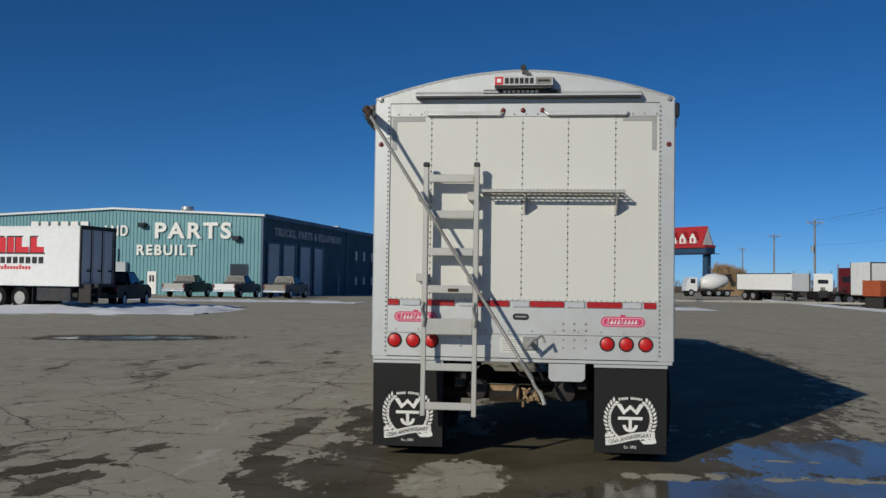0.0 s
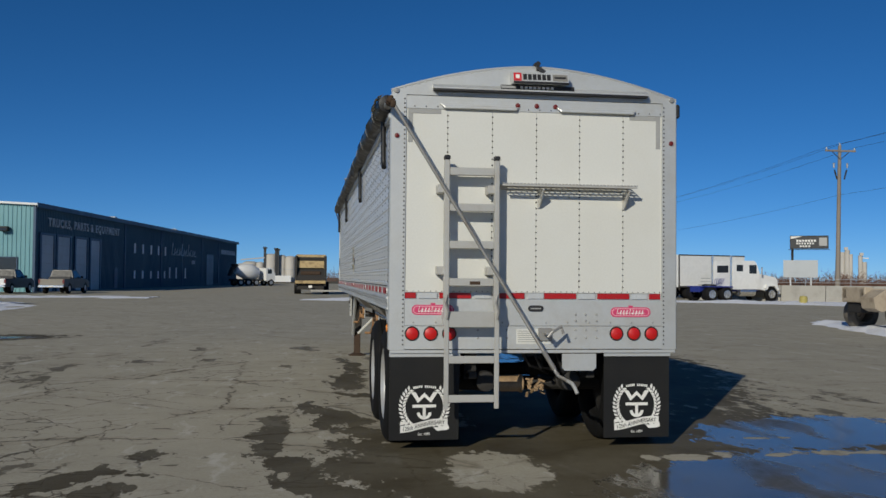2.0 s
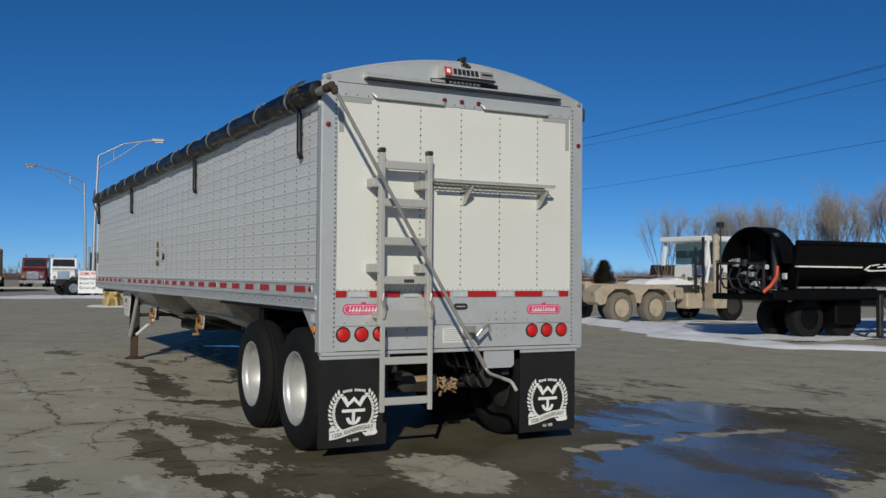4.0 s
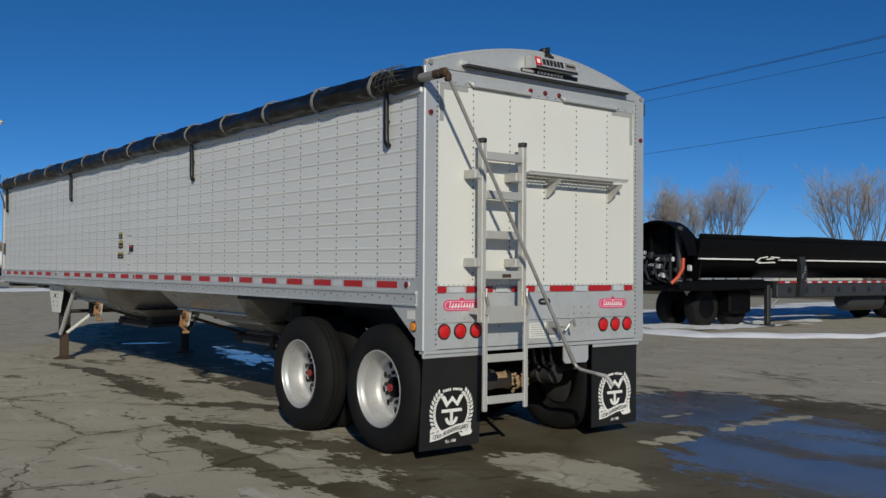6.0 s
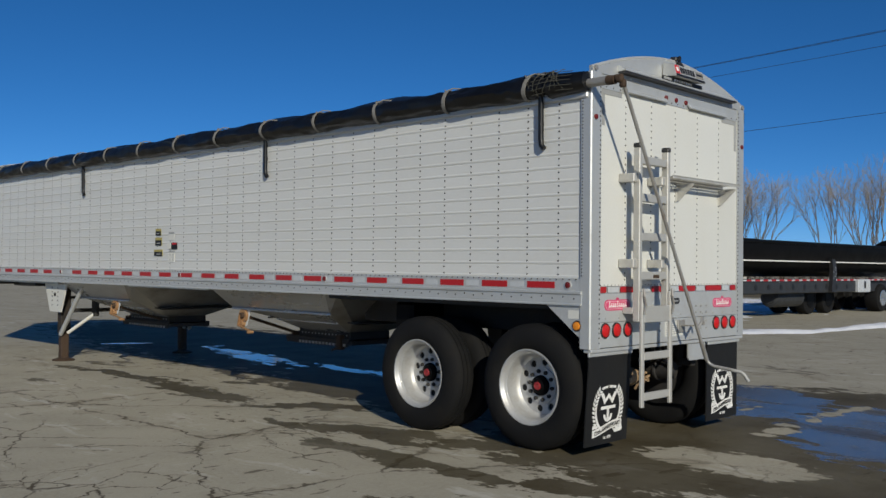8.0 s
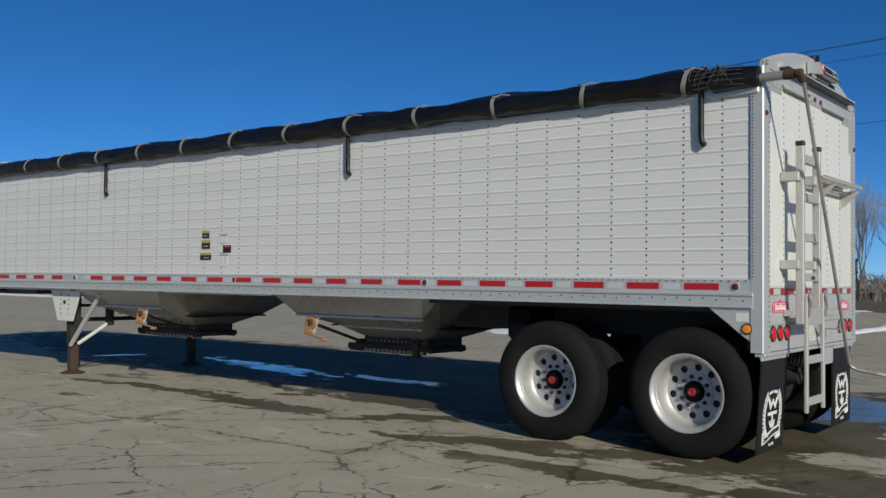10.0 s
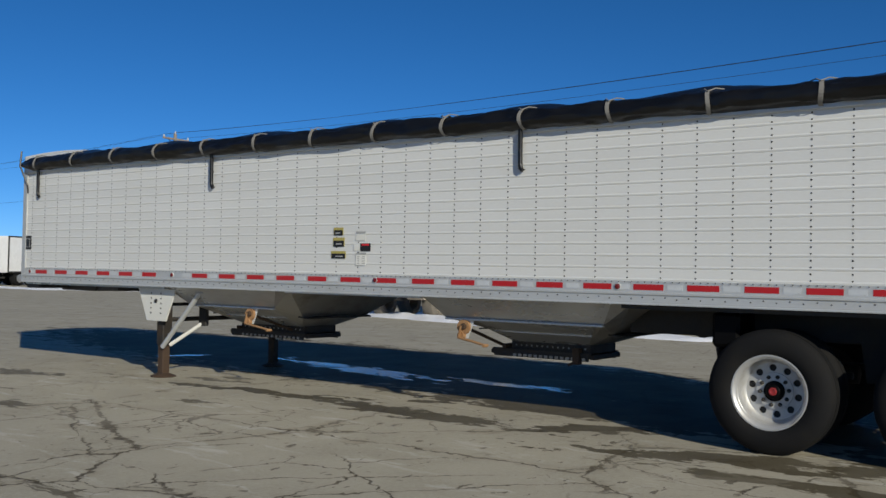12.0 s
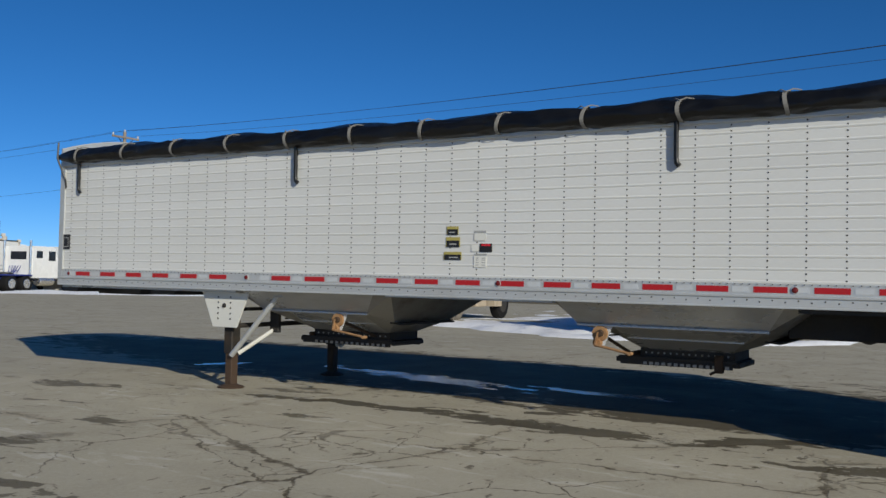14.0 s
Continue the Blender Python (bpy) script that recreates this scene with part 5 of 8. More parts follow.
# landing gear
gear = part("landing_gear", Shape().tube([(-1.0, 9.79, 0.95), (1.0, 9.79, 0.95)], 0.022, 8), M_FRAME, trailer, "landing legs with white brackets and rusty feet")
for s in (-1, 1):
    x = s * 1.0
    xo = s * 1.13
    part("leg_bracket", Shape().prism([(9.40, 1.19), (10.18, 1.19), (9.98, 0.74), (9.6, 0.74)], 0.02, "yz", xo - 0.01), M_WHITE, gear, "white trapezoid bracket plate")
    part("bracket_flange", Shape().add([(xo, 10.18, 1.19), (xo - s * 0.14, 10.18, 1.19), (xo - s * 0.14, 9.98, 0.74), (xo, 9.98, 0.74), (xo, 10.195, 1.19), (xo - s * 0.14, 10.195, 1.19), (xo - s * 0.14, 9.995, 0.74), (xo, 9.995, 0.74)],
        [(0, 1, 2, 3), (7, 6, 5, 4), (0, 4, 5, 1), (1, 5, 6, 2), (2, 6, 7, 3), (3, 7, 4, 0)]), M_WHITE, gear)
    bb = Shape()
    for k in range(5):
        for y in (9.7, 9.9):
            bb.dot((xo + s * 0.01, y, 0.84 + k * 0.065), 0.012, s * 0.008, "x", 6)
    bb.dot((xo + s * 0.01, 9.8, 1.0), 0.03, s * 0.02, "x", 10)
    part("bracket_bolts", bb, M_FRAME, gear)
    part("leg_outer", Shape().box(x - 0.075, x + 0.075, 9.72, 9.86, 0.42, 1.15, 0.012), M_LEG, gear, "square outer leg tube")
    part("leg_inner", Shape().box(x - 0.058, x + 0.058, 9.735, 9.845, 0.04, 0.44, 0.01), M_RUST, gear, "rusty inner leg tube")
    part("foot", Shape().lathe([(0.0, 0.16), (0.015, 0.165), (0.03, 0.12), (0.05, 0.07)], 20, "z", (x, 9.79, 0.0)), M_RUST, gear, "round rusty foot plate", True)
    part("long_brace", Shape().tube([(x + s * 0.08, 9.72, 0.40), (xo - s * 0.05, 8.98, 1.16)], 0.032, 10), M_ALU_DULL, gear)
    part("brace_head", Shape().box(xo - s * 0.05 - 0.05, xo - s * 0.05 + 0.05, 8.9, 9.06, 1.12, 1.18, 0.01), M_PATCH, gear)
    part("short_brace", Shape().tube([(x - s * 0.02, 9.70, 0.42), (s * 0.72, 9.36, 0.72)], 0.026, 8), M_WHITE, gear)
    part("brace_bracket", Shape().box(s * 0.72 - 0.03, s * 0.72 + 0.03, 9.28, 9.42, 0.68, 1.1, 0.01), M_FRAME, gear)
part("cross_brace", Shape().tube([(-1.0, 9.79, 0.75), (1.0, 9.79, 0.75)], 0.03, 8), M_FRAME, gear)
# front coupler plate
part("coupler_plate", Shape().box(-0.6, 0.6, 11.9, LEN - 0.02, 1.07, 1.17, 0.01), M_BLACK, trailer, "black kingpin coupler plate")
part("coupler_beam", Shape().box(-1.1, 1.1, 12.55, LEN + 0.12, 1.1, 1.185, 0.015), M_BLACK, trailer)
part("cross_beam", Shape().box(-1.05, 1.05, 10.75, 11.2, 1.1, 1.175, 0.01), M_BLACK, trailer)
part("front_wall", Shape().box(-HW + 0.03, HW - 0.03, LEN - 0.03, LEN, SILL, 3.0), M_WHITE, trailer, "plain white front wall")
part("front_tarp_bow", Shape().tube([(-HW - 0.06, LEN + 0.01, 3.12), (-HW - 0.1, LEN - 0.03, 2.9), (-HW - 0.02, LEN - 0.1, 2.62), (-HW + 0.0, LEN - 0.1, 2.5)], 0.013, 6), M_BLACK, trailer, "black bent tarp hook")

# side labels
def label_block(y, z, w, h, m, nm="side_label", d=0.0):
    return part(nm, Shape().box(-HW - 0.0065 - d * 0.6, -HW - 0.0035 - d * 0.6, y, y + w, z, z + h), m, trailer)
for y, z, w, h in ((6.49, 1.83, 0.14, 0.085), (6.47, 1.705, 0.165, 0.1), (6.45, 1.575, 0.21, 0.08)):
    o = label_block(y, z, w, h, M_YELLOW, "warning_label")
    label_block(y + 0.008, z, w - 0.016, h * 0.66, M_DARKPRINT, "label_text_field", 0.003)
    label_block(y + 0.04, z + h * 0.22, w * 0.5, h * 0.14, M_PATCH, "label_text_bar", 0.006)
for y, z, w, h, m in ((6.17, 1.85, 0.135, 0.02, M_PATCH), (6.17, 1.77, 0.135, 0.07, M_WHITE), (6.1, 1.655, 0.14, 0.085, M_DARKPRINT), (6.12, 1.715, 0.1, 0.02, M_RED), (6.255, 1.66, 0.08, 0.07, M_WHITE), (6.16, 1.625, 0.14, 0.012, M_PATCH), (6.16, 1.50, 0.145, 0.115, M_WHITE)):
    label_block(y, z, w, h, m, "notice_label", 0.002 if m is M_RED else 0.0)
for z in (1.52, 1.545, 1.57, 1.59):
    label_block(6.175, z, 0.04, 0.008, M_PATCH, "label_text_bar", 0.003)
    label_block(6.25, z, 0.03, 0.008, M_PATCH, "label_text_bar", 0.003)
fd = label_block(12.56, 1.67, 0.16, 0.2, M_DARKPRINT, "front_label")
label_block(12.59, 1.70, 0.1, 0.13, M_PATCH, "label_text_bar", 0.003)
label_block(12.6, 1.71, 0.08, 0.11, M_DARKPRINT, "label_text_bar", 0.006)

# rolled tarp on the left top rail
RX, RZ = -HW - 0.038, 2.918
def tarp_lift(y):
    return 0.014 + 0.008 * noise.noise((y * 1.3, 3.3, 0))


def tail_shape():
    """The loose tail of the tarp on top of the rail: it rises at every other strap."""
    n, cols = 420, (0.0, 0.07, 0.15, 0.23, 0.31, 0.38, 0.43)
    prof = (0.0, 0.35, 0.62, 0.86, 1.0, 0.8, 0.25)
    v, f, m = [], [], len(cols)
    for t_ in (0.0, -0.006):
        for i in range(n + 1):
            y = 0.55 + (LEN - 0.75) * i / n
            wave = (0.5 + 0.5 * math.cos(math.pi * (y - 0.57 - 0.12) / 0.907)) ** 1.3
            rise = 0.055 + (0.035 + 0.045 * (0.5 + 0.5 * noise.noise((y * 0.31, 7.7, 0)))) * wave
            for x, q in zip(cols, prof):
                v.append((RX + x, y, RZ + 0.085 + rise * q + 0.012 * noise.noise((y * 3.1, x * 9, 2.0)) + t_))
    k = (n + 1) * m
    for i in range(n):
        for j in range(m - 1):
            p = i * m + j
            f += [(p, p + 1, p + m + 1, p + m), (k + p, k + p + m, k + p + m + 1, k + p + 1)]
        f += [(i * m, i * m + m, k + i * m + m, k + i * m), (i * m + m - 1, k + i * m + m - 1, k + i * m + 2 * m - 1, i * m + 2 * m - 1)]
    return Shape().add(v, f)


def roll_shape():
    seg, n = 30, 620
    v = []
    for i in range(n + 1):
        y = 0.32 + (LEN - 0.3) * i / n
        off = ((y - 0.57) / 0.907 + 0.5) % 1.0 - 0.5
        dip = min(1.0, abs(off) / 0.14)
        pull = max(0.0, 1.0 - abs(off) / 0.33)
        taper = min(1.0, (i + 6) / 16, (n - i + 8) / 24)
        for k in range(seg):
            a = 2 * math.pi * k / seg
            ca, sa = math.cos(a), math.sin(a)
            wr = noise.noise((y * 1.9, ca * 1.3, sa * 1.3 + 5)) * 0.022 + noise.noise((y * 6, ca * 2.5, sa * 2.5)) * 0.010
            # creases that fan out from the straps, and long folds along the roll
            crease = math.sin(9.0 * a + 26.0 * off * (1 if off > 0 else -1)) * 0.0055 * pull * dip
            fold = abs(noise.noise((y * 0.8, a * 1.9, 11.0))) * 0.016
            rad = (0.086 + 0.008 * dip + wr * (0.45 + 0.55 * dip) + crease - fold * dip) * taper
            top = max(0.0, sa) ** 0.7
            lift_ = tarp_lift(y) * top * taper
            v.append((RX + rad * 1.04 * ca + (0.02 + 0.25 * tarp_lift(y)) * top * (1 if ca > -0.2 else 0.5), y, RZ + rad * sa + lift_))
    f = []
    for i in range(n):
        f += [(i * seg + k, i * seg + (k + 1) % seg, (i + 1) * seg + (k + 1) % seg, (i + 1) * seg + k) for k in range(seg)]
    f += [tuple(range(seg)), tuple(range(n * seg, (n + 1) * seg))]
    return Shape().add(v, f)
tarp = part("rolled_tarp", roll_shape(), M_TARP, trailer, "rolled black vinyl tarp tied with grey straps", True)
part("tarp_tail", tail_shape(), M_TARP, tarp, "loose wavy tarp tail over the rail", True)
for k in range(14):
    y = 0.57 + 0.907 * k
    s = Shape()
    pts = []
    for j in range(15):
        a = radians(-75 - 15.5 * j)
        rad = 0.097
        top_ = max(0.0, math.sin(a)) ** 0.7
        pts.append((RX + rad * 1.04 * math.cos(a) + 0.01 * top_, RZ + rad * math.sin(a) + tarp_lift(y) * top_))
    v = []
    for i, (x, z) in enumerate(pts):
        yy = y + 0.012 * math.sin(i * 0.5 + k)
        wdt = 0.018
        v += [(x, yy - wdt, z), (x, yy + wdt, z), (x + 0.006, yy + wdt, z - 0.004), (x + 0.006, yy - wdt, z - 0.004)]
    f = []
    for i in range(len(pts) - 1):
        f += [(4 * i + q, 4 * i + (q + 1) % 4, 4 * i + 4 + (q + 1) % 4, 4 * i + 4 + q) for q in range(4)]
    st = Shape().add(v, f)
    for dy in (-1, 1):
        st.tube([(pts[-5][0] - 0.004, y, pts[-5][1] + 0.004), (pts[-3][0] - 0.003, y + dy * 0.05, pts[-3][1] + 0.01), (pts[-1][0], y + dy * 0.105, pts[-1][1] + 0.012)], 0.006, 5)
    part("tie_strap", st, M_STRAP, tarp, "grey webbing tie strap")
cords = Shape()
for k in range(9):
    y = 0.2 + 0.035 * k + random.uniform(-0.01, 0.01)
    cords.tube([(RX + 0.1 * math.cos(radians(a + 10 * math.sin(k))), y + 0.05 * math.sin(radians(a * 1.3 + 40 * k)), RZ + 0.098 * math.sin(radians(a)) + 0.02) for a in range(-80, -261, -20)], 0.003, 5)
for k in range(5):
    z = RZ - 0.06 + 0.035 * k
    cords.tube([(RX - 0.11 + 0.02 * abs(k - 2), 0.1, z), (RX - 0.113 + 0.02 * abs(k - 2), 0.3, z + 0.01), (RX - 0.11 + 0.02 * abs(k - 2), 0.5, z - 0.005)], 0.003, 5)
part("end_lacing", cords, M_CORD, tarp, "frayed lacing at the tarp's end")["kind"] = "stuff"
part("tarp_sleeve", Shape().lathe([(0.0, 0.03), (0.01, 0.075), (0.06, 0.08), (0.36, 0.098)], 18, "y", (RX, 0, RZ)), M_TARP, tarp, "", True)
tubep = part("roll_tube", Shape().tube([(RX, 0.4, RZ - 0.015), (RX, -0.2, RZ - 0.02)], 0.034, 14), M_ROD, trailer, "aluminium roll tube end")
# J-shaped stops below the roll
for y in (0.465, 4.24, 8.63, 12.38):
    j = Shape().tube([(-HW - 0.045, y, 2.86), (-HW - 0.036, y, 2.80), (-HW - 0.033, y, 2.51), (-HW - 0.033, y - 0.005, 2.46), (-HW - 0.03, y - 0.03, 2.43)], 0.023, 10)
    j.box(-HW - 0.056, -HW - 0.005, y - 0.012, y + 0.012, 2.615, 2.64, 0.003)
    part("tarp_stop", j, M_TARP, trailer, "black J-shaped tarp stop", True)

# tarp crank on the rear
uj = (RX, -0.3, RZ - 0.02)
joint = part("universal_joint", Shape().tube([(RX, -0.17, RZ - 0.02), (RX, -0.24, RZ - 0.022)], 0.036, 12).box(RX - 0.022, RX + 0.022, -0.31, -0.235, RZ - 0.048, RZ + 0.012, 0.012).tube([(RX - 0.034, -0.285, RZ - 0.026), (RX + 0.034, -0.285, RZ - 0.026)], 0.017, 10).box(RX - 0.002, RX + 0.042, -0.32, -0.27, RZ - 0.085, RZ - 0.026, 0.01), M_RUST, trailer, "rusty universal joint of the tarp crank", True)
ROD0, ROD1 = Vector((RX + 0.035, -0.30, RZ - 0.075)), Vector((0.098, -0.255, 0.715))
rod = part("crank_rod", Shape().tube([ROD0, ROD0.lerp(ROD1, 0.5), ROD1, Vector((0.112, -0.272, 0.682)), Vector((0.122, -0.31, 0.66)), Vector((0.172, -0.53, 0.626))], 0.0145, 10), M_ROD, trailer, "long grey tarp crank rod with bent handle", True)
part("crank_grip", Shape().tube([(0.155, -0.455, 0.637), (0.172, -0.535, 0.624), (0.18, -0.553, 0.607), (0.2, -0.585, 0.55)], 0.0155, 10), M_PATCH, rod, "worn grey crank grip", True)
part("rod_sleeve", Shape().tube([ROD0.lerp(ROD1, 0.93), ROD0.lerp(ROD1, 1.0)], 0.019, 10), M_ROD, rod)
hang = part("crank_holder", Shape().bar((0.09, -0.008, 0.99), (0.06, -0.2, 1.0), 0.045, 0.012).tube([(0.06, -0.19, 0.97), (0.1, -0.2, 1.02), (0.18, -0.17, 1.06), (0.2, -0.17, 1.0)], 0.013, 8).box(0.02, 0.14, -0.03, -0.012, 0.93, 1.04, 0.006), M_ROD, trailer, "steel crank rod holder")

# ---- vehicles of the yard ----
def road_wheel(parent, x, y, r, w, side, rim=None, label="", lugs=True, tyre=None):
    """A wheel on an axle along y; side -1 shows its face towards -y."""
    rim = rim or M_STEEL
    s = Shape().lathe([(0.03 * w, r * 0.57), (0.02 * w, r * 0.53), (0.25 * w, r * 0.46), (0.32 * w, r * 0.25), (0.2 * w, r * 0.2), (0.16 * w, 0.0)], 20, "y")
    wh = moved(part("wheel", s, rim, parent, label, True), pose(x, y, r, 0, 0, 0 if side < 0 else 180))
    part("tyre", Shape().lathe([(0.06 * w, r * 0.56), (0.0, r * 0.75), (0.1 * w, r * 0.96), (0.2 * w, r), (0.8 * w, r), (0.9 * w, r * 0.96), (w, r * 0.75), (0.94 * w, r * 0.56)], 28, "y", close=True), tyre or M_RUBBER, wh, "", True)
    if lugs:
        for k in range(6):
            a = k * math.pi / 3
            part("lug_nut", Shape().dot((r * 0.33 * math.cos(a), 0.29 * w, r * 0.33 * math.sin(a)), r * 0.035, -0.06 * w, "y", 5), M_FRAME, wh)
    return wh


def pickup(at, turn, paint, label, gate_paint=None, bright=None):
    """A pick-up truck 5.6 m long: nose to +x, open box behind."""
    t = thing("pickup_truck", at, label, "truck", "parked pickups", turn=turn)
    side = [(-2.75, 0.55), (-2.75, 1.12), (-0.75, 1.14), (-0.62, 1.16), (0.9, 1.16), (1.5, 1.12), (2.55, 1.02), (2.72, 0.9), (2.75, 0.5), (2.3, 0.42), (2.2, 0.7), (1.9, 0.86), (1.6, 0.7), (1.5, 0.42), (-1.2, 0.42), (-1.3, 0.7), (-1.6, 0.86), (-1.9, 0.7), (-2.0, 0.5)]
    body = part("body", Shape().prism(side, 0.09, "xz", -0.97).prism(side, 0.09, "xz", 0.88).box(-0.75, 2.7, -0.9, 0.9, 0.6, 1.1, 0.05).box(-2.7, -0.7, -0.9, 0.9, 0.55, 0.68), paint, t)
    part("tailgate", Shape().box(-2.78, -2.72, -0.92, 0.92, 0.6, 1.13, 0.02), gate_paint or paint, t)
    part("toolbox", Shape().box(-1.1, -0.8, -0.85, 0.85, 1.0, 1.3, 0.03), paint, t)
    part("bonnet", Shape().box(0.95, 2.7, -0.85, 0.85, 1.06, 1.16, 0.05), paint, t)
    cab = Shape().add([(-0.72, -0.92, 1.14), (1.25, -0.92, 1.14), (1.25, 0.92, 1.14), (-0.72, 0.92, 1.14), (-0.58, -0.74, 1.82), (0.45, -0.74, 1.82), (0.45, 0.74, 1.82), (-0.58, 0.74, 1.82)], [(0, 1, 5, 4), (1, 2, 6, 5), (2, 3, 7, 6), (3, 0, 4, 7), (4, 5, 6, 7), (3, 2, 1, 0)])
    c = part("cab", cab, paint, t)
    for s in (-1, 1):
        part("side_window", Shape().add([(-0.52, s * 0.915, 1.22), (0.98, s * 0.915, 1.22), (0.38, s * 0.765, 1.75), (-0.47, s * 0.765, 1.75), (-0.52, s * 0.9, 1.2), (0.98, s * 0.9, 1.2), (0.38, s * 0.75, 1.73), (-0.47, s * 0.75, 1.73)], [(0, 1, 2, 3), (4, 7, 6, 5), (0, 4, 5, 1), (2, 6, 7, 3)]), M_GLASS, c)
        for x in (-1.6, 1.9):
            road_wheel(t, x, s * 0.98 if s < 0 else 0.98, 0.4, 0.26, s)
        part("tail_light", Shape().box(-2.8, -2.74, s * 0.9 - 0.07, s * 0.9 + 0.07, 0.8, 1.08, 0.01), M_LAMP_DKRED, t)
        part("headlight", Shape().box(2.68, 2.78, s * 0.75 - 0.15, s * 0.75 + 0.15, 0.8, 0.98, 0.02), M_CHROME, t)
        part("mirror", Shape().box(0.75, 0.85, s * 1.06 - 0.1, s * 1.06 + 0.1, 1.18, 1.38, 0.03), M_BLACK, t)
    part("rear_window", Shape().add([(-0.725, -0.75, 1.24), (-0.725, 0.75, 1.24), (-0.61, 0.66, 1.74), (-0.61, -0.66, 1.74), (-0.70, -0.75, 1.24), (-0.70, 0.75, 1.24), (-0.59, 0.66, 1.74), (-0.59, -0.66, 1.74)], [(0, 1, 2, 3), (0, 4, 5, 1), (2, 6, 7, 3)]), M_DARKPRINT, c)
    part("windscreen", Shape().add([(1.265, -0.82, 1.18), (1.265, 0.82, 1.18), (0.5, 0.7, 1.79), (0.5, -0.7, 1.79), (1.24, -0.82, 1.18), (1.24, 0.82, 1.18), (0.48, 0.7, 1.79), (0.48, -0.7, 1.79)], [(0, 1, 2, 3), (0, 4, 5, 1), (2, 6, 7, 3)]), M_GLASS, c)
    part("rear_bumper", Shape().box(-2.92, -2.76, -0.95, 0.95, 0.48, 0.66, 0.03), bright or M_CHROME, t)
    part("front_bumper", Shape().box(2.74, 2.88, -0.95, 0.95, 0.45, 0.66, 0.03), M_CHROME, t)
    part("number_plate", Shape().box(-2.925, -2.92, -0.15, 0.15, 0.52, 0.62), M_PRINT, t)
    return t


# bodies painted black for their shaded sides; tailgates keep the sunlit colour
pickup((-28.9, 75.4, 0), 86, M_BLACK, "dark grey pickup truck, shade-black body, sunlit-grey tailgate, by the blue building", M_PATCH)
pickup((-24.9, 76.2, 0), 85, M_BLACK, "white pickup truck by the blue building, shaded body painted black", M_TRUCK_WHITE)
pickup((-20.9, 77.0, 0), 84, M_BLACK, "tan pickup truck by the blue building, shaded body painted black", M_TAN_CAR)
pickup((-21.6, 46.4, 0), 96, M_GLOSS_BLACK, "black pickup truck parked behind the box truck", None, M_BLACK)


def box_body(t, length, width, z0, z1, y0, paint, ribs=True, trim=None):
    """A van body whose doors face +x end at x = 0."""
    trim = trim or M_STEEL
    b = part("van_body", Shape().box(-length, 0, y0, y0 + width, z0, z1, 0.03), paint, t)
    for yy in (y0 - 0.01, y0 + width - 0.03):
        part("top_rail", Shape().box(-length - 0.01, 0.01, yy, yy + 0.04, z1 - 0.08, z1 + 0.015, 0.01), trim, b)
        part("bottom_rail", Shape().box(-length - 0.01, 0.01, yy, yy + 0.04, z0 - 0.02, z0 + 0.1, 0.01), trim, b)
    return b


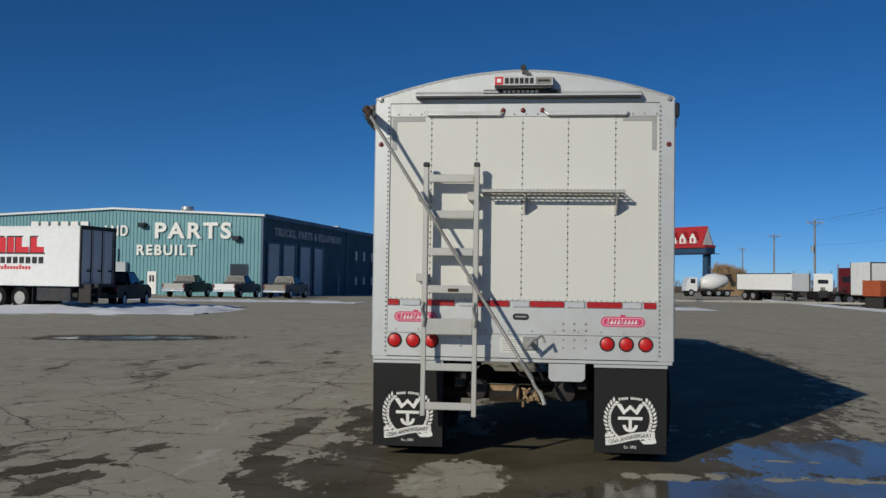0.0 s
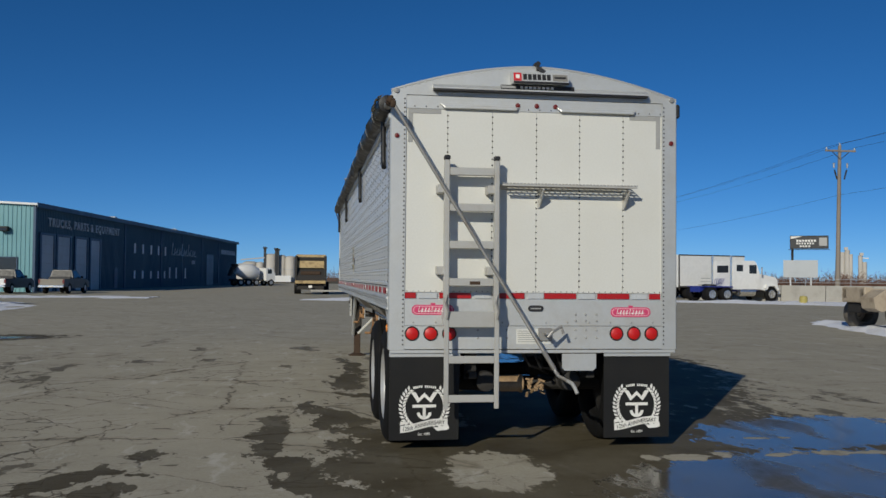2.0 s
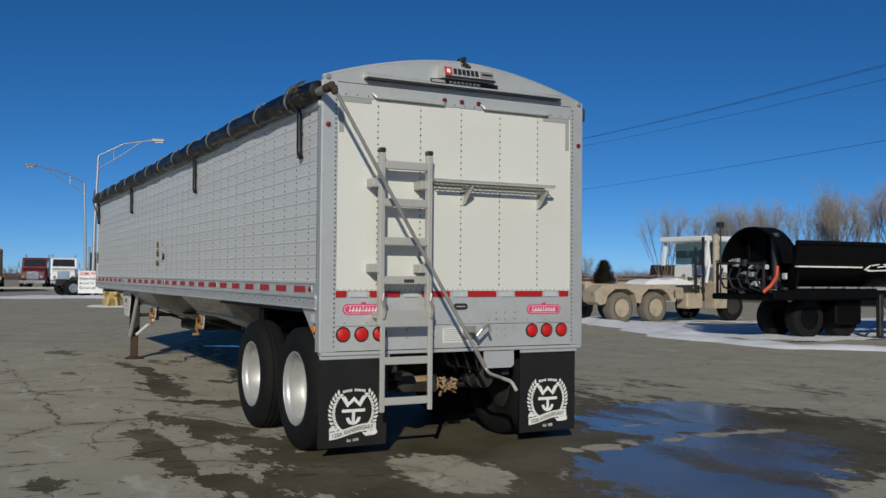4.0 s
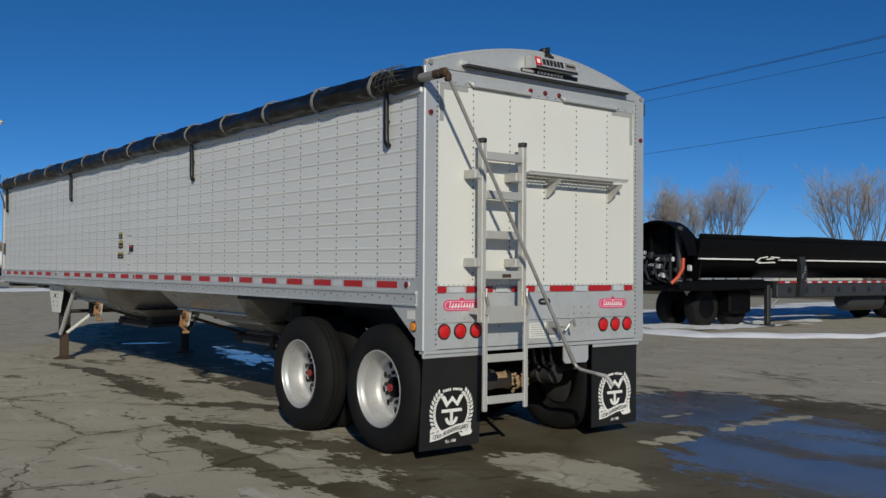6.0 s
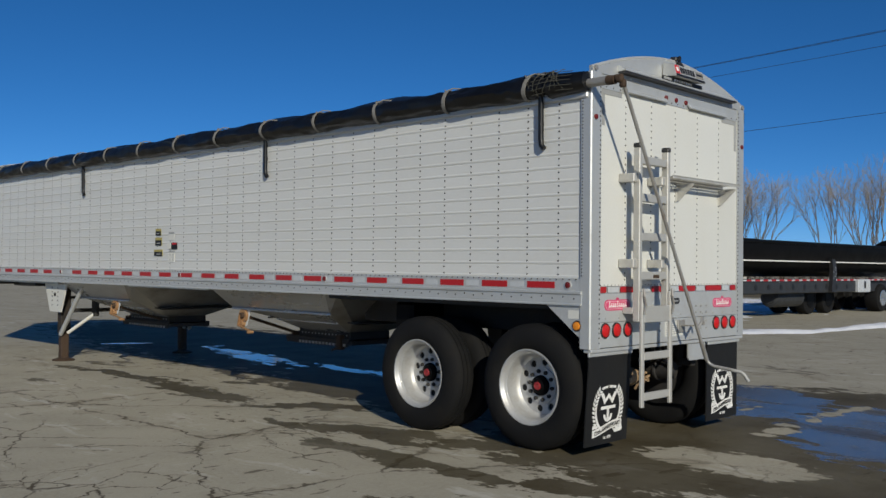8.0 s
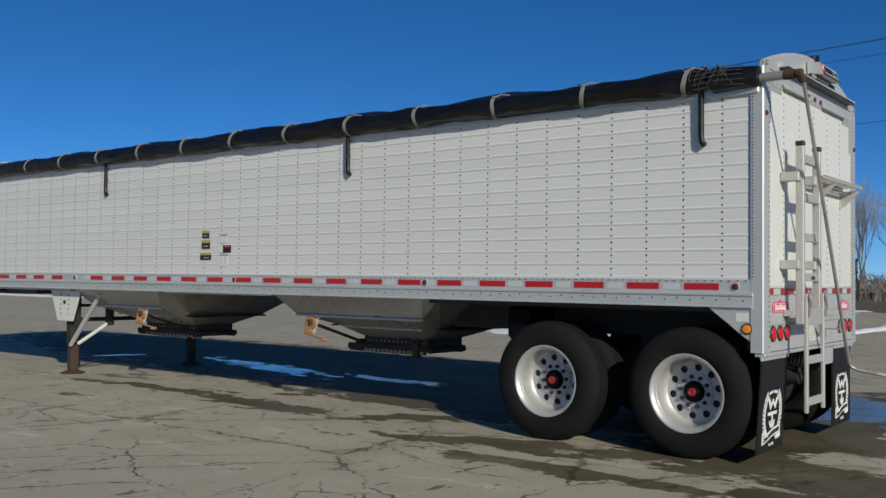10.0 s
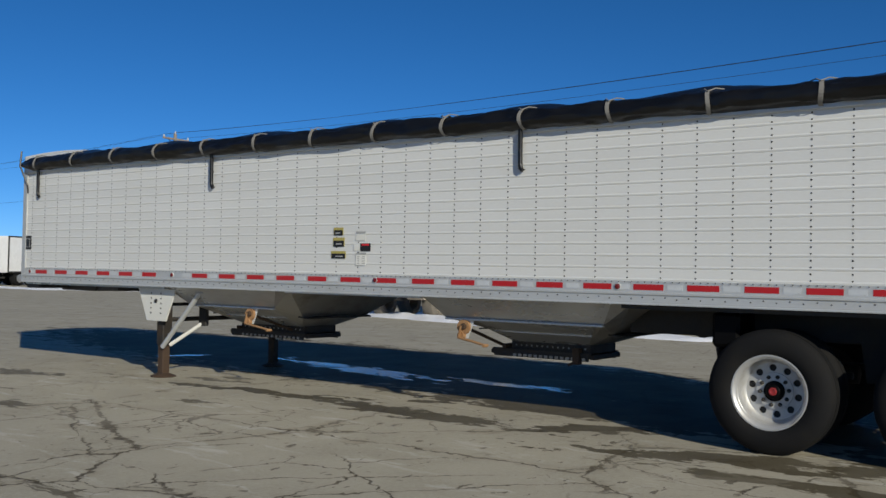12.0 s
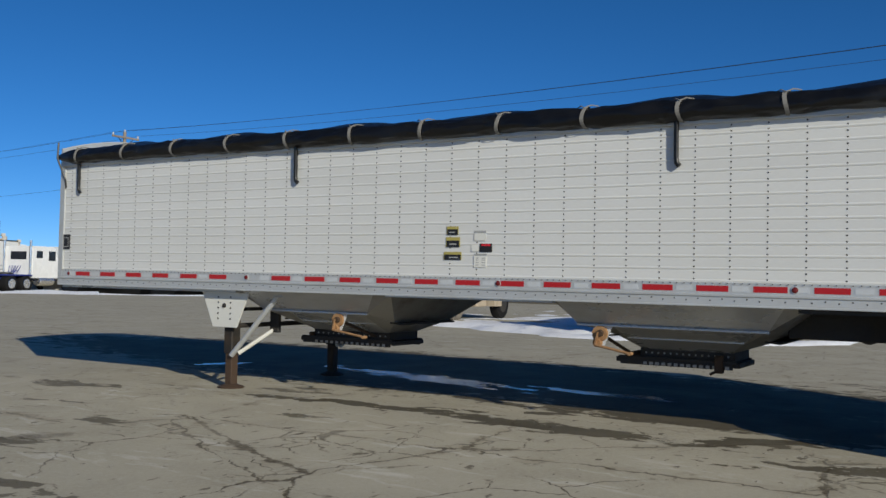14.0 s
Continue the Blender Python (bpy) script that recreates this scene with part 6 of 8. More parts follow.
def box_truck(at, turn):
    t = thing("box_truck", at, "white box truck with red and black side lettering, backed onto snow", "truck", turn=turn)
    b = box_body(t, 11.0, 2.5, 1.1, 3.8, 0, M_TRUCK_WHITE, trim=M_TRUCK_WHITE)
    frame_ = part("door_frame", Shape().box(0.0, 0.06, 0.0, 2.5, 1.05, 1.2, 0.01).box(0.0, 0.06, 0.0, 0.1, 1.2, 3.8, 0.01).box(0.0, 0.06, 2.4, 2.5, 1.2, 3.8, 0.01).box(0.0, 0.08, 0.0, 2.5, 3.66, 3.84, 0.01), M_FRAME, b)
    for k in range(3):
        d = part("rear_door", Shape().box(0.0, 0.05, 0.13 + k * 0.76, 0.83 + k * 0.76, 1.22, 3.64, 0.02), M_DOOR_GREY, b)
        part("lock_rod", Shape().tube([(0.07, 0.72 + k * 0.76, 1.2), (0.07, 0.72 + k * 0.76, 3.64)], 0.025, 6), M_FRAME, d)
        part("door_handle", Shape().box(0.05, 0.1, 0.45 + k * 0.76, 0.72 + k * 0.76, 1.75, 1.83, 0.01), M_FRAME, d)
    # red block letters and black bars, cut off by nothing but distance
    for k, w in enumerate((0.42, 0.30, 0.62, 0.62)):
        w *= 1.2
        x = -4.6 + 1.2 * sum((0.42, 0.30, 0.62, 0.62)[:k]) + 0.1 * k
        o = Shape()
        if k < 2:
            o.box(x, x + w, -0.012, -0.004, 2.6, 3.3)
        else:
            o.box(x, x + 0.34, -0.012, -0.004, 2.6, 3.3).box(x + 0.34, x + w, -0.012, -0.004, 2.6, 2.86)
        part("red_letter_block", o, M_RED, b)
        e = Shape().box(x - 0.05, x + w + 0.05, -0.008, -0.002, 2.53, 2.6).box(x - 0.06, x, -0.008, -0.002, 2.6, 3.37).box(x, x + 0.4, -0.008, -0.002, 3.3, 3.37)
        part("letter_outline", e, M_DARKPRINT, b)
    for k in range(8):
        x = -4.75 + k * 0.36
        part("black_letter_bar", Shape().box(x, x + 0.27, -0.012, -0.004, 2.1, 2.4, 0.002), M_DARKPRINT, b)
    for k in range(14):
        x = -5.0 + k * 0.17
        part("red_letter_bar", Shape().box(x, x + 0.12, -0.012, -0.004, 1.83, 1.97 + 0.07 * (k % 5 == 0)), M_RED, b)
    part("chassis", Shape().box(-10.8, -0.1, 0.75, 0.95, 0.75, 1.05, 0.01).box(-10.8, -0.1, 1.55, 1.75, 0.75, 1.05, 0.01).box(-0.5, -0.2, 0.2, 2.3, 0.6, 0.78, 0.02), M_FRAME, t)
    for x in (-3.3, -4.6, -9.0):
        for y, s in ((0.05, -1), (2.45, 1)):
            road_wheel(t, x, y, 0.52, 0.55, s, M_PATCH)
    step = part("rear_step", Shape().box(-0.15, 0.5, 0.2, 0.26, 0.35, 1.2, 0.01).box(-0.15, 0.5, 0.7, 0.76, 0.35, 1.2, 0.01), M_FRAME, t)
    for z in (0.4, 0.7, 1.0):
        part("step_tread", Shape().box(-0.1, 0.45, 0.26, 0.7, z, z + 0.05), M_FRAME, step)
    part("underbox", Shape().box(-2.4, -0.5, 0.1, 0.7, 0.4, 1.0, 0.03), M_BLACK, t)
    part("mud_guard", Shape().box(-2.55, -2.5, 0.0, 0.7, 0.2, 1.0, 0.01), M_FLAP, t)
    return t


box_truck((-20.4, 40.0, 0), -12)


def semi_van(at, turn, length, label, z0=1.15, z1=3.9, dark_trim=True):
    t = thing("van_trailer", at, label, "trailer", "parked van trailers", turn=turn)
    b = box_body(t, length, 2.55, z0, z1, 0, M_TRUCK_WHITE, trim=M_FRAME)
    part("corner_post", Shape().box(-0.07, 0.02, -0.02, 0.06, z0, z1, 0.01), M_FRAME, b)
    part("corner_post", Shape().box(-0.07, 0.02, 2.49, 2.57, z0, z1, 0.01), M_FRAME, b)
    part("corner_post", Shape().box(-length - 0.02, -length + 0.07, -0.02, 0.06, z0, z1, 0.01), M_FRAME, b)
    for y in (0.08, 1.29):
        part("rear_door", Shape().box(0.0, 0.03, y, y + 1.18, z0 + 0.08, z1 - 0.1, 0.01), M_TRUCK_WHITE, b)
    part("slider_rail", Shape().box(-length + 0.5, -0.3, 0.8, 0.95, 0.85, 1.15).box(-length + 0.5, -0.3, 1.6, 1.75, 0.85, 1.15), M_FRAME, t)
    for x in (-1.2, -2.5):
        for y, s in ((0.08, -1), (2.47, 1)):
            road_wheel(t, x, y, 0.51, 0.5, s, M_STEEL)
    for y in (0.5, 2.0):
        part("landing_leg", Shape().box(-length + 1.4, -length + 1.55, y, y + 0.12, 0.0, 1.15, 0.01), M_FRAME, t)
    part("underrun_bar", Shape().box(-0.1, 0.0, 0.3, 2.2, 0.5, 0.6, 0.01), M_FRAME, t)
    return t


def tractor(at, turn, paint, deck, label, tall=False, sleeper=True):
    """A bonneted road tractor, nose to +x, 7 m long."""
    t = thing("truck_tractor", at, label, "truck", "parked truck tractors", turn=turn)
    part("frame", Shape().box(-3.4, 3.0, -0.45, -0.3, 0.7, 0.98, 0.01).box(-3.4, 3.0, 0.3, 0.45, 0.7, 0.98, 0.01).box(-3.45, -3.3, -0.5, 0.5, 0.65, 1.0, 0.01), deck, t)
    part("deck", Shape().box(-3.2, -1.1, -1.15, 1.15, 0.98, 1.06, 0.02), deck, t)
    part("fifth_wheel", Shape().lathe([(1.06, 0.5), (1.16, 0.5), (1.2, 0.3)], 18, "z", (-2.2, 0, 0)), M_BLACK, t)
    top = 3.25 if tall else 2.85
    x0 = -1.05 if sleeper else -0.35
    cab = part("cab", Shape().prism([(x0, 0.85), (x0, top - 0.1), (x0 + 0.1, top), (0.75, top), (0.95, top - 0.12), (1.25, 2.02), (1.3, 0.85)], 2.2, "xz", -1.1), paint, t)
    hood = part("bonnet", Shape().prism([(1.27, 0.9), (1.27, 1.95), (2.7, 1.72), (2.95, 1.55), (3.0, 0.95), (2.75, 0.8), (2.65, 1.05), (2.35, 1.2), (2.0, 1.05), (1.85, 0.75)], 1.9, "xz", -0.95), paint, t)
    part("grille", Shape().box(2.96, 3.04, -0.5, 0.5, 0.85, 1.6, 0.02), M_CHROME, hood)
    for s in (-1, 1):
        part("door_window", Shape().box(0.35, 0.98, s * 1.105 - 0.012, s * 1.105 + 0.012, 1.95, top - 0.3, 0.01), M_GLASS, cab)
        if sleeper:
            part("sleeper_window", Shape().box(-0.75, -0.2, s * 1.105 - 0.012, s * 1.105 + 0.012, 2.1, top - 0.3, 0.01), M_GLASS, cab)
        part("exhaust_stack", Shape().tube([(0.0 if not sleeper else -1.15, s * 1.0, 1.0), (0.0 if not sleeper else -1.15, s * 1.0, top + 0.35)], 0.075, 10), M_CHROME, t)
        part("fuel_tank", Shape().lathe([(-0.3, 0.28), (-0.28, 0.31), (0.98, 0.31), (1.0, 0.28)], 18, "x", (-0.1, s * 0.85, 0.68)), M_CHROME, t)
        part("mirror", Shape().box(1.2, 1.28, s * 1.35 - 0.06, s * 1.35 + 0.06, 1.9, 2.4, 0.02), M_CHROME, t)
        part("fender", Shape().prism([(1.75, 0.95), (1.95, 1.2), (2.7, 1.2), (3.0, 0.85), (2.85, 0.75), (2.6, 1.08), (2.1, 1.08), (1.9, 0.8)], 0.3, "xz", s * 0.95 - 0.15), paint, hood)
        road_wheel(t, 2.33, s * 1.12, 0.52, 0.3, s, M_CHROME)
        for x in (-1.6, -2.85):
            road_wheel(t, x, s * 1.2, 0.51, 0.6, s, M_CHROME)
        part("headlight", Shape().lathe([(2.9, 0.14), (3.02, 0.14), (3.05, 0.08)], 14, "x", (0, s * 0.75, 1.1)), M_CHROME, hood)
    part("windscreen", Shape().add([(1.255, -0.95, 2.05), (1.255, 0.95, 2.05), (0.985, 0.9, top - 0.15), (0.985, -0.9, top - 0.15), (1.24, -0.95, 2.05), (1.24, 0.95, 2.05), (0.965, 0.9, top - 0.15), (0.965, -0.9, top - 0.15)], [(0, 1, 2, 3), (0, 4, 5, 1), (2, 6, 7, 3)]), M_GLASS, cab)
    part("rear_window", Shape().box(x0 - 0.012, x0 + 0.01, -0.6, 0.6, 2.0, 2.5, 0.01), M_GLASS, cab)
    lines = Shape()
    for k in range(3):
        lines.tube([(x0, 0.2 - 0.2 * k, 1.6), (x0 - 0.25, 0.25 - 0.2 * k, 1.2), (x0 - 0.4, 0.3 - 0.2 * k, 1.6), (x0 - 0.5, 0.3 - 0.2 * k, 1.1)], 0.025, 6)
    part("air_lines", lines, deck, t)
    part("front_bumper", Shape().box(2.95, 3.15, -1.1, 1.1, 0.5, 0.8, 0.03), M_CHROME, t)
    return t


tractor((27.9, 62.4, 0), 14, M_TRUCK_WHITE, M_TRUCK_BLUE, "white bonneted truck tractor with sleeper and blue deck")
semi_van((25.6, 71.1, 0), 197, 6.6, "white van trailer with dark trim parked in a row", 0.9, 3.43)
semi_van((25.2, 78.2, 0), 197, 5.2, "short white van trailer with dark trim in the row", 0.95, 3.55)
bin_ = thing("scrap_bin", (24.7, 73.8, 0), "rusty orange steel bin on skids beside the trailers", "bin", turn=-60)
part("bin_body", Shape().box(0, 1.6, 0, 1.8, 0.9, 2.1, 0.04), M_ORANGE, bin_)
for y in (0.2, 1.4):
    part("skid", Shape().box(0, 1.6, y, y + 0.2, 0.0, 0.9, 0.02), M_FRAME, bin_)
for x in (0.0, 0.75, 1.5):
    part("bin_rib", Shape().box(x, x + 0.1, -0.06, 0.0, 0.9, 2.12, 0.01), M_ORANGE, bin_)
tractor((35.3, 120.0, 0), 76, M_TRUCK_WHITE, M_FRAME, "white cab-only truck tractor with its deck bare", tall=True, sleeper=False)
tractor((27.6, 84.0, 0), 20, M_MAROON, M_FRAME, "maroon truck tractor with tall sleeper", tall=True)
tractor((33.4, 122.5, 0), 78, M_GLOSS_BLACK, M_FRAME, "black truck tractor in the parked row", tall=True)
tractor((39.8, 150.0, 0), 256, M_TRUCK_WHITE, M_FRAME, "white truck tractor behind the parked row", sleeper=False)
semi_van((24.9, 110.8, 0), 120.5, 8.3, "low white van trailer far down the row", 1.1, 3.0)


def mixer(at, turn, label):
    t = thing("cement_mixer", at, label, "truck", turn=turn)
    part("chassis", Shape().box(-3.6, 3.6, -0.5, 0.5, 0.75, 1.05, 0.02), M_FRAME, t)
    drum = moved(part("drum", Shape().lathe([(-2.2, 0.45), (-1.9, 0.75), (-0.4, 1.22), (0.7, 1.22), (1.7, 0.8), (1.9, 0.35)], 28, "x"), M_TRUCK_WHITE, t, "white mixing drum", True), pose(-0.6, 0, 2.15, 0, 8, 0))
    part("cab", Shape().prism([(2.0, 0.8), (2.0, 2.75), (3.1, 2.75), (3.6, 1.9), (3.65, 0.8)], 2.2, "xz", -1.1), M_TRUCK_WHITE, t)
    part("chute", Shape().prism([(-2.6, 2.8), (-3.4, 2.9), (-3.9, 1.6), (-3.6, 1.5), (-3.2, 2.5)], 0.8, "xz", -0.4), M_FRAME, t)
    part("hopper", Shape().lathe([(2.7, 0.3), (3.3, 0.6)], 14, "z", (-2.9, 0, 0)), M_FRAME, t)
    for s in (-1, 1):
        part("side_window", Shape().box(2.3, 3.0, s * 1.105 - 0.012, s * 1.105 + 0.012, 1.9, 2.55), M_GLASS, t)
        for x in (-2.4, -1.1, 0.3, 2.9):
            road_wheel(t, x, s * 1.15, 0.52, 0.4, s, M_STEEL)
    return t


mixer((25.0, 140.0, 0), 188, "white cement mixer truck at the end of the parked row")
mixer((-10.6, 146.0, 0), 35, "white mixer truck beyond the blue building's end")

# rubbish truck seen from behind
gt = thing("rubbish_truck", (-1.75, 78.0, 0), "rear-loading rubbish truck with rusty yellow tailgate", "truck", turn=-2)
part("tail_hopper", Shape().prism([(0.0, 1.0), (0.0, 1.5), (0.5, 2.2), (0.3, 3.0), (0.6, 3.3), (2.2, 3.35), (2.2, 0.85)], 2.4, "yz", -1.2), M_FRAME, gt)
part("tailgate_panel", Shape().add([(-1.2, 0.28, 2.2), (1.2, 0.28, 2.2), (1.2, 0.42, 3.3), (-1.2, 0.42, 3.3), (-1.2, 0.5, 2.2), (1.2, 0.5, 2.2), (1.2, 0.6, 3.3), (-1.2, 0.6, 3.3)], [(0, 1, 2, 3), (0, 4, 5, 1), (1, 5, 6, 2), (2, 6, 7, 3), (3, 7, 4, 0)]), M_CONTAINER, gt, "rusty yellow tailgate")
part("loading_sill", Shape().box(-1.25, 1.25, -0.3, 0.1, 0.9, 1.15, 0.03), M_CONTAINER, gt)
for s in (-1, 1):
    part("side_post", Shape().box(s * 1.2 - 0.1, s * 1.2 + 0.1, -0.05, 0.5, 0.7, 3.2, 0.03), M_FRAME, gt)
part("body", Shape().box(-1.22, 1.22, 2.2, 7.5, 1.0, 3.3, 0.05), M_TRUCK_WHITE, gt)
part("winch", Shape().lathe([(-0.8, 0.18), (0.8, 0.18)], 14, "x", (0, 0.2, 1.75)), M_RUST, gt)
part("bumper_lamp", Shape().box(-0.15, 0.15, -0.32, -0.28, 0.55, 0.75), M_PRINT, gt)
for s in (-1, 1):
    for y in (3.0, 4.3):
        w = Shape().lathe([(0.0, 0.3), (0.0, 0.52), (0.5, 0.52), (0.5, 0.3)], 20, "x", (s * 1.2 - 0.25, y, 0.52))
        part("wheel", w, M_RUBBER, gt)
part("lower_box", Shape().box(-1.1, 1.1, 0.1, 2.2, 0.4, 0.95, 0.03), M_FRAME, gt)
tractor((3.2, 96.0, 0), -100, M_MAROON, M_FRAME, "red truck tractor parked beyond the rubbish truck")
tractor((5.4, 94.0, 0), -96, M_TRUCK_WHITE, M_FRAME, "white truck tractor parked beyond the rubbish truck")

# beige front-discharge chassis with a white cab
ct = thing("truck_chassis", (13.9, 25.4, 0), "dusty beige truck chassis with a bare white cab, standing in snow", "truck", turn=3)
part("frame", Shape().box(0.0, 6.6, -0.5, -0.3, 0.95, 1.25, 0.02).box(0.0, 6.6, 0.3, 0.5, 0.95, 1.25, 0.02).box(0.0, 0.3, -0.55, 0.55, 0.85, 1.3, 0.03), M_BEIGE, ct)
part("rear_fender", Shape().prism([(-0.1, 0.7), (-0.15, 1.0), (0.2, 1.22), (3.3, 1.25), (3.3, 0.7), (3.1, 0.7), (2.95, 0.95), (2.65, 1.1), (2.1, 1.1), (1.85, 0.9), (1.75, 0.65), (1.6, 0.65), (1.5, 0.95), (1.2, 1.1), (0.7, 1.1), (0.4, 0.9), (0.3, 0.65), (0.1, 0.6)], 0.6, "xz", -1.15), M_BEIGE, ct, "dusty beige fender")
part("tail_light", Shape().box(-0.02, 0.04, -1.0, -0.88, 0.95, 1.05), M_LAMP_DKRED, ct)
part("tail_panel", Shape().box(0.1, 0.4, -0.42, 0.42, 0.55, 0.95, 0.03), M_FRAME, ct)
part("snow_cap", Shape().prism([(2.0, 1.22), (2.2, 1.36), (2.6, 1.42), (3.0, 1.38), (3.5, 1.46), (4.1, 1.36), (4.6, 1.24)], 0.9, "xz", -1.0), M_SNOW, ct, "snow on the frame")
for x in (0.95, 2.39):
    for y, s in ((-1.2, -1), (1.2, 1)):
        road_wheel(ct, x, y, 0.5, 0.45, s, M_BEIGE, "beige steel wheel", tyre=M_DUSTY)
for y, s in ((-1.15, -1), (1.15, 1)):
    road_wheel(ct, 7.0, y, 0.52, 0.35, s, M_FRAME)
cab = part("cab", Shape().box(6.4, 7.6, -1.1, 1.1, 0.95, 1.92, 0.06), M_TRUCK_WHITE, ct, "white cab with its frame open")
part("cab_shell", Shape().box(5.75, 6.4, -0.2, 1.05, 0.95, 1.5, 0.05), M_BEIGE, cab)
part("door_seam", Shape().box(6.5, 7.48, -1.106, -1.1, 1.02, 1.04).box(6.5, 6.515, -1.106, -1.1, 1.04, 1.9), M_FRAME, cab)
part("cab_floor_rail", Shape().tube([(5.8, -1.05, 1.3), (5.95, -1.05, 2.0), (5.85, -1.05, 2.75)], 0.05, 8).tube([(5.95, -1.05, 1.9), (6.4, -1.05, 1.75)], 0.04, 8), M_TRUCK_WHITE, cab)
for x0, x1 in ((5.75, 5.95), (7.45, 7.6)):
    for y in (-1.05, 0.95):
        part("cab_pillar", Shape().bar((x0 + 0.05, y + 0.05, 1.9), (x1 - 0.02 - 0.15 * (x0 > 7), y + 0.05, 2.78), 0.1, 0.1), M_TRUCK_WHITE, cab)
part("cab_roof", Shape().box(5.7, 7.5, -1.1, -0.98, 2.72, 2.9, 0.04).box(5.7, 5.85, -0.98, 1.1, 2.72, 2.9, 0.04).box(6.35, 7.5, -0.98, 1.1, 2.74, 2.86, 0.04), M_TRUCK_WHITE, cab)
part("side_window", Shape().box(6.52, 7.42, -1.06, -1.03, 1.85, 2.7, 0.01), M_CAB_GLASS, cab)
part("rear_screen", Shape().box(6.42, 6.46, -1.0, 1.0, 1.95, 2.7), M_CAB_GLASS, cab)
part("exhaust_stack", Shape().tube([(6.1, -1.2, 0.9), (6.1, -1.2, 2.75), (6.05, -1.2, 2.95)], 0.11, 12), M_BEIGE, ct, "tan exhaust stack")
part("ladder", Shape().box(5.55, 5.62, -1.15, -1.08, 0.7, 2.85).box(5.2, 5.27, -1.15, -1.08, 0.7, 2.5).box(5.25, 5.6, -1.14, -1.09, 1.1, 1.16).box(5.25, 5.6, -1.14, -1.09, 1.5, 1.56).box(5.25, 5.6, -1.14, -1.09, 1.9, 1.96), M_BLACK, ct, "black access ladder")
part("tank", Shape().box(4.1, 4.7, -1.15, -0.55, 0.75, 1.15, 0.06), M_BEIGE, ct)
part("step", Shape().box(4.75, 5.5, -1.2, -0.7, 0.45, 0.95, 0.04), M_BEIGE, ct)
part("cab_step", Shape().prism([(5.9, 0.45), (6.5, 0.45), (6.6, 1.6), (5.9, 1.3)], 0.4, "xz", -1.3), M_BEIGE, ct)
part("mirror", Shape().box(7.5, 7.6, -1.4, -1.2, 2.0, 2.5, 0.02), M_BLACK, cab)
part("logo_disc", Shape().lathe([(0.0, 0.12), (-0.01, 0.12)], 16, "y", (7.3, -1.11, 1.7)), M_DARKPRINT, cab)
part("fender_front", Shape().prism([(6.3, 1.0), (6.5, 1.2), (7.5, 1.2), (7.75, 0.9), (7.5, 0.9), (7.3, 1.08), (6.7, 1.08), (6.5, 0.9)], 0.4, "xz", -1.2), M_BEIGE, ct)

for o in ct.children:
    if o.name.split(".")[0] in ("cab", "exhaust_stack", "ladder", "tank", "step", "cab_step", "fender_front") or (o.name.split(".")[0] == "wheel" and o.location.x > 6):
        o.location.x -= 1.0

# black side-dump trailer
sd = thing("side_dump_trailer", (11.3, 16.3, 0), "glossy black side-dump trailer on a grey frame, parked on snow", "trailer", turn=-2.5)
def tub(n=18):
    """A deep rounded trough, wide at the lip."""
    out = []
    for i in range(n + 1):
        c, q = math.cos(math.pi * i / n), math.sin(math.pi * i / n)
        out.append((1.15 - 1.15 * math.copysign(abs(c) ** 0.7, c), 2.34 - 1.08 * q ** 0.9))
    return out
outer = tub()
k = len(outer)
v = []
for x in (2.3, 20.4):
    v += [(x, y, z) for y, z in outer] + [(x, 1.15 + (y - 1.15) * 0.95, 2.34 + (z - 2.34) * 0.95) for y, z in outer]
f = []
for i in range(k - 1):
    f += [(i, i + 1, 2 * k + i + 1, 2 * k + i), (k + i, 3 * k + i, 3 * k + i + 1, k + i + 1)]
f += [(0, 2 * k, 3 * k, k), (k - 1, 2 * k - 1, 4 * k - 1, 3 * k - 1)]
tubo = part("tub", Shape().add(v, f), M_GLOSS_BLACK, sd, "glossy black rounded tub", True)
for y in (-0.06, 2.25):
    part("top_rail", Shape().box(2.3, 20.4, y, y + 0.11, 2.28, 2.37, 0.02), M_GLOSS_BLACK, tubo)
for x0, x1 in ((2.42, 2.5), (20.4, 20.48)):
    arc = [(1.15 + 1.04 * math.cos(math.pi * i / 20), 1.66 + 1.06 * math.sin(math.pi * i / 20)) for i in range(21)]
    pr = [(2.12, 1.24)] + arc + [(0.18, 1.24)]
    bh = part("end_bulkhead", Shape().prism(pr, x1 - x0, "yz", x0), M_GLOSS_BLACK, tubo, "arched black end bulkhead")
    rib = Shape()
    for y0 in (0.55, 1.05, 1.6):
        rib.box(x0 - 0.07, x0, y0, y0 + 0.12, 1.24, 1.66 + 1.0 * math.sqrt(max(0.0, 1 - ((y0 - 1.09) / 1.04) ** 2)), 0.01)
    part("bulkhead_rib", rib, M_GLOSS_BLACK, bh)
    # hood over the tilt gear: an open arched sheet
    xa, xb = (x0 - 0.46, x0) if x0 < 5 else (x1, x1 + 0.46)
    hv, hf = [], []
    hood_arc = arc[1:-1]
    for x in (xa, xb):
        for sc in (1.0, 0.965):
            hv += [(x, 1.15 + (y - 1.15) * sc * (1.03 if x == xa else 1.0), 1.66 + (z - 1.66) * sc) for y, z in hood_arc]
    q = len(hood_arc)
    for i in range(q - 1):
        hf += [(i, i + 1, 2 * q + i + 1, 2 * q + i), (q + i, 3 * q + i, 3 * q + i + 1, q + i + 1), (i, q + i, q + i + 1, i + 1), (2 * q + i, 2 * q + i + 1, 3 * q + i + 1, 3 * q + i)]
    part("hood", Shape().add(hv, hf), M_GLOSS_BLACK, bh, "arched black hood sheet", True)
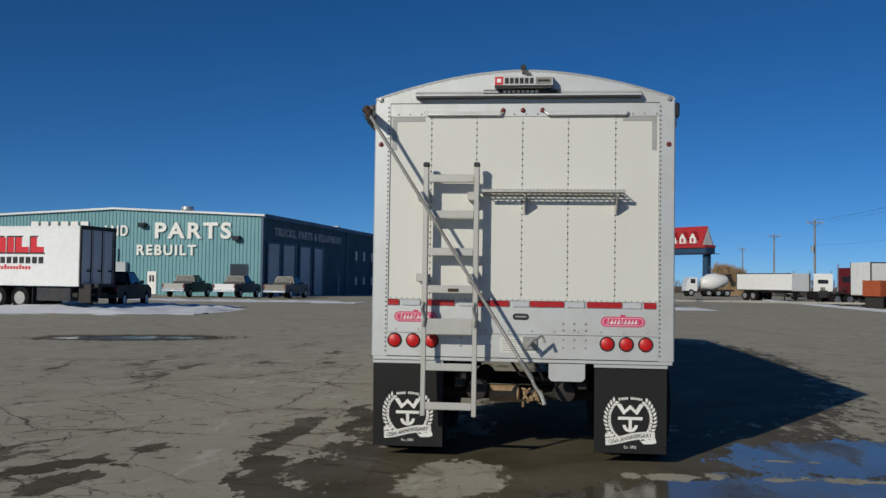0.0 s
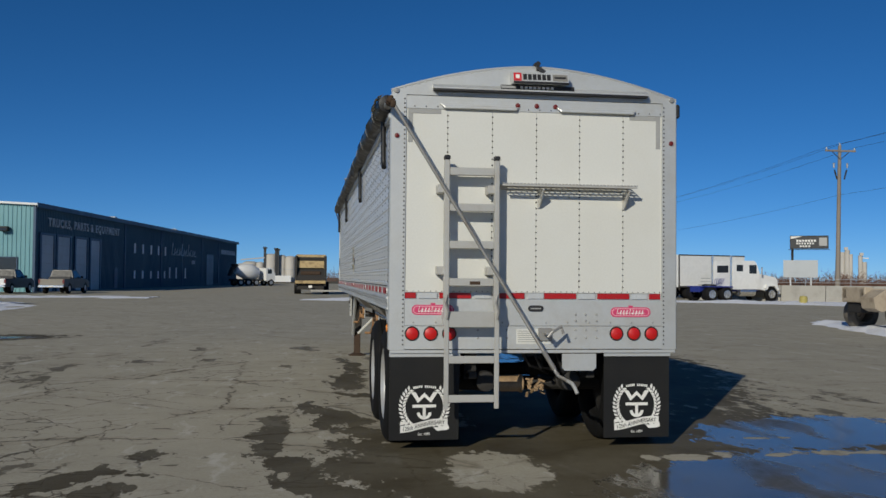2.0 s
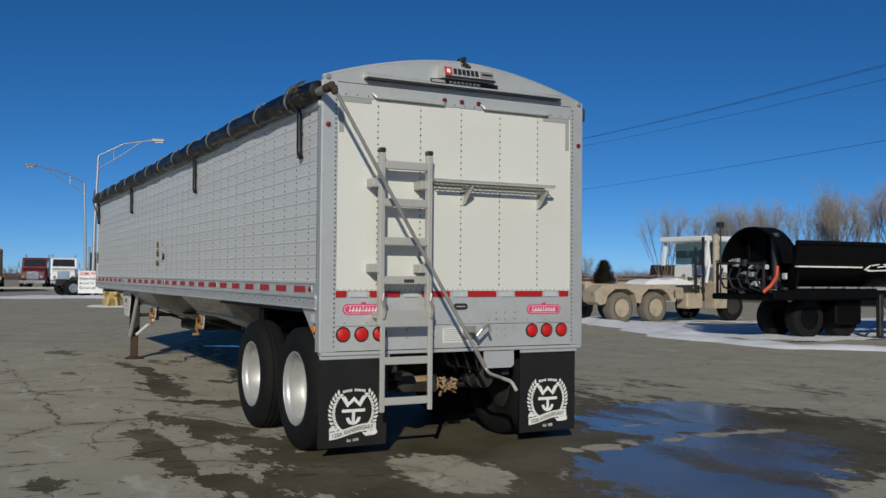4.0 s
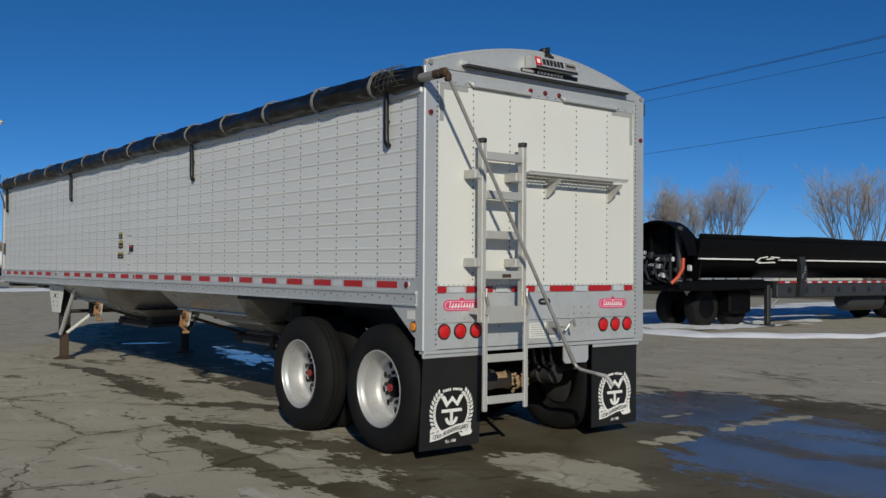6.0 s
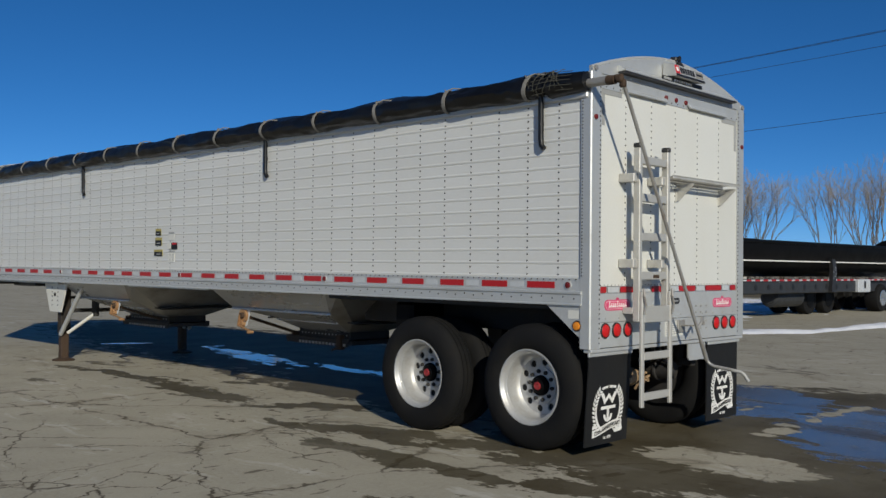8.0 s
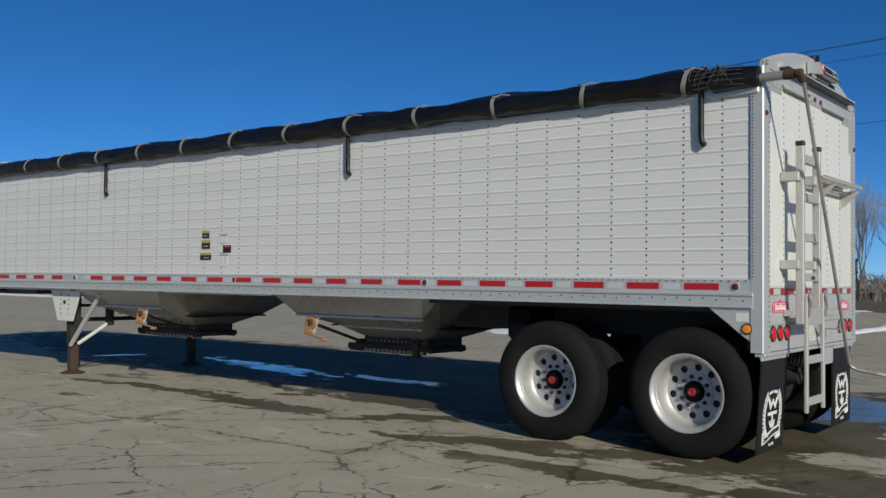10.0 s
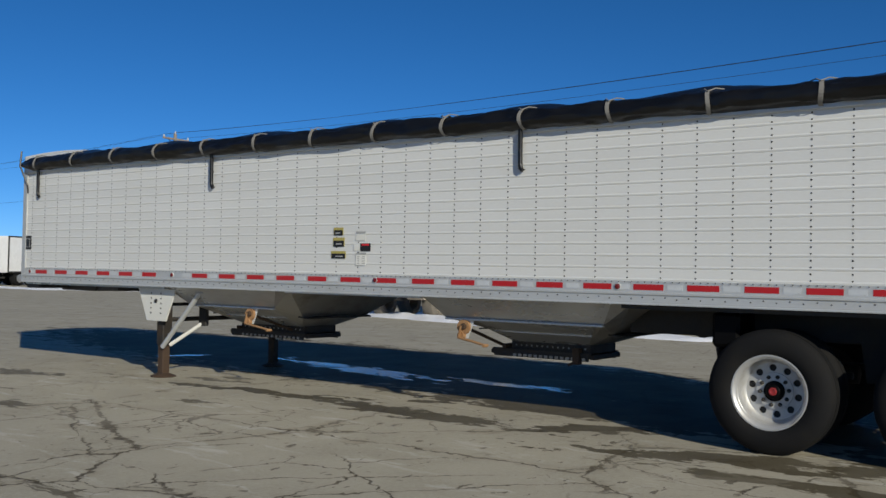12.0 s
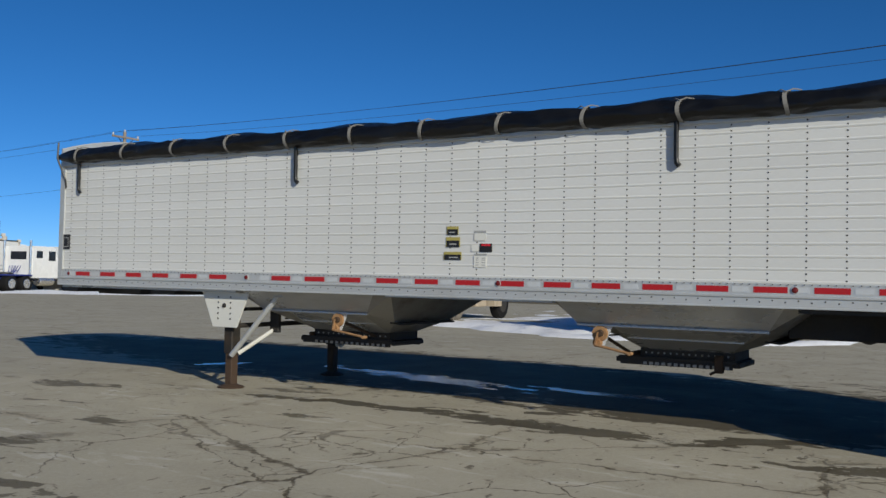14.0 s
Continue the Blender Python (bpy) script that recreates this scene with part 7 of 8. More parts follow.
part("tilt_cylinder", Shape().tube([(2.2, 0.55, 1.2), (2.18, 0.55, 1.9), (2.16, 0.55, 2.55)], 0.1, 10), M_GREY_BEAM, sd, "grey tilt cylinder", True)
for x0, x1 in ((2.33, 4.45), (5.6, 6.3), (6.75, 12.4), (12.85, 20.2)):
    part("pale_stripe", Shape().box(x0, x1, 0.012, 0.1, 1.735, 1.77), M_PRINT, tubo)
for a, b, c, d in ((4.5, 4.75, 1.70, 1.67), (4.6, 5.3, 1.665, 1.69), (4.75, 5.0, 1.80, 1.83), (4.95, 5.25, 1.76, 1.79), (5.15, 5.5, 1.83, 1.81), (4.55, 4.7, 1.72, 1.8)):
    part("swoosh_mark", Shape().bar((a, 0.0, c), (b, 0.0, d), 0.03, 0.028), M_PRINT, tubo)
for y in (0.25, 1.85):
    part("main_beam", Shape().box(5.5, 20.8, y, y + 0.2, 0.74, 1.12, 0.02), M_GREY_BEAM, sd, "grey frame beam with round holes")
part("beam_side", Shape().box(5.55, 14.6, 0.1, 0.25, 0.76, 1.12, 0.02), M_GREY_BEAM, sd)
for kx in range(11):
    part("beam_hole", Shape().lathe([(0.096, 0.085), (0.09, 0.085), (0.09, 0.0)], 14, "y", (6.1 + kx * 0.78, 0.0, 0.95)), M_DARKPRINT, sd)
for kx in range(30):
    x = 5.6 + kx * 0.5
    part("red_tape", Shape().box(x, x + 0.3, 0.09, 0.098, 1.14, 1.185), M_RED_TAPE, sd)
    part("white_tape", Shape().box(x + 0.3, x + 0.5, 0.09, 0.098, 1.14, 1.185), M_GREY_TAPE, sd)
part("tape_rail", Shape().box(5.55, 20.7, 0.1, 0.3, 1.12, 1.2, 0.005), M_GREY_BEAM, sd)
part("gooseneck", Shape().box(2.0, 5.4, 0.35, 1.9, 0.95, 1.24, 0.04).box(1.7, 5.4, 0.12, 0.35, 1.0, 1.2, 0.02), M_GLOSS_BLACK, sd)
for kx in range(6):
    part("step_bar", Shape().box(2.4 + kx * 0.5, 2.8 + kx * 0.5, 0.05, 0.12, 1.24, 1.28), M_STEEL, sd)
for x in (6.5, 12.6):
    post = part("side_post", Shape().prism([(x - 0.12, 1.85), (x + 0.1, 1.85), (x + 0.22, 1.5), (x + 0.12, 0.78), (x - 0.14, 0.78), (x - 0.06, 1.5)], 0.12, "xz", -0.03), M_BLACK, sd)
    for q in range(6):
        part("post_bolt", Shape().dot((x + random.uniform(-0.05, 0.15), -0.03, 1.22 + 0.07 * q), 0.024, -0.02, "y", 6), M_STEEL, post)
for y in (0.1, 1.25):
    part("landing_leg", Shape().box(5.15, 5.29, y, y + 0.14, 0.05, 1.1, 0.02).box(5.05, 5.4, y - 0.06, y + 0.22, 0.0, 0.05, 0.01), M_BLACK, sd, "black landing leg")
part("leg_brace", Shape().tube([(5.3, 0.2, 0.45), (5.9, 0.2, 0.85)], 0.025, 6), M_STEEL, sd)
part("leg_brace", Shape().tube([(5.33, 0.2, 0.85), (5.55, 0.2, 0.5)], 0.02, 6), M_STEEL, sd)
part("control_box", Shape().box(14.6, 15.6, 0.0, 0.4, 0.74, 1.18, 0.02), M_GREY_TAPE, sd, "pale control box")
part("control_window", Shape().box(15.05, 15.2, -0.005, 0.0, 0.87, 1.12), M_DARKPRINT, sd)
part("under_tank", Shape().box(4.1, 5.0, 0.5, 1.4, 0.35, 0.95, 0.05), M_GLOSS_BLACK, sd)
part("under_tank", Shape().lathe([(9.6, 0.2), (9.65, 0.3), (11.4, 0.3), (11.45, 0.2)], 16, "x", (0, 0.7, 0.6)), M_GREY_BEAM, sd)
for x in (3.5, 4.7, 12.6, 14.0):
    for y, s in ((0.75, -1), (2.1, 1)):
        road_wheel(sd, x, y, 0.5, 0.4, s, M_GLOSS_BLACK, "", False)
for x in (17.0, 18.3, 19.6):
    for y, s in ((0.1, -1), (2.2, 1)):
        road_wheel(sd, x, y, 0.51, 0.55, s, M_CHROME)
deckp = part("hydraulic_deck", Shape().box(1.5, 2.04, 0.3, 2.0, 0.95, 1.1, 0.03).box(1.8, 1.9, 0.5, 1.8, 1.1, 1.9, 0.02), M_GLOSS_BLACK, sd, "front deck with hydraulic fittings")
for x, y, z, w, h in ((1.0, 0.9, 1.75, 0.2, 0.3), (1.1, 0.5, 1.3, 0.2, 0.16), (0.85, 0.8, 1.35, 0.16, 0.18), (1.25, 0.4, 1.68, 0.35, 0.2), (1.5, 0.3, 1.42, 0.2, 0.2), (0.75, 0.9, 1.1, 0.3, 0.12), (1.45, 0.2, 1.14, 0.3, 0.14), (1.9, 0.0, 1.45, 0.14, 0.26), (1.85, 0.0, 1.2, 0.2, 0.12)):
    part("hydraulic_fitting", Shape().box(1.45 + (x - 0.75) * 0.42, 1.45 + (x - 0.75) * 0.42 + w * 0.5, y, y + 0.12, z, z + h * 0.55, 0.015), random.choice((M_GREY_TAPE, M_STEEL, M_GREY_BEAM, M_GREY_BEAM, M_BLACK)), deckp)
part("air_hose", Shape().tube([(1.35, 0.1, 1.15), (1.5, 0.02, 1.3), (1.7, 0.05, 1.5), (1.78, 0.1, 1.75)], 0.045, 8), M_HOSE, sd, "red air hose", True)
rngd = random.Random(5)
gear_frame = part("fitting_frame", Shape().bar((1.6, 0.35, 1.1), (1.6, 0.35, 1.85), 0.05, 0.05).bar((1.6, 1.9, 1.1), (1.6, 1.9, 1.85), 0.05, 0.05).bar((1.6, 0.35, 1.82), (1.6, 1.9, 1.82), 0.05, 0.05).bar((1.6, 0.35, 1.45), (1.6, 1.9, 1.45), 0.04, 0.04), M_BLACK, sd, "black frame for the hydraulic fittings")
for k in range(16):
    y, z, e = 0.3 + 1.5 * rngd.random(), rngd.choice((1.28, 1.5, 1.55, 1.68, 1.74, 1.85)), rngd.uniform(0.05, 0.12)
    part("valve", Shape().box(1.52, 1.52 + e, y, y + e * 1.3, z, z + e, 0.012).tube([(1.5, y + e * 0.6, z + e * 0.5), (1.42, y + e * 0.6, z + e * 0.4)], 0.02, 8), rngd.choice((M_GREY_TAPE, M_STEEL, M_STEEL, M_GREY_BEAM)), gear_frame)
for k in range(5):
    y = 0.4 + 0.3 * k
    part("hydraulic_hose", Shape().tube([(1.5, y, 1.7), (1.36, y - 0.05, 1.5), (1.4, y - 0.15, 1.25), (1.7, y - 0.2, 1.15)], 0.028, 6), M_BLACK, gear_frame, "", True)
part("work_lamp", Shape().tube([(1.7, 1.9, 1.1), (1.7, 1.9, 2.72)], 0.022, 6).box(1.62, 1.76, 1.82, 1.98, 2.72, 2.86, 0.015), M_BLACK, sd, "small work lamp on a thin post")
part("catwalk_box", Shape().box(9.2, 10.7, 1.6, 2.4, 2.37, 2.5, 0.02), M_BLACK, tubo)

# ---- the blue parts building ----
def ribbed(length, height, top=None, pitch=0.36, depth=0.05):
    """A ribbed wall sheet along x, facing -y; top(x) gives its upper edge."""
    s = Shape()
    n = int(length / pitch)
    xs = []
    for i in range(n):
        a = i * length / n
        w = length / n
        xs += [(a, 0.0), (a + w * 0.62, 0.0), (a + w * 0.72, -depth), (a + w * 0.9, -depth)]
    xs.append((length, 0.0))
    v = []
    for x, y in xs:
        v += [(x, y, 0.0), (x, y, top(x) if top else height)]
    m = len(xs)
    v += [(length, 0.15, 0.0), (length, 0.15, top(length) if top else height), (0.0, 0.15, 0.0), (0.0, 0.15, top(0) if top else height)]
    f = [(2 * i, 2 * i + 2, 2 * i + 3, 2 * i + 1) for i in range(m - 1)]
    k = 2 * m
    f += [(2 * m - 2, k, k + 1, 2 * m - 1), (k, k + 2, k + 3, k + 1), (k + 2, 0, 1, k + 3)]
    return s.add(v, f)


BW, BL, EAVE, RIDGE = 29.4, 86.0, 7.2, 7.85
bld = thing("parts_building", (-24.4, 81.3, 0), "long blue ribbed-steel parts building with white wall lettering", "building", turn=-6.68)
gable = lambda x: EAVE + (RIDGE - EAVE) * (1 - abs(x - BW / 2) / (BW / 2))
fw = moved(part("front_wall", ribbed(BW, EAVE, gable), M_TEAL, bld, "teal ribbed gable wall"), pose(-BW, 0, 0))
lw = moved(part("side_wall", ribbed(BL, EAVE), M_TEAL_SHADED, bld, "ribbed side wall in teal darkened for shade"), pose(0, 0, 0, 0, 0, 90))
moved(part("side_wall", ribbed(BL, EAVE), M_TEAL_SHADED, bld), pose(-BW, BL, 0, 0, 0, -90))
moved(part("back_wall", ribbed(BW, EAVE, gable), M_TEAL_SHADED, bld), pose(0, BL, 0, 0, 0, 180))
rf = Shape().add([(-BW - 0.3, -0.3, EAVE - 0.02), (-BW / 2, -0.3, RIDGE), (0.3, -0.3, EAVE - 0.02), (-BW - 0.3, BL + 0.3, EAVE - 0.02), (-BW / 2, BL + 0.3, RIDGE), (0.3, BL + 0.3, EAVE - 0.02),
    (-BW - 0.3, -0.3, EAVE + 0.16), (-BW / 2, -0.3, RIDGE + 0.18), (0.3, -0.3, EAVE + 0.16), (-BW - 0.3, BL + 0.3, EAVE + 0.16), (-BW / 2, BL + 0.3, RIDGE + 0.18), (0.3, BL + 0.3, EAVE + 0.16)],
    [(6, 7, 10, 9), (7, 8, 11, 10), (0, 3, 4, 1), (1, 4, 5, 2), (0, 1, 7, 6), (1, 2, 8, 7), (3, 9, 10, 4), (4, 10, 11, 5), (0, 6, 9, 3), (2, 5, 11, 8)])
part("roof", rf, M_ROOF, bld, "pale low-pitched steel roof")
part("eave_trim", Shape().box(0.3, 0.36, -0.35, BL + 0.35, EAVE - 0.2, EAVE + 0.2), M_BLUE_TRIM, bld)
part("corner_trim", Shape().box(-0.12, 0.09, -0.09, 0.12, 0, EAVE), M_BLUE_TRIM, bld)
ven = part("roof_vent", Shape().lathe([(0.0, 0.35), (0.45, 0.35), (0.5, 0.62), (0.8, 0.6), (0.85, 0.3)], 16, "z", (-9.5, 4.0, RIDGE - 0.25)), M_STEEL, bld, "round roof vent", True)
part("roof_vent", Shape().lathe([(0.0, 0.2), (0.5, 0.2), (0.55, 0.3), (0.7, 0.25)], 12, "z", (-3.5, 22.0, EAVE + 0.1)), M_STEEL, bld, "", True)
for y in (26.0, 52.0):
    part("roof_vent", Shape().box(-2.6, -1.8, y, y + 0.8, EAVE + 0.1, EAVE + 0.75, 0.05), M_STEEL, bld)
# lettering on the gable
for body, x0, z0, w, h in (("PARTS", -10.5, 5.15, 7.55, 1.5), ("REBUILT", -12.3, 3.62, 5.95, 0.98), ("AND", -15.9, 5.4, 2.65, 0.98)):
    for g in glyphs(lettering(body, h, 0.06, w, 0.03, 1.22)):
        moved(part("wall_letter", g, M_PRINT, fw, "white raised wall letter"), pose(x0 + BW, -0.18, z0))
for k in range(6):
    moved(part("wall_letter_block", Shape().box(0, 0.8, 0, 0.1, 0, 0.98, 0.02), M_PRINT, fw), pose(BW - 23.4 + k * 1.05, -0.18, 5.75))
d = part("entry_door", Shape().box(BW - 11.2, BW - 10.3, -0.1, -0.055, 0.05, 2.15, 0.01), M_PRINT, fw, "white entry door with window")
part("door_window", Shape().box(BW - 10.98, BW - 10.78, -0.112, -0.1, 1.2, 1.8).box(BW - 10.7, BW - 10.5, -0.112, -0.1, 1.2, 1.8), M_GLASS, d)
w_ = part("window", Shape().box(BW - 2.95, BW - 1.4, -0.1, -0.055, 1.2, 2.85, 0.01), M_GLASS, fw)
part("window_frame", Shape().box(BW - 3.02, BW - 2.95, -0.12, -0.05, 1.15, 2.9).box(BW - 1.4, BW - 1.33, -0.12, -0.05, 1.15, 2.9).box(BW - 3.02, BW - 1.33, -0.12, -0.05, 2.85, 2.92), M_BLUE_TRIM, w_)
for x, z in ((-11.7, 6.35), (-2.35, 5.15)):
    l_ = part("wall_lamp", Shape().box(BW + x - 0.35, BW + x + 0.35, -0.6, -0.1, z - 0.15, z + 0.25, 0.05), M_FRAME, fw, "dark wall lamp")
    part("lamp_glass", Shape().box(BW + x - 0.25, BW + x + 0.25, -0.61, -0.6, z - 0.1, z + 0.1), M_GLASS, l_)
part("wall_pipe", Shape().tube([(BW - 14.2, -0.12, 0.2), (BW - 14.2, -0.12, 4.2)], 0.05, 6), M_BLUE_TRIM, fw)
part("wall_cabinet", Shape().box(BW - 14.3, BW - 13.2, -0.5, -0.06, 1.2, 3.0, 0.03), M_DOOR_GREY, fw, "grey wall cabinet")
# side wall, local x runs from the corner along the wall
for a, b in ((1.14, 3.76), (4.72, 7.57), (9.06, 11.88), (13.02, 15.55)):
    dr = part("overhead_door", Shape().box(a, b, -0.1, -0.055, 0.02, 4.8, 0.01), M_DOOR_GREY, lw, "grey overhead door")
    part("door_trim", Shape().box(a - 0.35, a, -0.16, -0.05, 0, 5.0).box(b, b + 0.35, -0.16, -0.05, 0, 5.0).box(a, b, -0.16, -0.05, 4.8, 5.0), M_BLUE_TRIM, dr)
    for z in (0.8, 1.6, 2.4, 3.2, 4.0):
        part("door_joint", Shape().box(a, b, -0.105, -0.1, z, z + 0.03), M_PATCH, dr)
for g in glyphs(lettering("TRUCKS, PARTS & EQUIPMENT", 0.9, 0.1, 19.0, 0.02, 1.2)):
    moved(part("wall_letter", g, M_DOOR_GREY, lw, "pale side wall letter"), pose(2.5, -0.16, 5.45))
for s_ in (27.2, 30.3, 33.6, 36.7, 39.8):
    part("window", Shape().box(s_ - 0.3, s_ + 0.3, -0.1, -0.055, 3.95, 5.02, 0.01), M_PRINT, lw, "narrow pale window")
for s_ in (27.2, 30.3, 33.6, 36.7, 39.6, 42.0, 45.2, 50.0):
    part("window", Shape().box(s_ - 0.3, s_ + 0.3, -0.1, -0.055, 1.1, 2.0 + (0.5 if s_ > 41 else 0), 0.01), M_PRINT, lw)
for s_ in (23.6, 37.9, 48.2, 59.5, 71.0):
    part("wall_trim", Shape().box(s_ - 0.15, s_ + 0.15, -0.12, -0.05, 0, EAVE - 0.1), M_BLUE_TRIM, lw)
scr = Shape()
for k in range(11):
    x = 42.6 + k * 1.2
    scr.bar((x, -0.14, 4.1), (x + 0.55, -0.14, 5.0 + 0.7 * (k in (0, 4, 7))), 0.08, 0.16)
    scr.bar((x + 0.55, -0.14, 4.2), (x + 1.1, -0.14, 4.2 + 0.5 * (k % 2)), 0.08, 0.14)
part("script_mark", scr, M_DOOR_GREY, lw, "pale script-like wall mark")
for k in range(3):
    part("wall_letter_block", Shape().box(53.5 + k * 0.6, 53.9 + k * 0.6, -0.14, -0.06, 3.1, 3.6), M_DOOR_GREY, lw)
for k in range(8):
    part("wall_letter_block", Shape().box(73.0 + k * 1.4, 73.9 + k * 1.4, -0.14, -0.06, 5.0, 5.7), M_DOOR_GREY, lw)
part("dark_doorway", Shape().box(62.6, 67.3, -0.1, -0.055, 0.02, 4.7, 0.01), M_BLUE_TRIM, lw, "dark overhead doorway")
part("entry_door", Shape().box(20.2, 21.3, -0.1, -0.055, 0.02, 2.2, 0.01), M_BLUE_TRIM, lw)
part("wall_rail", Shape().box(23, 58, -1.5, -1.4, 0.25, 0.4, 0.02), M_CONC, bld)

# ---- snow ----
def snow(name, label, x0, x1, y0, y1, step, cover, high, seed):
    """Old snow lying in patches: a lumpy sheet where cover(x, y) plus noise is above zero."""
    nx, ny = int((x1 - x0) / step), int((y1 - y0) / step)
    hs = {}
    for i in range(nx + 1):
        for j in range(ny + 1):
            x, y = x0 + i * step, y0 + j * step
            c = cover(x, y) + 0.4 * noise.noise((x * 0.35, y * 0.35, seed)) + 0.35 * noise.noise((x * 1.1, y * 1.1, seed + 4))
            hs[i, j] = min(1.0, c * 1.6) * high * (0.6 + 0.5 * noise.noise((x * 1.6, y * 1.6, seed + 9))) + 0.03 * min(1, max(-1, c * 5))
    used, v, f = {}, [], []
    def vert(i, j):
        if (i, j) not in used:
            used[i, j] = len(v)
            v.append((x0 + i * step, y0 + j * step, max(-0.03, hs[i, j])))
        return used[i, j]
    for i in range(nx):
        for j in range(ny):
            q = [(i, j), (i + 1, j), (i + 1, j + 1), (i, j + 1)]
            if max(hs[c] for c in q) > 0.0:
                f.append(tuple(vert(*c) for c in q))
    return solo(name, Shape().add(v, f), M_SNOW, label, "snow", "stuff", smooth=True)


def near_line(ax, ay, bx, by, half):
    d = Vector((bx - ax, by - ay))
    L = d.length
    d.normalize()
    def cover(x, y):
        p = Vector((x - ax, y - ay))
        s = min(max(p.dot(d), 0.0), L)
        return 0.9 - (p - d * s).length / half
    return cover


snow("snow", "thin ploughed snow edge in front of the black trailer", 10, 36, 9, 22, 0.12, lambda x, y: max(c(x, y) for c in (near_line(12.0, 19.0, 12.0, 15.0, 0.5), near_line(12.0, 15.0, 14.5, 12.8, 0.42), near_line(14.5, 12.8, 22.0, 12.3, 0.3), near_line(22.0, 12.3, 35.0, 12.9, 0.32))), 0.08, 1.0)
snow("snow", "trodden snow sheet under the parked trailers", 11, 42, 16, 34, 0.4, lambda x, y: min(0.25 - (0.02 + 0.06 * min(1.0, max(0.0, (x - 16.0) / 3.0))) * abs(y - 21), 0.5 * (x - 12.0 - 0.33 * (y - 19)) - 0.2), 0.08, 2.0)
snow("snow", "ploughed snow bank along the truck chassis", 9, 24, 17, 31, 0.2, near_line(12.5, 18.6, 15.8, 29.2, 0.75), 0.18, 3.0)
snow("snow", "thin snow strip along the parked truck row", 17, 36, 48, 112, 0.35, lambda x, y: max(c(x, y) for c in (near_line(26.0, 110.0, 23.2, 70.0, 0.9), near_line(23.2, 70.0, 22.9, 59.0, 0.8), near_line(22.9, 58.6, 34.0, 57.6, 0.9))), 0.1, 4.0)
snow("snow", "snow patch around the white box truck", -34, -14, 33, 56, 0.35, lambda x, y: 0.7 - math.hypot((x + 24) / 10, (y - 43) / 9) * 0.75 + (0.25 if abs(y - 37.5 - 0.12 * (x + 20)) < 0.8 else 0.0), 0.3, 5.0)
snow("snow", "thin snow before the blue building", -34, -12, 56, 72, 0.4, lambda x, y: 0.25 - abs(y - 64) / 9, 0.08, 6.0)
snow("snow", "snow strip beneath the boundary barrier", 20, 40, 42, 66, 0.4, near_line(26.0, 58.0, 37.0, 47.0, 2.4), 0.2, 7.0)
snow("snow", "snow strip around the parking sign", -4, 12, 46, 64, 0.35, near_line(0.0, 60.0, 9.0, 60.0, 2.2), 0.16, 8.0)
snow("snow", "small snow ring round the yellow hydrant", 0, 5, 41.5, 46.5, 0.15, lambda x, y: 0.55 - abs(math.hypot(x - 2.5, y - 44) - 0.8) / 0.55, 0.08, 9.0)

# ---- poles, wires, signs ----
def utility_pole(x, y, h, label, lean=0.0, fittings=False):
    p = thing("utility_pole", (x, y, 0), label, "pole", "utility poles")
    part("shaft", Shape().tube([(0, 0, -0.1), (lean * 0.5, 0, h * 0.5), (lean, 0, h)], [0.19, 0.16, 0.12], 12), M_WOOD, p, "", True)
    part("crossarm", Shape().box(lean - 1.25, lean + 1.25, -0.16, -0.06, h - 0.5, h - 0.36, 0.01), M_WOOD, p)
    for s in (-1, 0, 1):
        part("insulator", Shape().lathe([(0.0, 0.05), (0.1, 0.07), (0.2, 0.03)], 10, "z", (lean + s * 1.15, -0.11 if s else 0.0, h - 0.36 + (0.36 if not s else 0))), M_GREY_TAPE, p)
    for s in (-1, 1):
        part("brace", Shape().bar((lean + s * 0.7, -0.11, h - 0.5), (lean, -0.12, h - 1.1), 0.04, 0.04), M_FRAME, p)
        if not fittings:
            continue
        part("cutout", Shape().tube([(lean + s * 0.3, -0.1, h - 2.6), (lean + s * 0.5, -0.1, h - 1.9)], 0.06, 8), M_FRAME, p)
        part("arrester", Shape().lathe([(0, 0.06), (0.35, 0.08), (0.4, 0.03)], 10, "z", (lean + s * 0.55, -0.1, h - 1.75)), M_STEEL, p)
    return p


utility_pole(38.1, 66.4, 11.9, "tall weathered wooden utility pole with one crossarm", 0.25, True)
utility_pole(42.3, 148.0, 11.9, "distant wooden utility pole with one crossarm")
utility_pole(46.0, 188.0, 11.9, "distant wooden utility pole with one crossarm")
utility_pole(54.0, 254.0, 11.9, "distant wooden utility pole with one crossarm")
part("transformer", Shape().lathe([(0.0, 0.22), (0.8, 0.24), (0.85, 0.1)], 12, "z", (-0.4, -0.3, 7.0)), M_STEEL, [o for o in scene.objects if o.name == "utility_pole.001"][0], "grey transformer can")


def wire(p, q, sag, label="thin dark overhead power cable"):
    p, q = Vector(p), Vector(q)
    pts = [p.lerp(q, i / 20) - Vector((0, 0, sag * 4 * (i / 20) * (1 - i / 20))) for i in range(21)]
    solo("power_cable", Shape().tube(pts, 0.0095, 5), M_WIRE, label, "cable", group="overhead cables")


for dx, z in ((-1.15, 11.74), (1.15, 11.74), (0.0, 12.0)):
    wire((38.35 + dx, 66.3, z), (42.3 + dx, 148.0, z), 1.0)
    wire((38.35 + dx, 66.3, z), (21.5 + dx, -28.0, z - 0.8), 1.1)
wire((38.35, 66.3, 8.1), (21.5, -28.0, 8.3), 0.8, "low dark telephone cable")
wire((38.35, 66.3, 8.1), (42.3, 148.0, 8.1), 0.9, "low dark telephone cable")

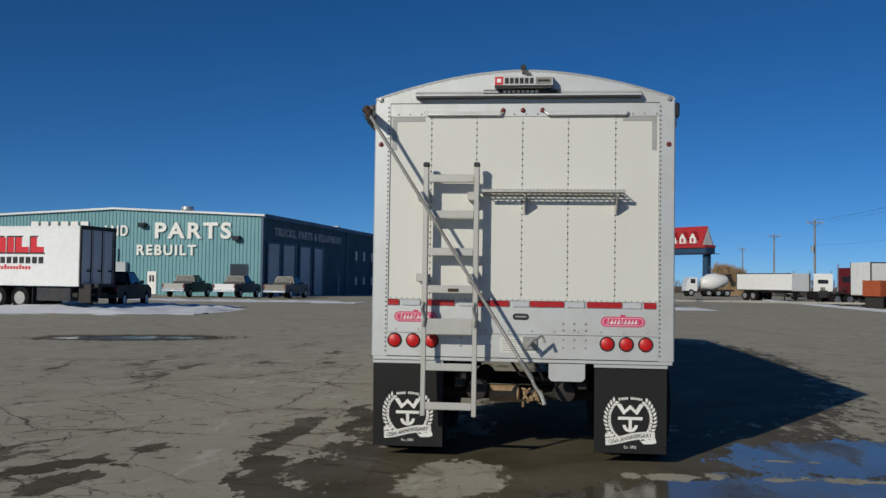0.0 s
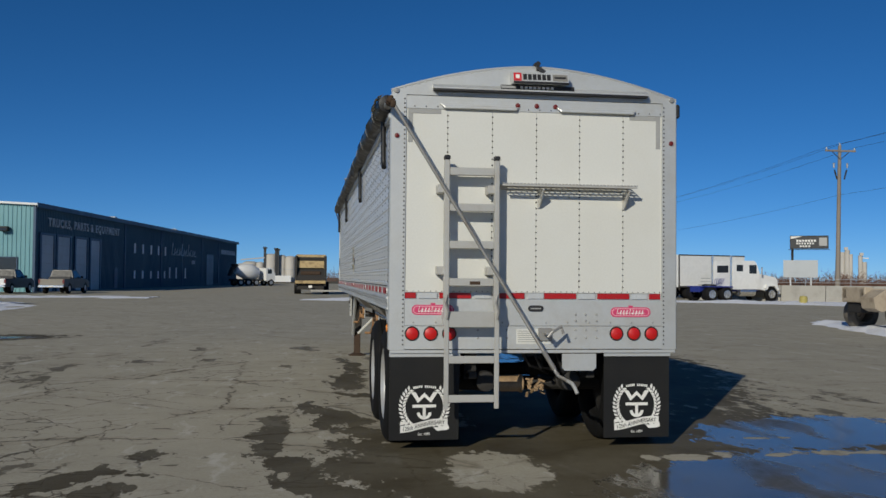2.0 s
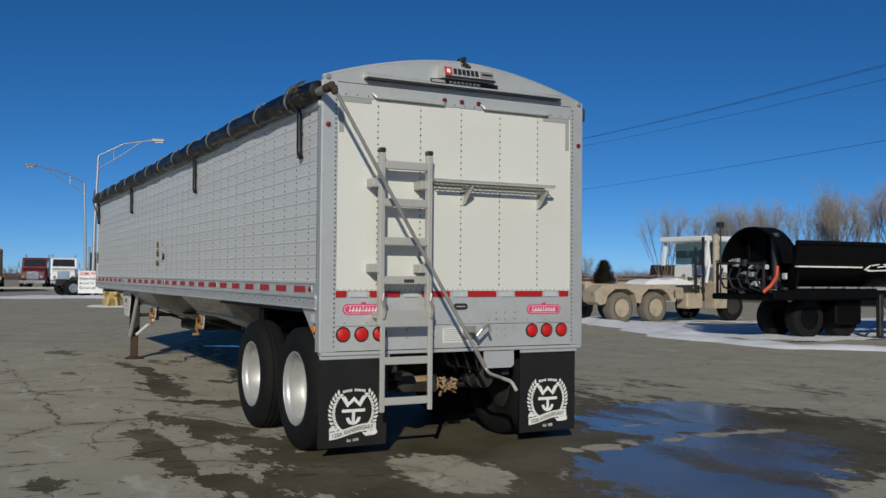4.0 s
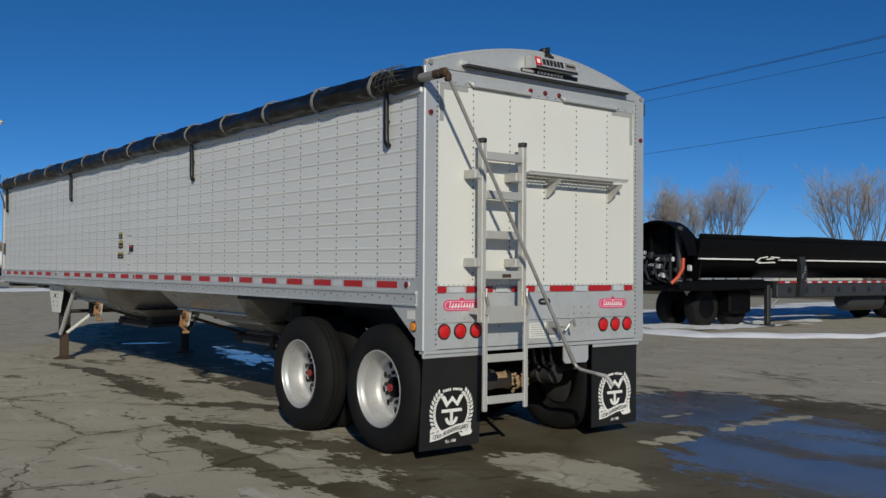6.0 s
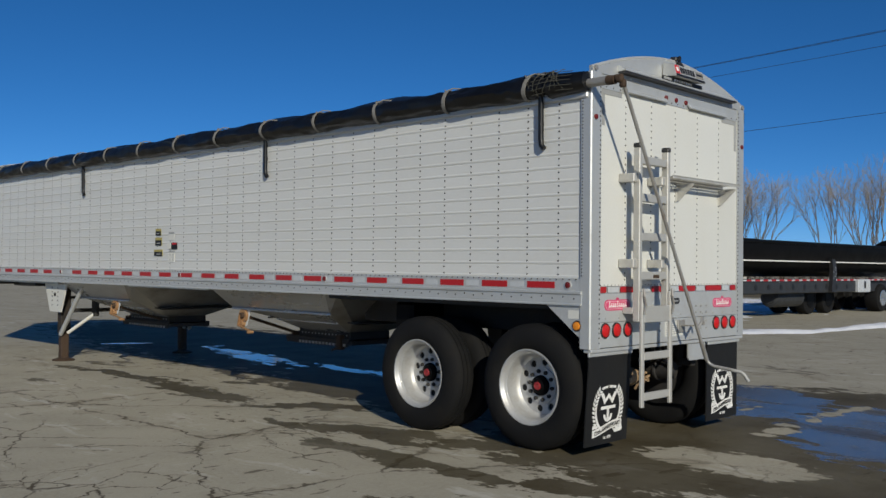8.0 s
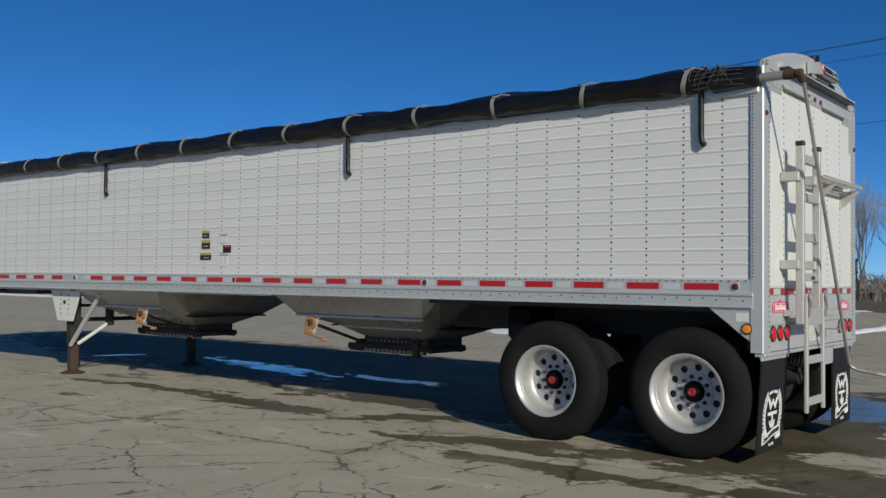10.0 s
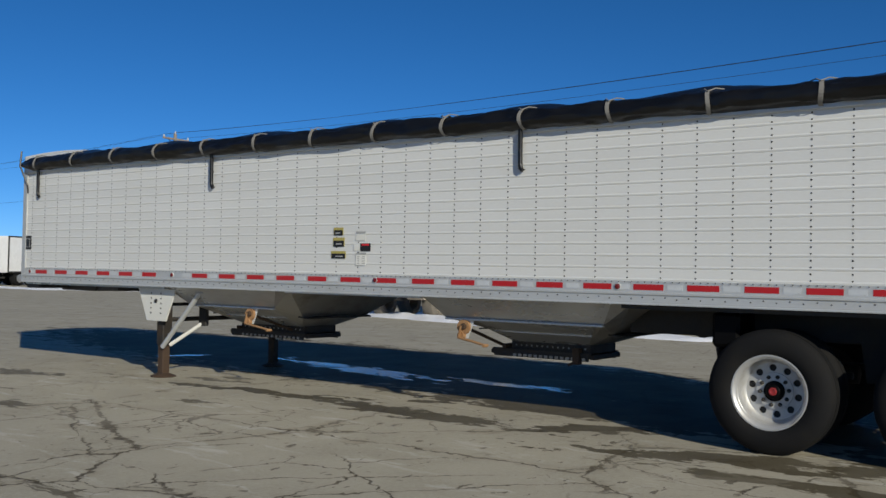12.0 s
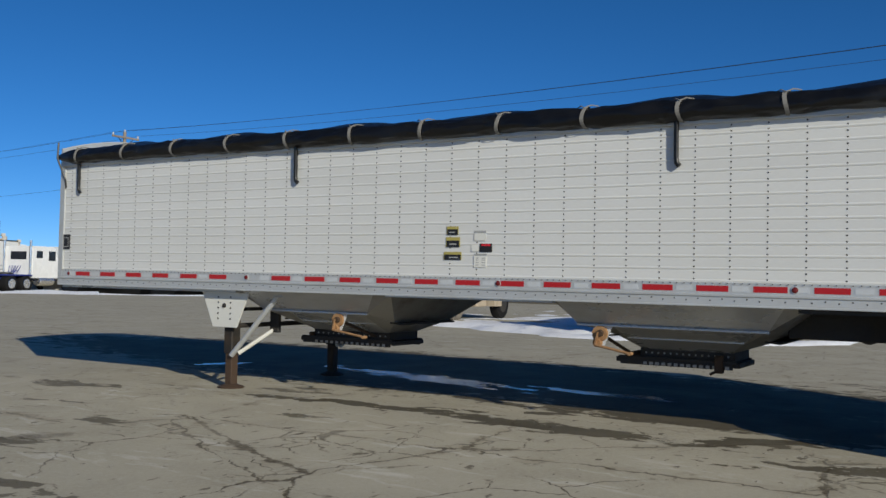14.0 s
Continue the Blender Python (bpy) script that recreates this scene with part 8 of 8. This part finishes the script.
# boundary barrier with posts
bar_ = thing("boundary_barrier", (27.0, 66.5, 0), "pale concrete boundary barrier with thin posts and rails", "barrier", turn=-41)
for k in range(15):
    part("barrier_block", Shape().prism([(-0.25, 0.0), (0.25, 0.0), (0.16, 0.3), (0.1, 1.15), (-0.1, 1.15), (-0.16, 0.3)], 2.95, "yz", 3.0 * k), M_CONC, bar_)
    part("fence_post", Shape().tube([(3.0 * k + 1.5, 0.5, 0), (3.0 * k + 1.5, 0.5, 1.75)], 0.035, 6), M_STEEL, bar_)
for z in (1.35, 1.6):
    part("fence_rail", Shape().tube([(0, 0.5, z), (45, 0.5, z)], 0.025, 6), M_STEEL, bar_)
yp = thing("yellow_bollard", (28.6, 54.4, 0), "short yellow painted bollard by the barrier", "bollard")
part("post", Shape().lathe([(0.0, 0.24), (0.4, 0.25), (0.52, 0.2), (0.56, 0.0)], 14, "z"), M_YELLOW, yp)
part("base_ring", Shape().lathe([(0.0, 0.3), (0.05, 0.3), (0.06, 0.2)], 14, "z"), M_CONC, yp)
sg = thing("sign_board", (37.4, 73.3, 0), "grey back of a board on two posts", "sign", turn=-32)
part("board", Shape().box(0, 2.7, 0, 0.06, 1.75, 3.2, 0.01), M_DOOR_GREY, sg)
for x in (0.5, 2.1):
    part("sign_post", Shape().box(x, x + 0.12, 0.06, 0.18, 0, 3.0), M_STEEL, sg)
    part("board_brace", Shape().box(x - 0.05, x + 0.17, 0.06, 0.08, 1.8, 3.1), M_STEEL, sg)


def billboard(at, turn, w, z0, z1, face, label, posts):
    b = thing("billboard", at, label, "billboard", turn=turn)
    part("panel", Shape().box(0, w, 0, 0.5, z0, z1, 0.03), M_FRAME, b)
    part("poster", Shape().box(0.15, w - 0.15, -0.03, -0.004, z0 + 0.15, z1 - 0.15), face, b)
    for x in posts:
        part("post", Shape().tube([(x, 0.3, 0), (x, 0.3, z0)], 0.25, 12), M_FRAME, b, "", True)
    part("catwalk", Shape().box(-0.3, w + 0.3, -0.9, 0.0, z0 - 0.25, z0 - 0.15), M_FRAME, b)
    return b


b1 = billboard((103.2, 193.1, 0), -29.6, 7.9, 8.55, 11.45, M_GREY_BEAM, "dark roadside billboard with pale lettering bars", (0.5,))
for k in range(7):
    part("letter_bar", Shape().box(1.3 + k * 0.6, 1.75 + k * 0.6, -0.05, -0.03, 10.1, 10.55), M_PRINT, b1)
    part("letter_bar", Shape().box(1.3 + k * 0.55, 1.65 + k * 0.55, -0.05, -0.03, 9.55, 9.9), M_PRINT, b1)
for k in range(4):
    part("letter_bar", Shape().box(2.0 + k * 0.6, 2.4 + k * 0.6, -0.05, -0.03, 8.95, 9.3), M_PRINT, b1)
part("pale_wedge", Shape().prism([(0.15, 10.7), (0.15, 11.3), (2.6, 11.3)], 0.02, "xz", -0.052), M_PRINT, b1)
part("photo_field", Shape().box(6.0, 7.6, -0.05, -0.03, 9.2, 11.0), M_PATCH, b1)
b2 = billboard((9.47, 95.2, 0), -9, 3.2, 5.55, 7.62, M_BILL_BLUE, "pale blue roadside billboard with white lettering", (3.5,))
moved(part("poster_text", lettering("THE LAST", 0.42, 0.02, 1.9, 0.02), M_PRINT, b2, "white poster letters"), pose(0.4, -0.07, 6.98))
for k in range(5):
    part("letter_bar", Shape().box(0.4 + k * 0.4, 0.72 + k * 0.4, -0.06, -0.03, 6.6, 6.86), M_PRINT, b2)
    part("letter_bar", Shape().box(0.4 + k * 0.4, 0.72 + k * 0.4, -0.06, -0.03, 6.22, 6.48), M_PRINT, b2)
part("yellow_band", Shape().box(0.15, 3.05, -0.06, -0.03, 5.72, 5.98), M_YELLOW, b2)

# red-roofed house-shaped sign on a tall column
hs = thing("roadside_sign", (33.0, 187.0, 0), "house-shaped restaurant sign with red roof on a dark column", "sign", turn=-48)
part("column", Shape().box(-0.6, 0.55, -0.6, 0.6, 0, 8.4, 0.05), M_BLUE_TRIM, hs)
part("sign_band", Shape().box(-9.0, 0.85, -1.4, 1.4, 7.9, 9.0, 0.05), M_BLUE_TRIM, hs)
part("catwalk", Shape().box(-9.4, 1.7, -1.9, 1.9, 7.8, 7.9), M_FRAME, hs)
part("eave", Shape().box(-9.0, 0.8, -1.7, 1.7, 9.0, 9.55, 0.05), M_BRICKRED, hs)
part("roof", Shape().prism([(-1.8, 9.55), (1.8, 9.55), (0.0, 13.3)], 8.8, "yz", -8.6), M_BRICKRED, hs, "steep red roof")
part("gable", Shape().prism([(-1.5, 9.55), (1.5, 9.55), (0.0, 12.8)], 0.06, "yz", 0.22), M_PRINT, hs)
for x in (-7.6, -5.2, -2.7):
    d = part("dormer", Shape().prism([(x, 9.9), (x + 1.5, 9.9), (x + 1.5, 10.9), (x + 0.75, 12.0), (x, 10.9)], 1.6, "xz", -1.9), M_PRINT, hs, "small white dormer")
    for q in (-1, 1):
        part("dormer_roof", Shape().bar((x + 0.75, -1.2, 12.2), (x + 0.75 + q * 1.05, -1.2, 10.75), 1.7, 0.16), M_BRICKRED, d)
    part("dormer_window", Shape().box(x + 0.5, x + 1.0, -1.95, -1.9, 10.1, 10.9), M_BRICKRED, d)

# street lamps
def street_lamp(at, h, arm, turn):
    s = thing("street_lamp", at, "tall galvanised street lamp with a long arm", "lamp", "street lamps", turn=turn)
    part("column", Shape().tube([(0, 0, 0), (0.05, 0, h * 0.5), (0.2, 0, h)], [0.12, 0.1, 0.07], 10), M_STEEL, s, "", True)
    part("arm", Shape().tube([(0.2, 0, h), (arm * 0.5, 0, h + 0.8), (arm, 0, h + 1.1)], 0.045, 8), M_STEEL, s)
    part("arm_brace", Shape().tube([(0.2, 0, h - 0.8), (arm * 0.5, 0, h + 0.2), (arm * 0.8, 0, h + 0.95)], 0.03, 6).tube([(arm * 0.33, 0, h - 0.15), (arm * 0.33, 0, h + 0.5)], 0.03, 6), M_STEEL, s)
    part("lamp_head", Shape().box(arm - 0.05, arm + 0.75, -0.18, 0.18, h + 1.02, h + 1.22, 0.06), M_STEEL, s)
    part("lamp_lens", Shape().box(arm + 0.15, arm + 0.65, -0.14, 0.14, h + 0.97, h + 1.02, 0.02), M_PRINT, s)


street_lamp((3.75, 60.8, 0), 8.6, 3.3, -10)
street_lamp((5.7, 80.7, 0), 8.7, 4.0, 190)
# parking sign and hydrant
ps = thing("parking_sign", (2.9, 60.6, 0), "white board sign with red and black lettering on short feet", "sign", turn=-9)
part("board", Shape().box(0, 2.05, 0, 0.05, 0.25, 1.6, 0.01), M_TRUCK_WHITE, ps)
for x in (0.2, 1.7):
    part("foot", Shape().box(x, x + 0.1, -0.3, 0.35, 0, 0.08).box(x, x + 0.1, 0.05, 0.12, 0, 1.3), M_FRAME, ps)
for body, z, h, w, m in (("SEMI PARKING", 1.33, 0.2, 1.85, M_RED), ("Please Follow Yellow", 1.05, 0.16, 1.75, M_DARKPRINT), ("Arrow To The Rear", 0.78, 0.16, 1.6, M_DARKPRINT), ("Gravel Lot", 0.5, 0.16, 0.9, M_DARKPRINT)):
    moved(part("sign_text", lettering(body, h, 0.006, w, 0.01), m, ps), pose(0.08, -0.008, z))
hy = thing("fire_hydrant", (2.5, 44.0, 0), "tall yellow hydrant assembly among dry stalks", "hydrant")
part("barrel", Shape().lathe([(0.3, 0.16), (0.4, 0.22), (0.95, 0.22), (1.0, 0.3), (1.08, 0.28), (1.2, 0.14), (1.32, 0.1), (1.34, 0.0)], 16, "z"), M_HYD, hy, "", True)
rngh = random.Random(11)
for k in range(11):
    a = k * 2.4
    c, s_ = math.cos(a), math.sin(a)
    z = 0.45 + 0.06 * k
    part("hose_outlet", Shape().tube([(0.12 * c, 0.12 * s_, z), (0.36 * c, 0.36 * s_, z + 0.03), (0.42 * c, 0.42 * s_, z - 0.06)], [0.1, 0.13, 0.07], 10), M_HYD, hy, "", True)
for a in (20, 110, 200, 290):
    c, s_ = math.cos(radians(a)), math.sin(radians(a))
    part("leg", Shape().tube([(0.2 * c, 0.2 * s_, 0.45), (0.3 * c, 0.3 * s_, 0.0)], 0.06, 8), M_HYD, hy)
stalk = Shape()
for k in range(60):
    a, r = rngh.uniform(0, 6.28), rngh.uniform(0.1, 0.5)
    b = Vector((r * math.cos(a), r * math.sin(a), 0.02))
    stalk.bar(b, b + Vector((rngh.uniform(-0.2, 0.2), rngh.uniform(-0.2, 0.2), rngh.uniform(0.3, 0.9))), 0.016, 0.016)
part("dry_stalks", stalk, M_STRAW, hy)["kind"] = "stuff"
tractor((5.6, 66.0, 0), 12, M_BLACK, M_FRAME, "black truck tractor parked behind the parking sign")

# ---- grain plant and silos far off ----
plant = thing("grain_plant", (-13.0, 262.0, 0), "cluster of pale storage silos and towers", "silo")
for x, y, r, h in ((-6.5, 0, 3.0, 7.2), (-2.8, -1, 1.6, 7.0), (1.2, 0, 2.6, 10.2), (5.2, 1, 1.7, 9.8), (8.6, 0, 2.0, 9.4), (-9.5, 2, 2.6, 6.4)):
    c = part("silo", Shape().lathe([(0, r), (h, r), (h + 0.5, r * 0.6), (h + 0.6, 0.3)], 24, "z", (x, y, 0)), M_SILO, plant, "pale round silo", True)
    part("silo_band", Shape().lathe([(h * 0.5, r + 0.02), (h * 0.5, r + 0.08), (h * 0.5 + 0.2, r + 0.08), (h * 0.5 + 0.2, r + 0.02)], 24, "z", (x, y, 0), True), M_STEEL, c)
for x, h in ((-1.0, 12.6), (3.2, 12.2), (3.9, 12.0)):
    part("leg_tower", Shape().box(x - 0.5, x + 0.5, -2.2, -1.4, 0, h, 0.05), M_GREY_BEAM, plant, "dark elevator tower")
    part("tower_head", Shape().box(x - 0.8, x + 0.8, -2.4, -1.2, h, h + 0.7, 0.05), M_GREY_BEAM, plant)
part("conveyor", Shape().bar((-10, -2, 8.3), (-1, -2, 9.2), 0.6, 0.5), M_STEEL, plant)
part("shed", Shape().box(0.0, 9.0, -6.0, -3.0, 0, 2.4, 0.1), M_TRUCK_WHITE, plant)
plant.scale = (0.72, 0.72, 0.72)
sil2 = thing("concrete_silos", (151.0, 246.0, 0), "distant pale concrete silo group", "silo", turn=-30)
for x, r, h in ((-2.7, 0.65, 9.8), (-1.4, 0.7, 10.4), (-0.4, 0.45, 9.2), (2.0, 0.6, 8.8), (3.1, 0.6, 7.0)):
    part("silo", Shape().lathe([(0, r), (h, r), (h, 0)], 20, "z", (x, 0, 0)), M_SILO, sil2, "", True)
part("head_house", Shape().box(-2.2, -1.2, -0.8, 0.8, 10.4, 11.2), M_SILO, sil2)
part("head_house", Shape().box(1.8, 2.8, -0.8, 0.8, 8.8, 9.6), M_SILO, sil2)
part("conveyor", Shape().bar((2.4, 0.0, 8.2), (4.2, 0.0, 8.0), 0.4, 0.3), M_STEEL, sil2)
lowb = thing("distant_shed", (120.0, 132.0, 0), "low distant shed with pale roof", "building", turn=-40)
part("wall", Shape().box(0, 34, 0, 14, 0, 3.4), M_SILO, lowb)
part("roof", Shape().prism([(-0.5, 3.4), (14.5, 3.4), (7, 5.0)], 35, "yz", -0.5), M_ROOF, lowb)
hb = thing("distant_house", (54.3, 69.3, 0), "low brown-roofed house behind brush", "building", turn=-43)
part("wall", Shape().box(0, 4.4, 0, 5, 0, 1.4), M_TAN_CAR, hb)
part("roof", Shape().prism([(-0.4, 1.4), (5.4, 1.4), (2.5, 2.7)], 4.8, "yz", -0.2), M_RUST, hb)
part("window", Shape().box(2, 3.0, -0.03, 0, 0.6, 1.2), M_GLASS, hb)


# ---- bare trees and brush ----
def grow(shape, twig, p, d, length, r, depth, rng):
    """A limb that forks; thin ends go into the twig mesh."""
    mid = p + d * length * 0.5 + Vector((rng.uniform(-1, 1), rng.uniform(-1, 1), 0)) * length * 0.06
    q = p + d * length + Vector((rng.uniform(-1, 1), rng.uniform(-1, 1), rng.uniform(-0.3, 0.5))) * length * 0.08
    tgt = shape if depth > 2 else twig
    tgt.tube([p, mid, q], [max(r, 0.0058), max(r * 0.8, 0.005), max(r * 0.62, 0.004)], 6 if depth > 3 else (4 if depth > 1 else 3), False)
    if depth == 0:
        return
    n = rng.choice((2, 2, 3)) if depth > 2 else 2
    for k in range(n):
        a = rng.uniform(0, 6.28)
        spread = rng.uniform(0.18, 0.5) if depth > 3 else rng.uniform(0.45, 0.95)
        side = Vector((math.cos(a), math.sin(a), 0.0))
        nd = (d + side * spread + Vector((0, 0, 0.2 if depth > 3 else 0.05))).normalized()
        st = p.lerp(q, rng.uniform(0.55, 1.0)) if k else q
        grow(shape, twig, st, nd, length * rng.uniform(0.68, 0.9), r * (0.74 if k == 0 else 0.58), depth - 1, rng)


def tree_meshes(seed, h, stems):
    rng = random.Random(seed)
    a, b = Shape(), Shape()
    for s in range(stems):
        ang = 6.28 * s / stems + rng.uniform(-0.4, 0.4)
        lean = Vector((math.cos(ang), math.sin(ang), 0)) * (rng.uniform(0.1, 0.42) if stems < 6 else rng.uniform(0.15, 0.7))
        grow(a, b, Vector((lean.x * 0.3, lean.y * 0.3, -0.1)), (Vector((0, 0, 1)) + lean).normalized(), h * 0.2, 0.07 * h / 9, 7, rng)
    return a.mesh("trunk", M_BARK), b.mesh("crown", M_TWIG)


TREES = [tree_meshes(3, 9.0, 4), tree_meshes(8, 9.0, 3), tree_meshes(15, 9.5, 5), tree_meshes(21, 8.5, 7)]


def bare_tree(x, y, kind, size, label="bare winter tree with grey-brown branches", girth=0.74):
    t = thing("bare_tree", (x, y, 0), label, "tree", "bare trees", turn=random.uniform(0, 360))
    t.scale = (size * girth, size * girth, size)
    part("trunk", TREES[kind][0], None, t)
    part("crown", TREES[kind][1], None, t, "fine leafless twigs")


for k in range(11):
    f = k / 10 * 0.86
    bare_tree(50.0 + 13.0 * f + random.uniform(-1.2, 1.2), 62.0 - 17.2 * f + random.uniform(-1.2, 1.2), k % 4, (1.02 + 0.3 * f) * random.uniform(0.9, 1.08))
bare_tree(64.8, 39.3, 3, 1.45, "broad bare winter tree standing alone", 0.82)
bare_tree(67.2, 33.0, 1, 1.38)
bare_tree(68.8, 30.4, 2, 1.35)
bare_tree(70.0, 25.0, 0, 1.3)
bare_tree(71.5, 20.5, 3, 1.3)
bare_tree(47.4, 70.4, 0, 0.5, "small bare winter tree by the fence")
bare_tree(43.5, 52.0, 2, 0.62, "small bare winter tree by the fence")


def brush(label, ax, ay, bx, by, h, count, depth, material, seed):
    """A strip of leafless brush: many thin upright twigs of uneven height."""
    rng = random.Random(seed)
    s = Shape()
    for k in range(count):
        f = rng.random()
        x, y = ax + (bx - ax) * f + rng.uniform(-depth, depth), ay + (by - ay) * f + rng.uniform(-depth, depth)
        hh = h * (0.55 + 0.45 * noise.noise((x * 0.22, y * 0.22, seed))) * rng.uniform(0.6, 1.15)
        p = Vector((x, y, 0))
        q = p + Vector((rng.uniform(-0.5, 0.5), rng.uniform(-0.5, 0.5), hh))
        m = p.lerp(q, 0.5) + Vector((rng.uniform(-0.2, 0.2), rng.uniform(-0.2, 0.2), 0))
        s.tube([p, m, q], [0.05, 0.035, 0.012], 3, False)
        for j in range(4):
            st = p.lerp(q, rng.uniform(0.35, 0.9))
            s.tube([st, st + Vector((rng.uniform(-0.7, 0.7), rng.uniform(-0.7, 0.7), rng.uniform(0.2, 0.9)))], [0.025, 0.01], 3, False)
    solo("brush", s, material, label, "brush", "stuff")


brush("red-brown leafless brush behind the trees", 54, 72, 84, 26, 2.9, 2600, 3.0, M_BRUSH, 1)
brush("grey leafless brush in the tree row", 50, 62, 72, 24, 2.6, 800, 1.5, M_TWIG, 2)
brush("red-brown leafless brush behind the barrier", 36, 84, 62, 62, 2.6, 1600, 3.0, M_BRUSH, 3)
brush("far brown tree line along the horizon", 70, 330, 330, 60, 6.5, 3200, 14.0, M_BRUSH, 4)
brush("far brown tree line along the horizon", -160, 360, 70, 330, 6.0, 2000, 14.0, M_BRUSH, 5)


brush("dense tan leafless bush beyond the parked row", 30.3, 161.5, 34.2, 161.0, 7.6, 2400, 0.9, M_TANBRUSH, 6)


def evergreen(x, y, h, w, label):
    t = thing("evergreen_bush", (x, y, 0), label, "bush", "evergreen bushes")
    part("trunk", Shape().tube([(0, 0, 0), (0, 0, h * 0.9)], [0.12, 0.03], 6), M_BARK, t)
    s = Shape()
    for k in range(4200):
        z = random.random() ** 1.2 * h
        r = w * (1 - z / h) ** 0.6 * math.sqrt(random.random())
        a = random.uniform(0, 6.28)
        p = Vector((r * math.cos(a), r * math.sin(a), z + 0.05))
        o = Vector((math.cos(a), math.sin(a), random.uniform(0.1, 0.9))) * random.uniform(0.15, 0.35)
        n_ = Vector((-math.sin(a), math.cos(a), 0)) * 0.06
        s.add([p - n_, p + n_, p + o], [(0, 1, 2)])
    part("needles", s, M_CONIFER, t, "dense dark needles")


evergreen(38.2, 58.9, 2.4, 0.62, "dark evergreen bush beside the barrier")
evergreen(38.7, 56.2, 2.55, 1.2, "broad brown-green evergreen bush beside the barrier")
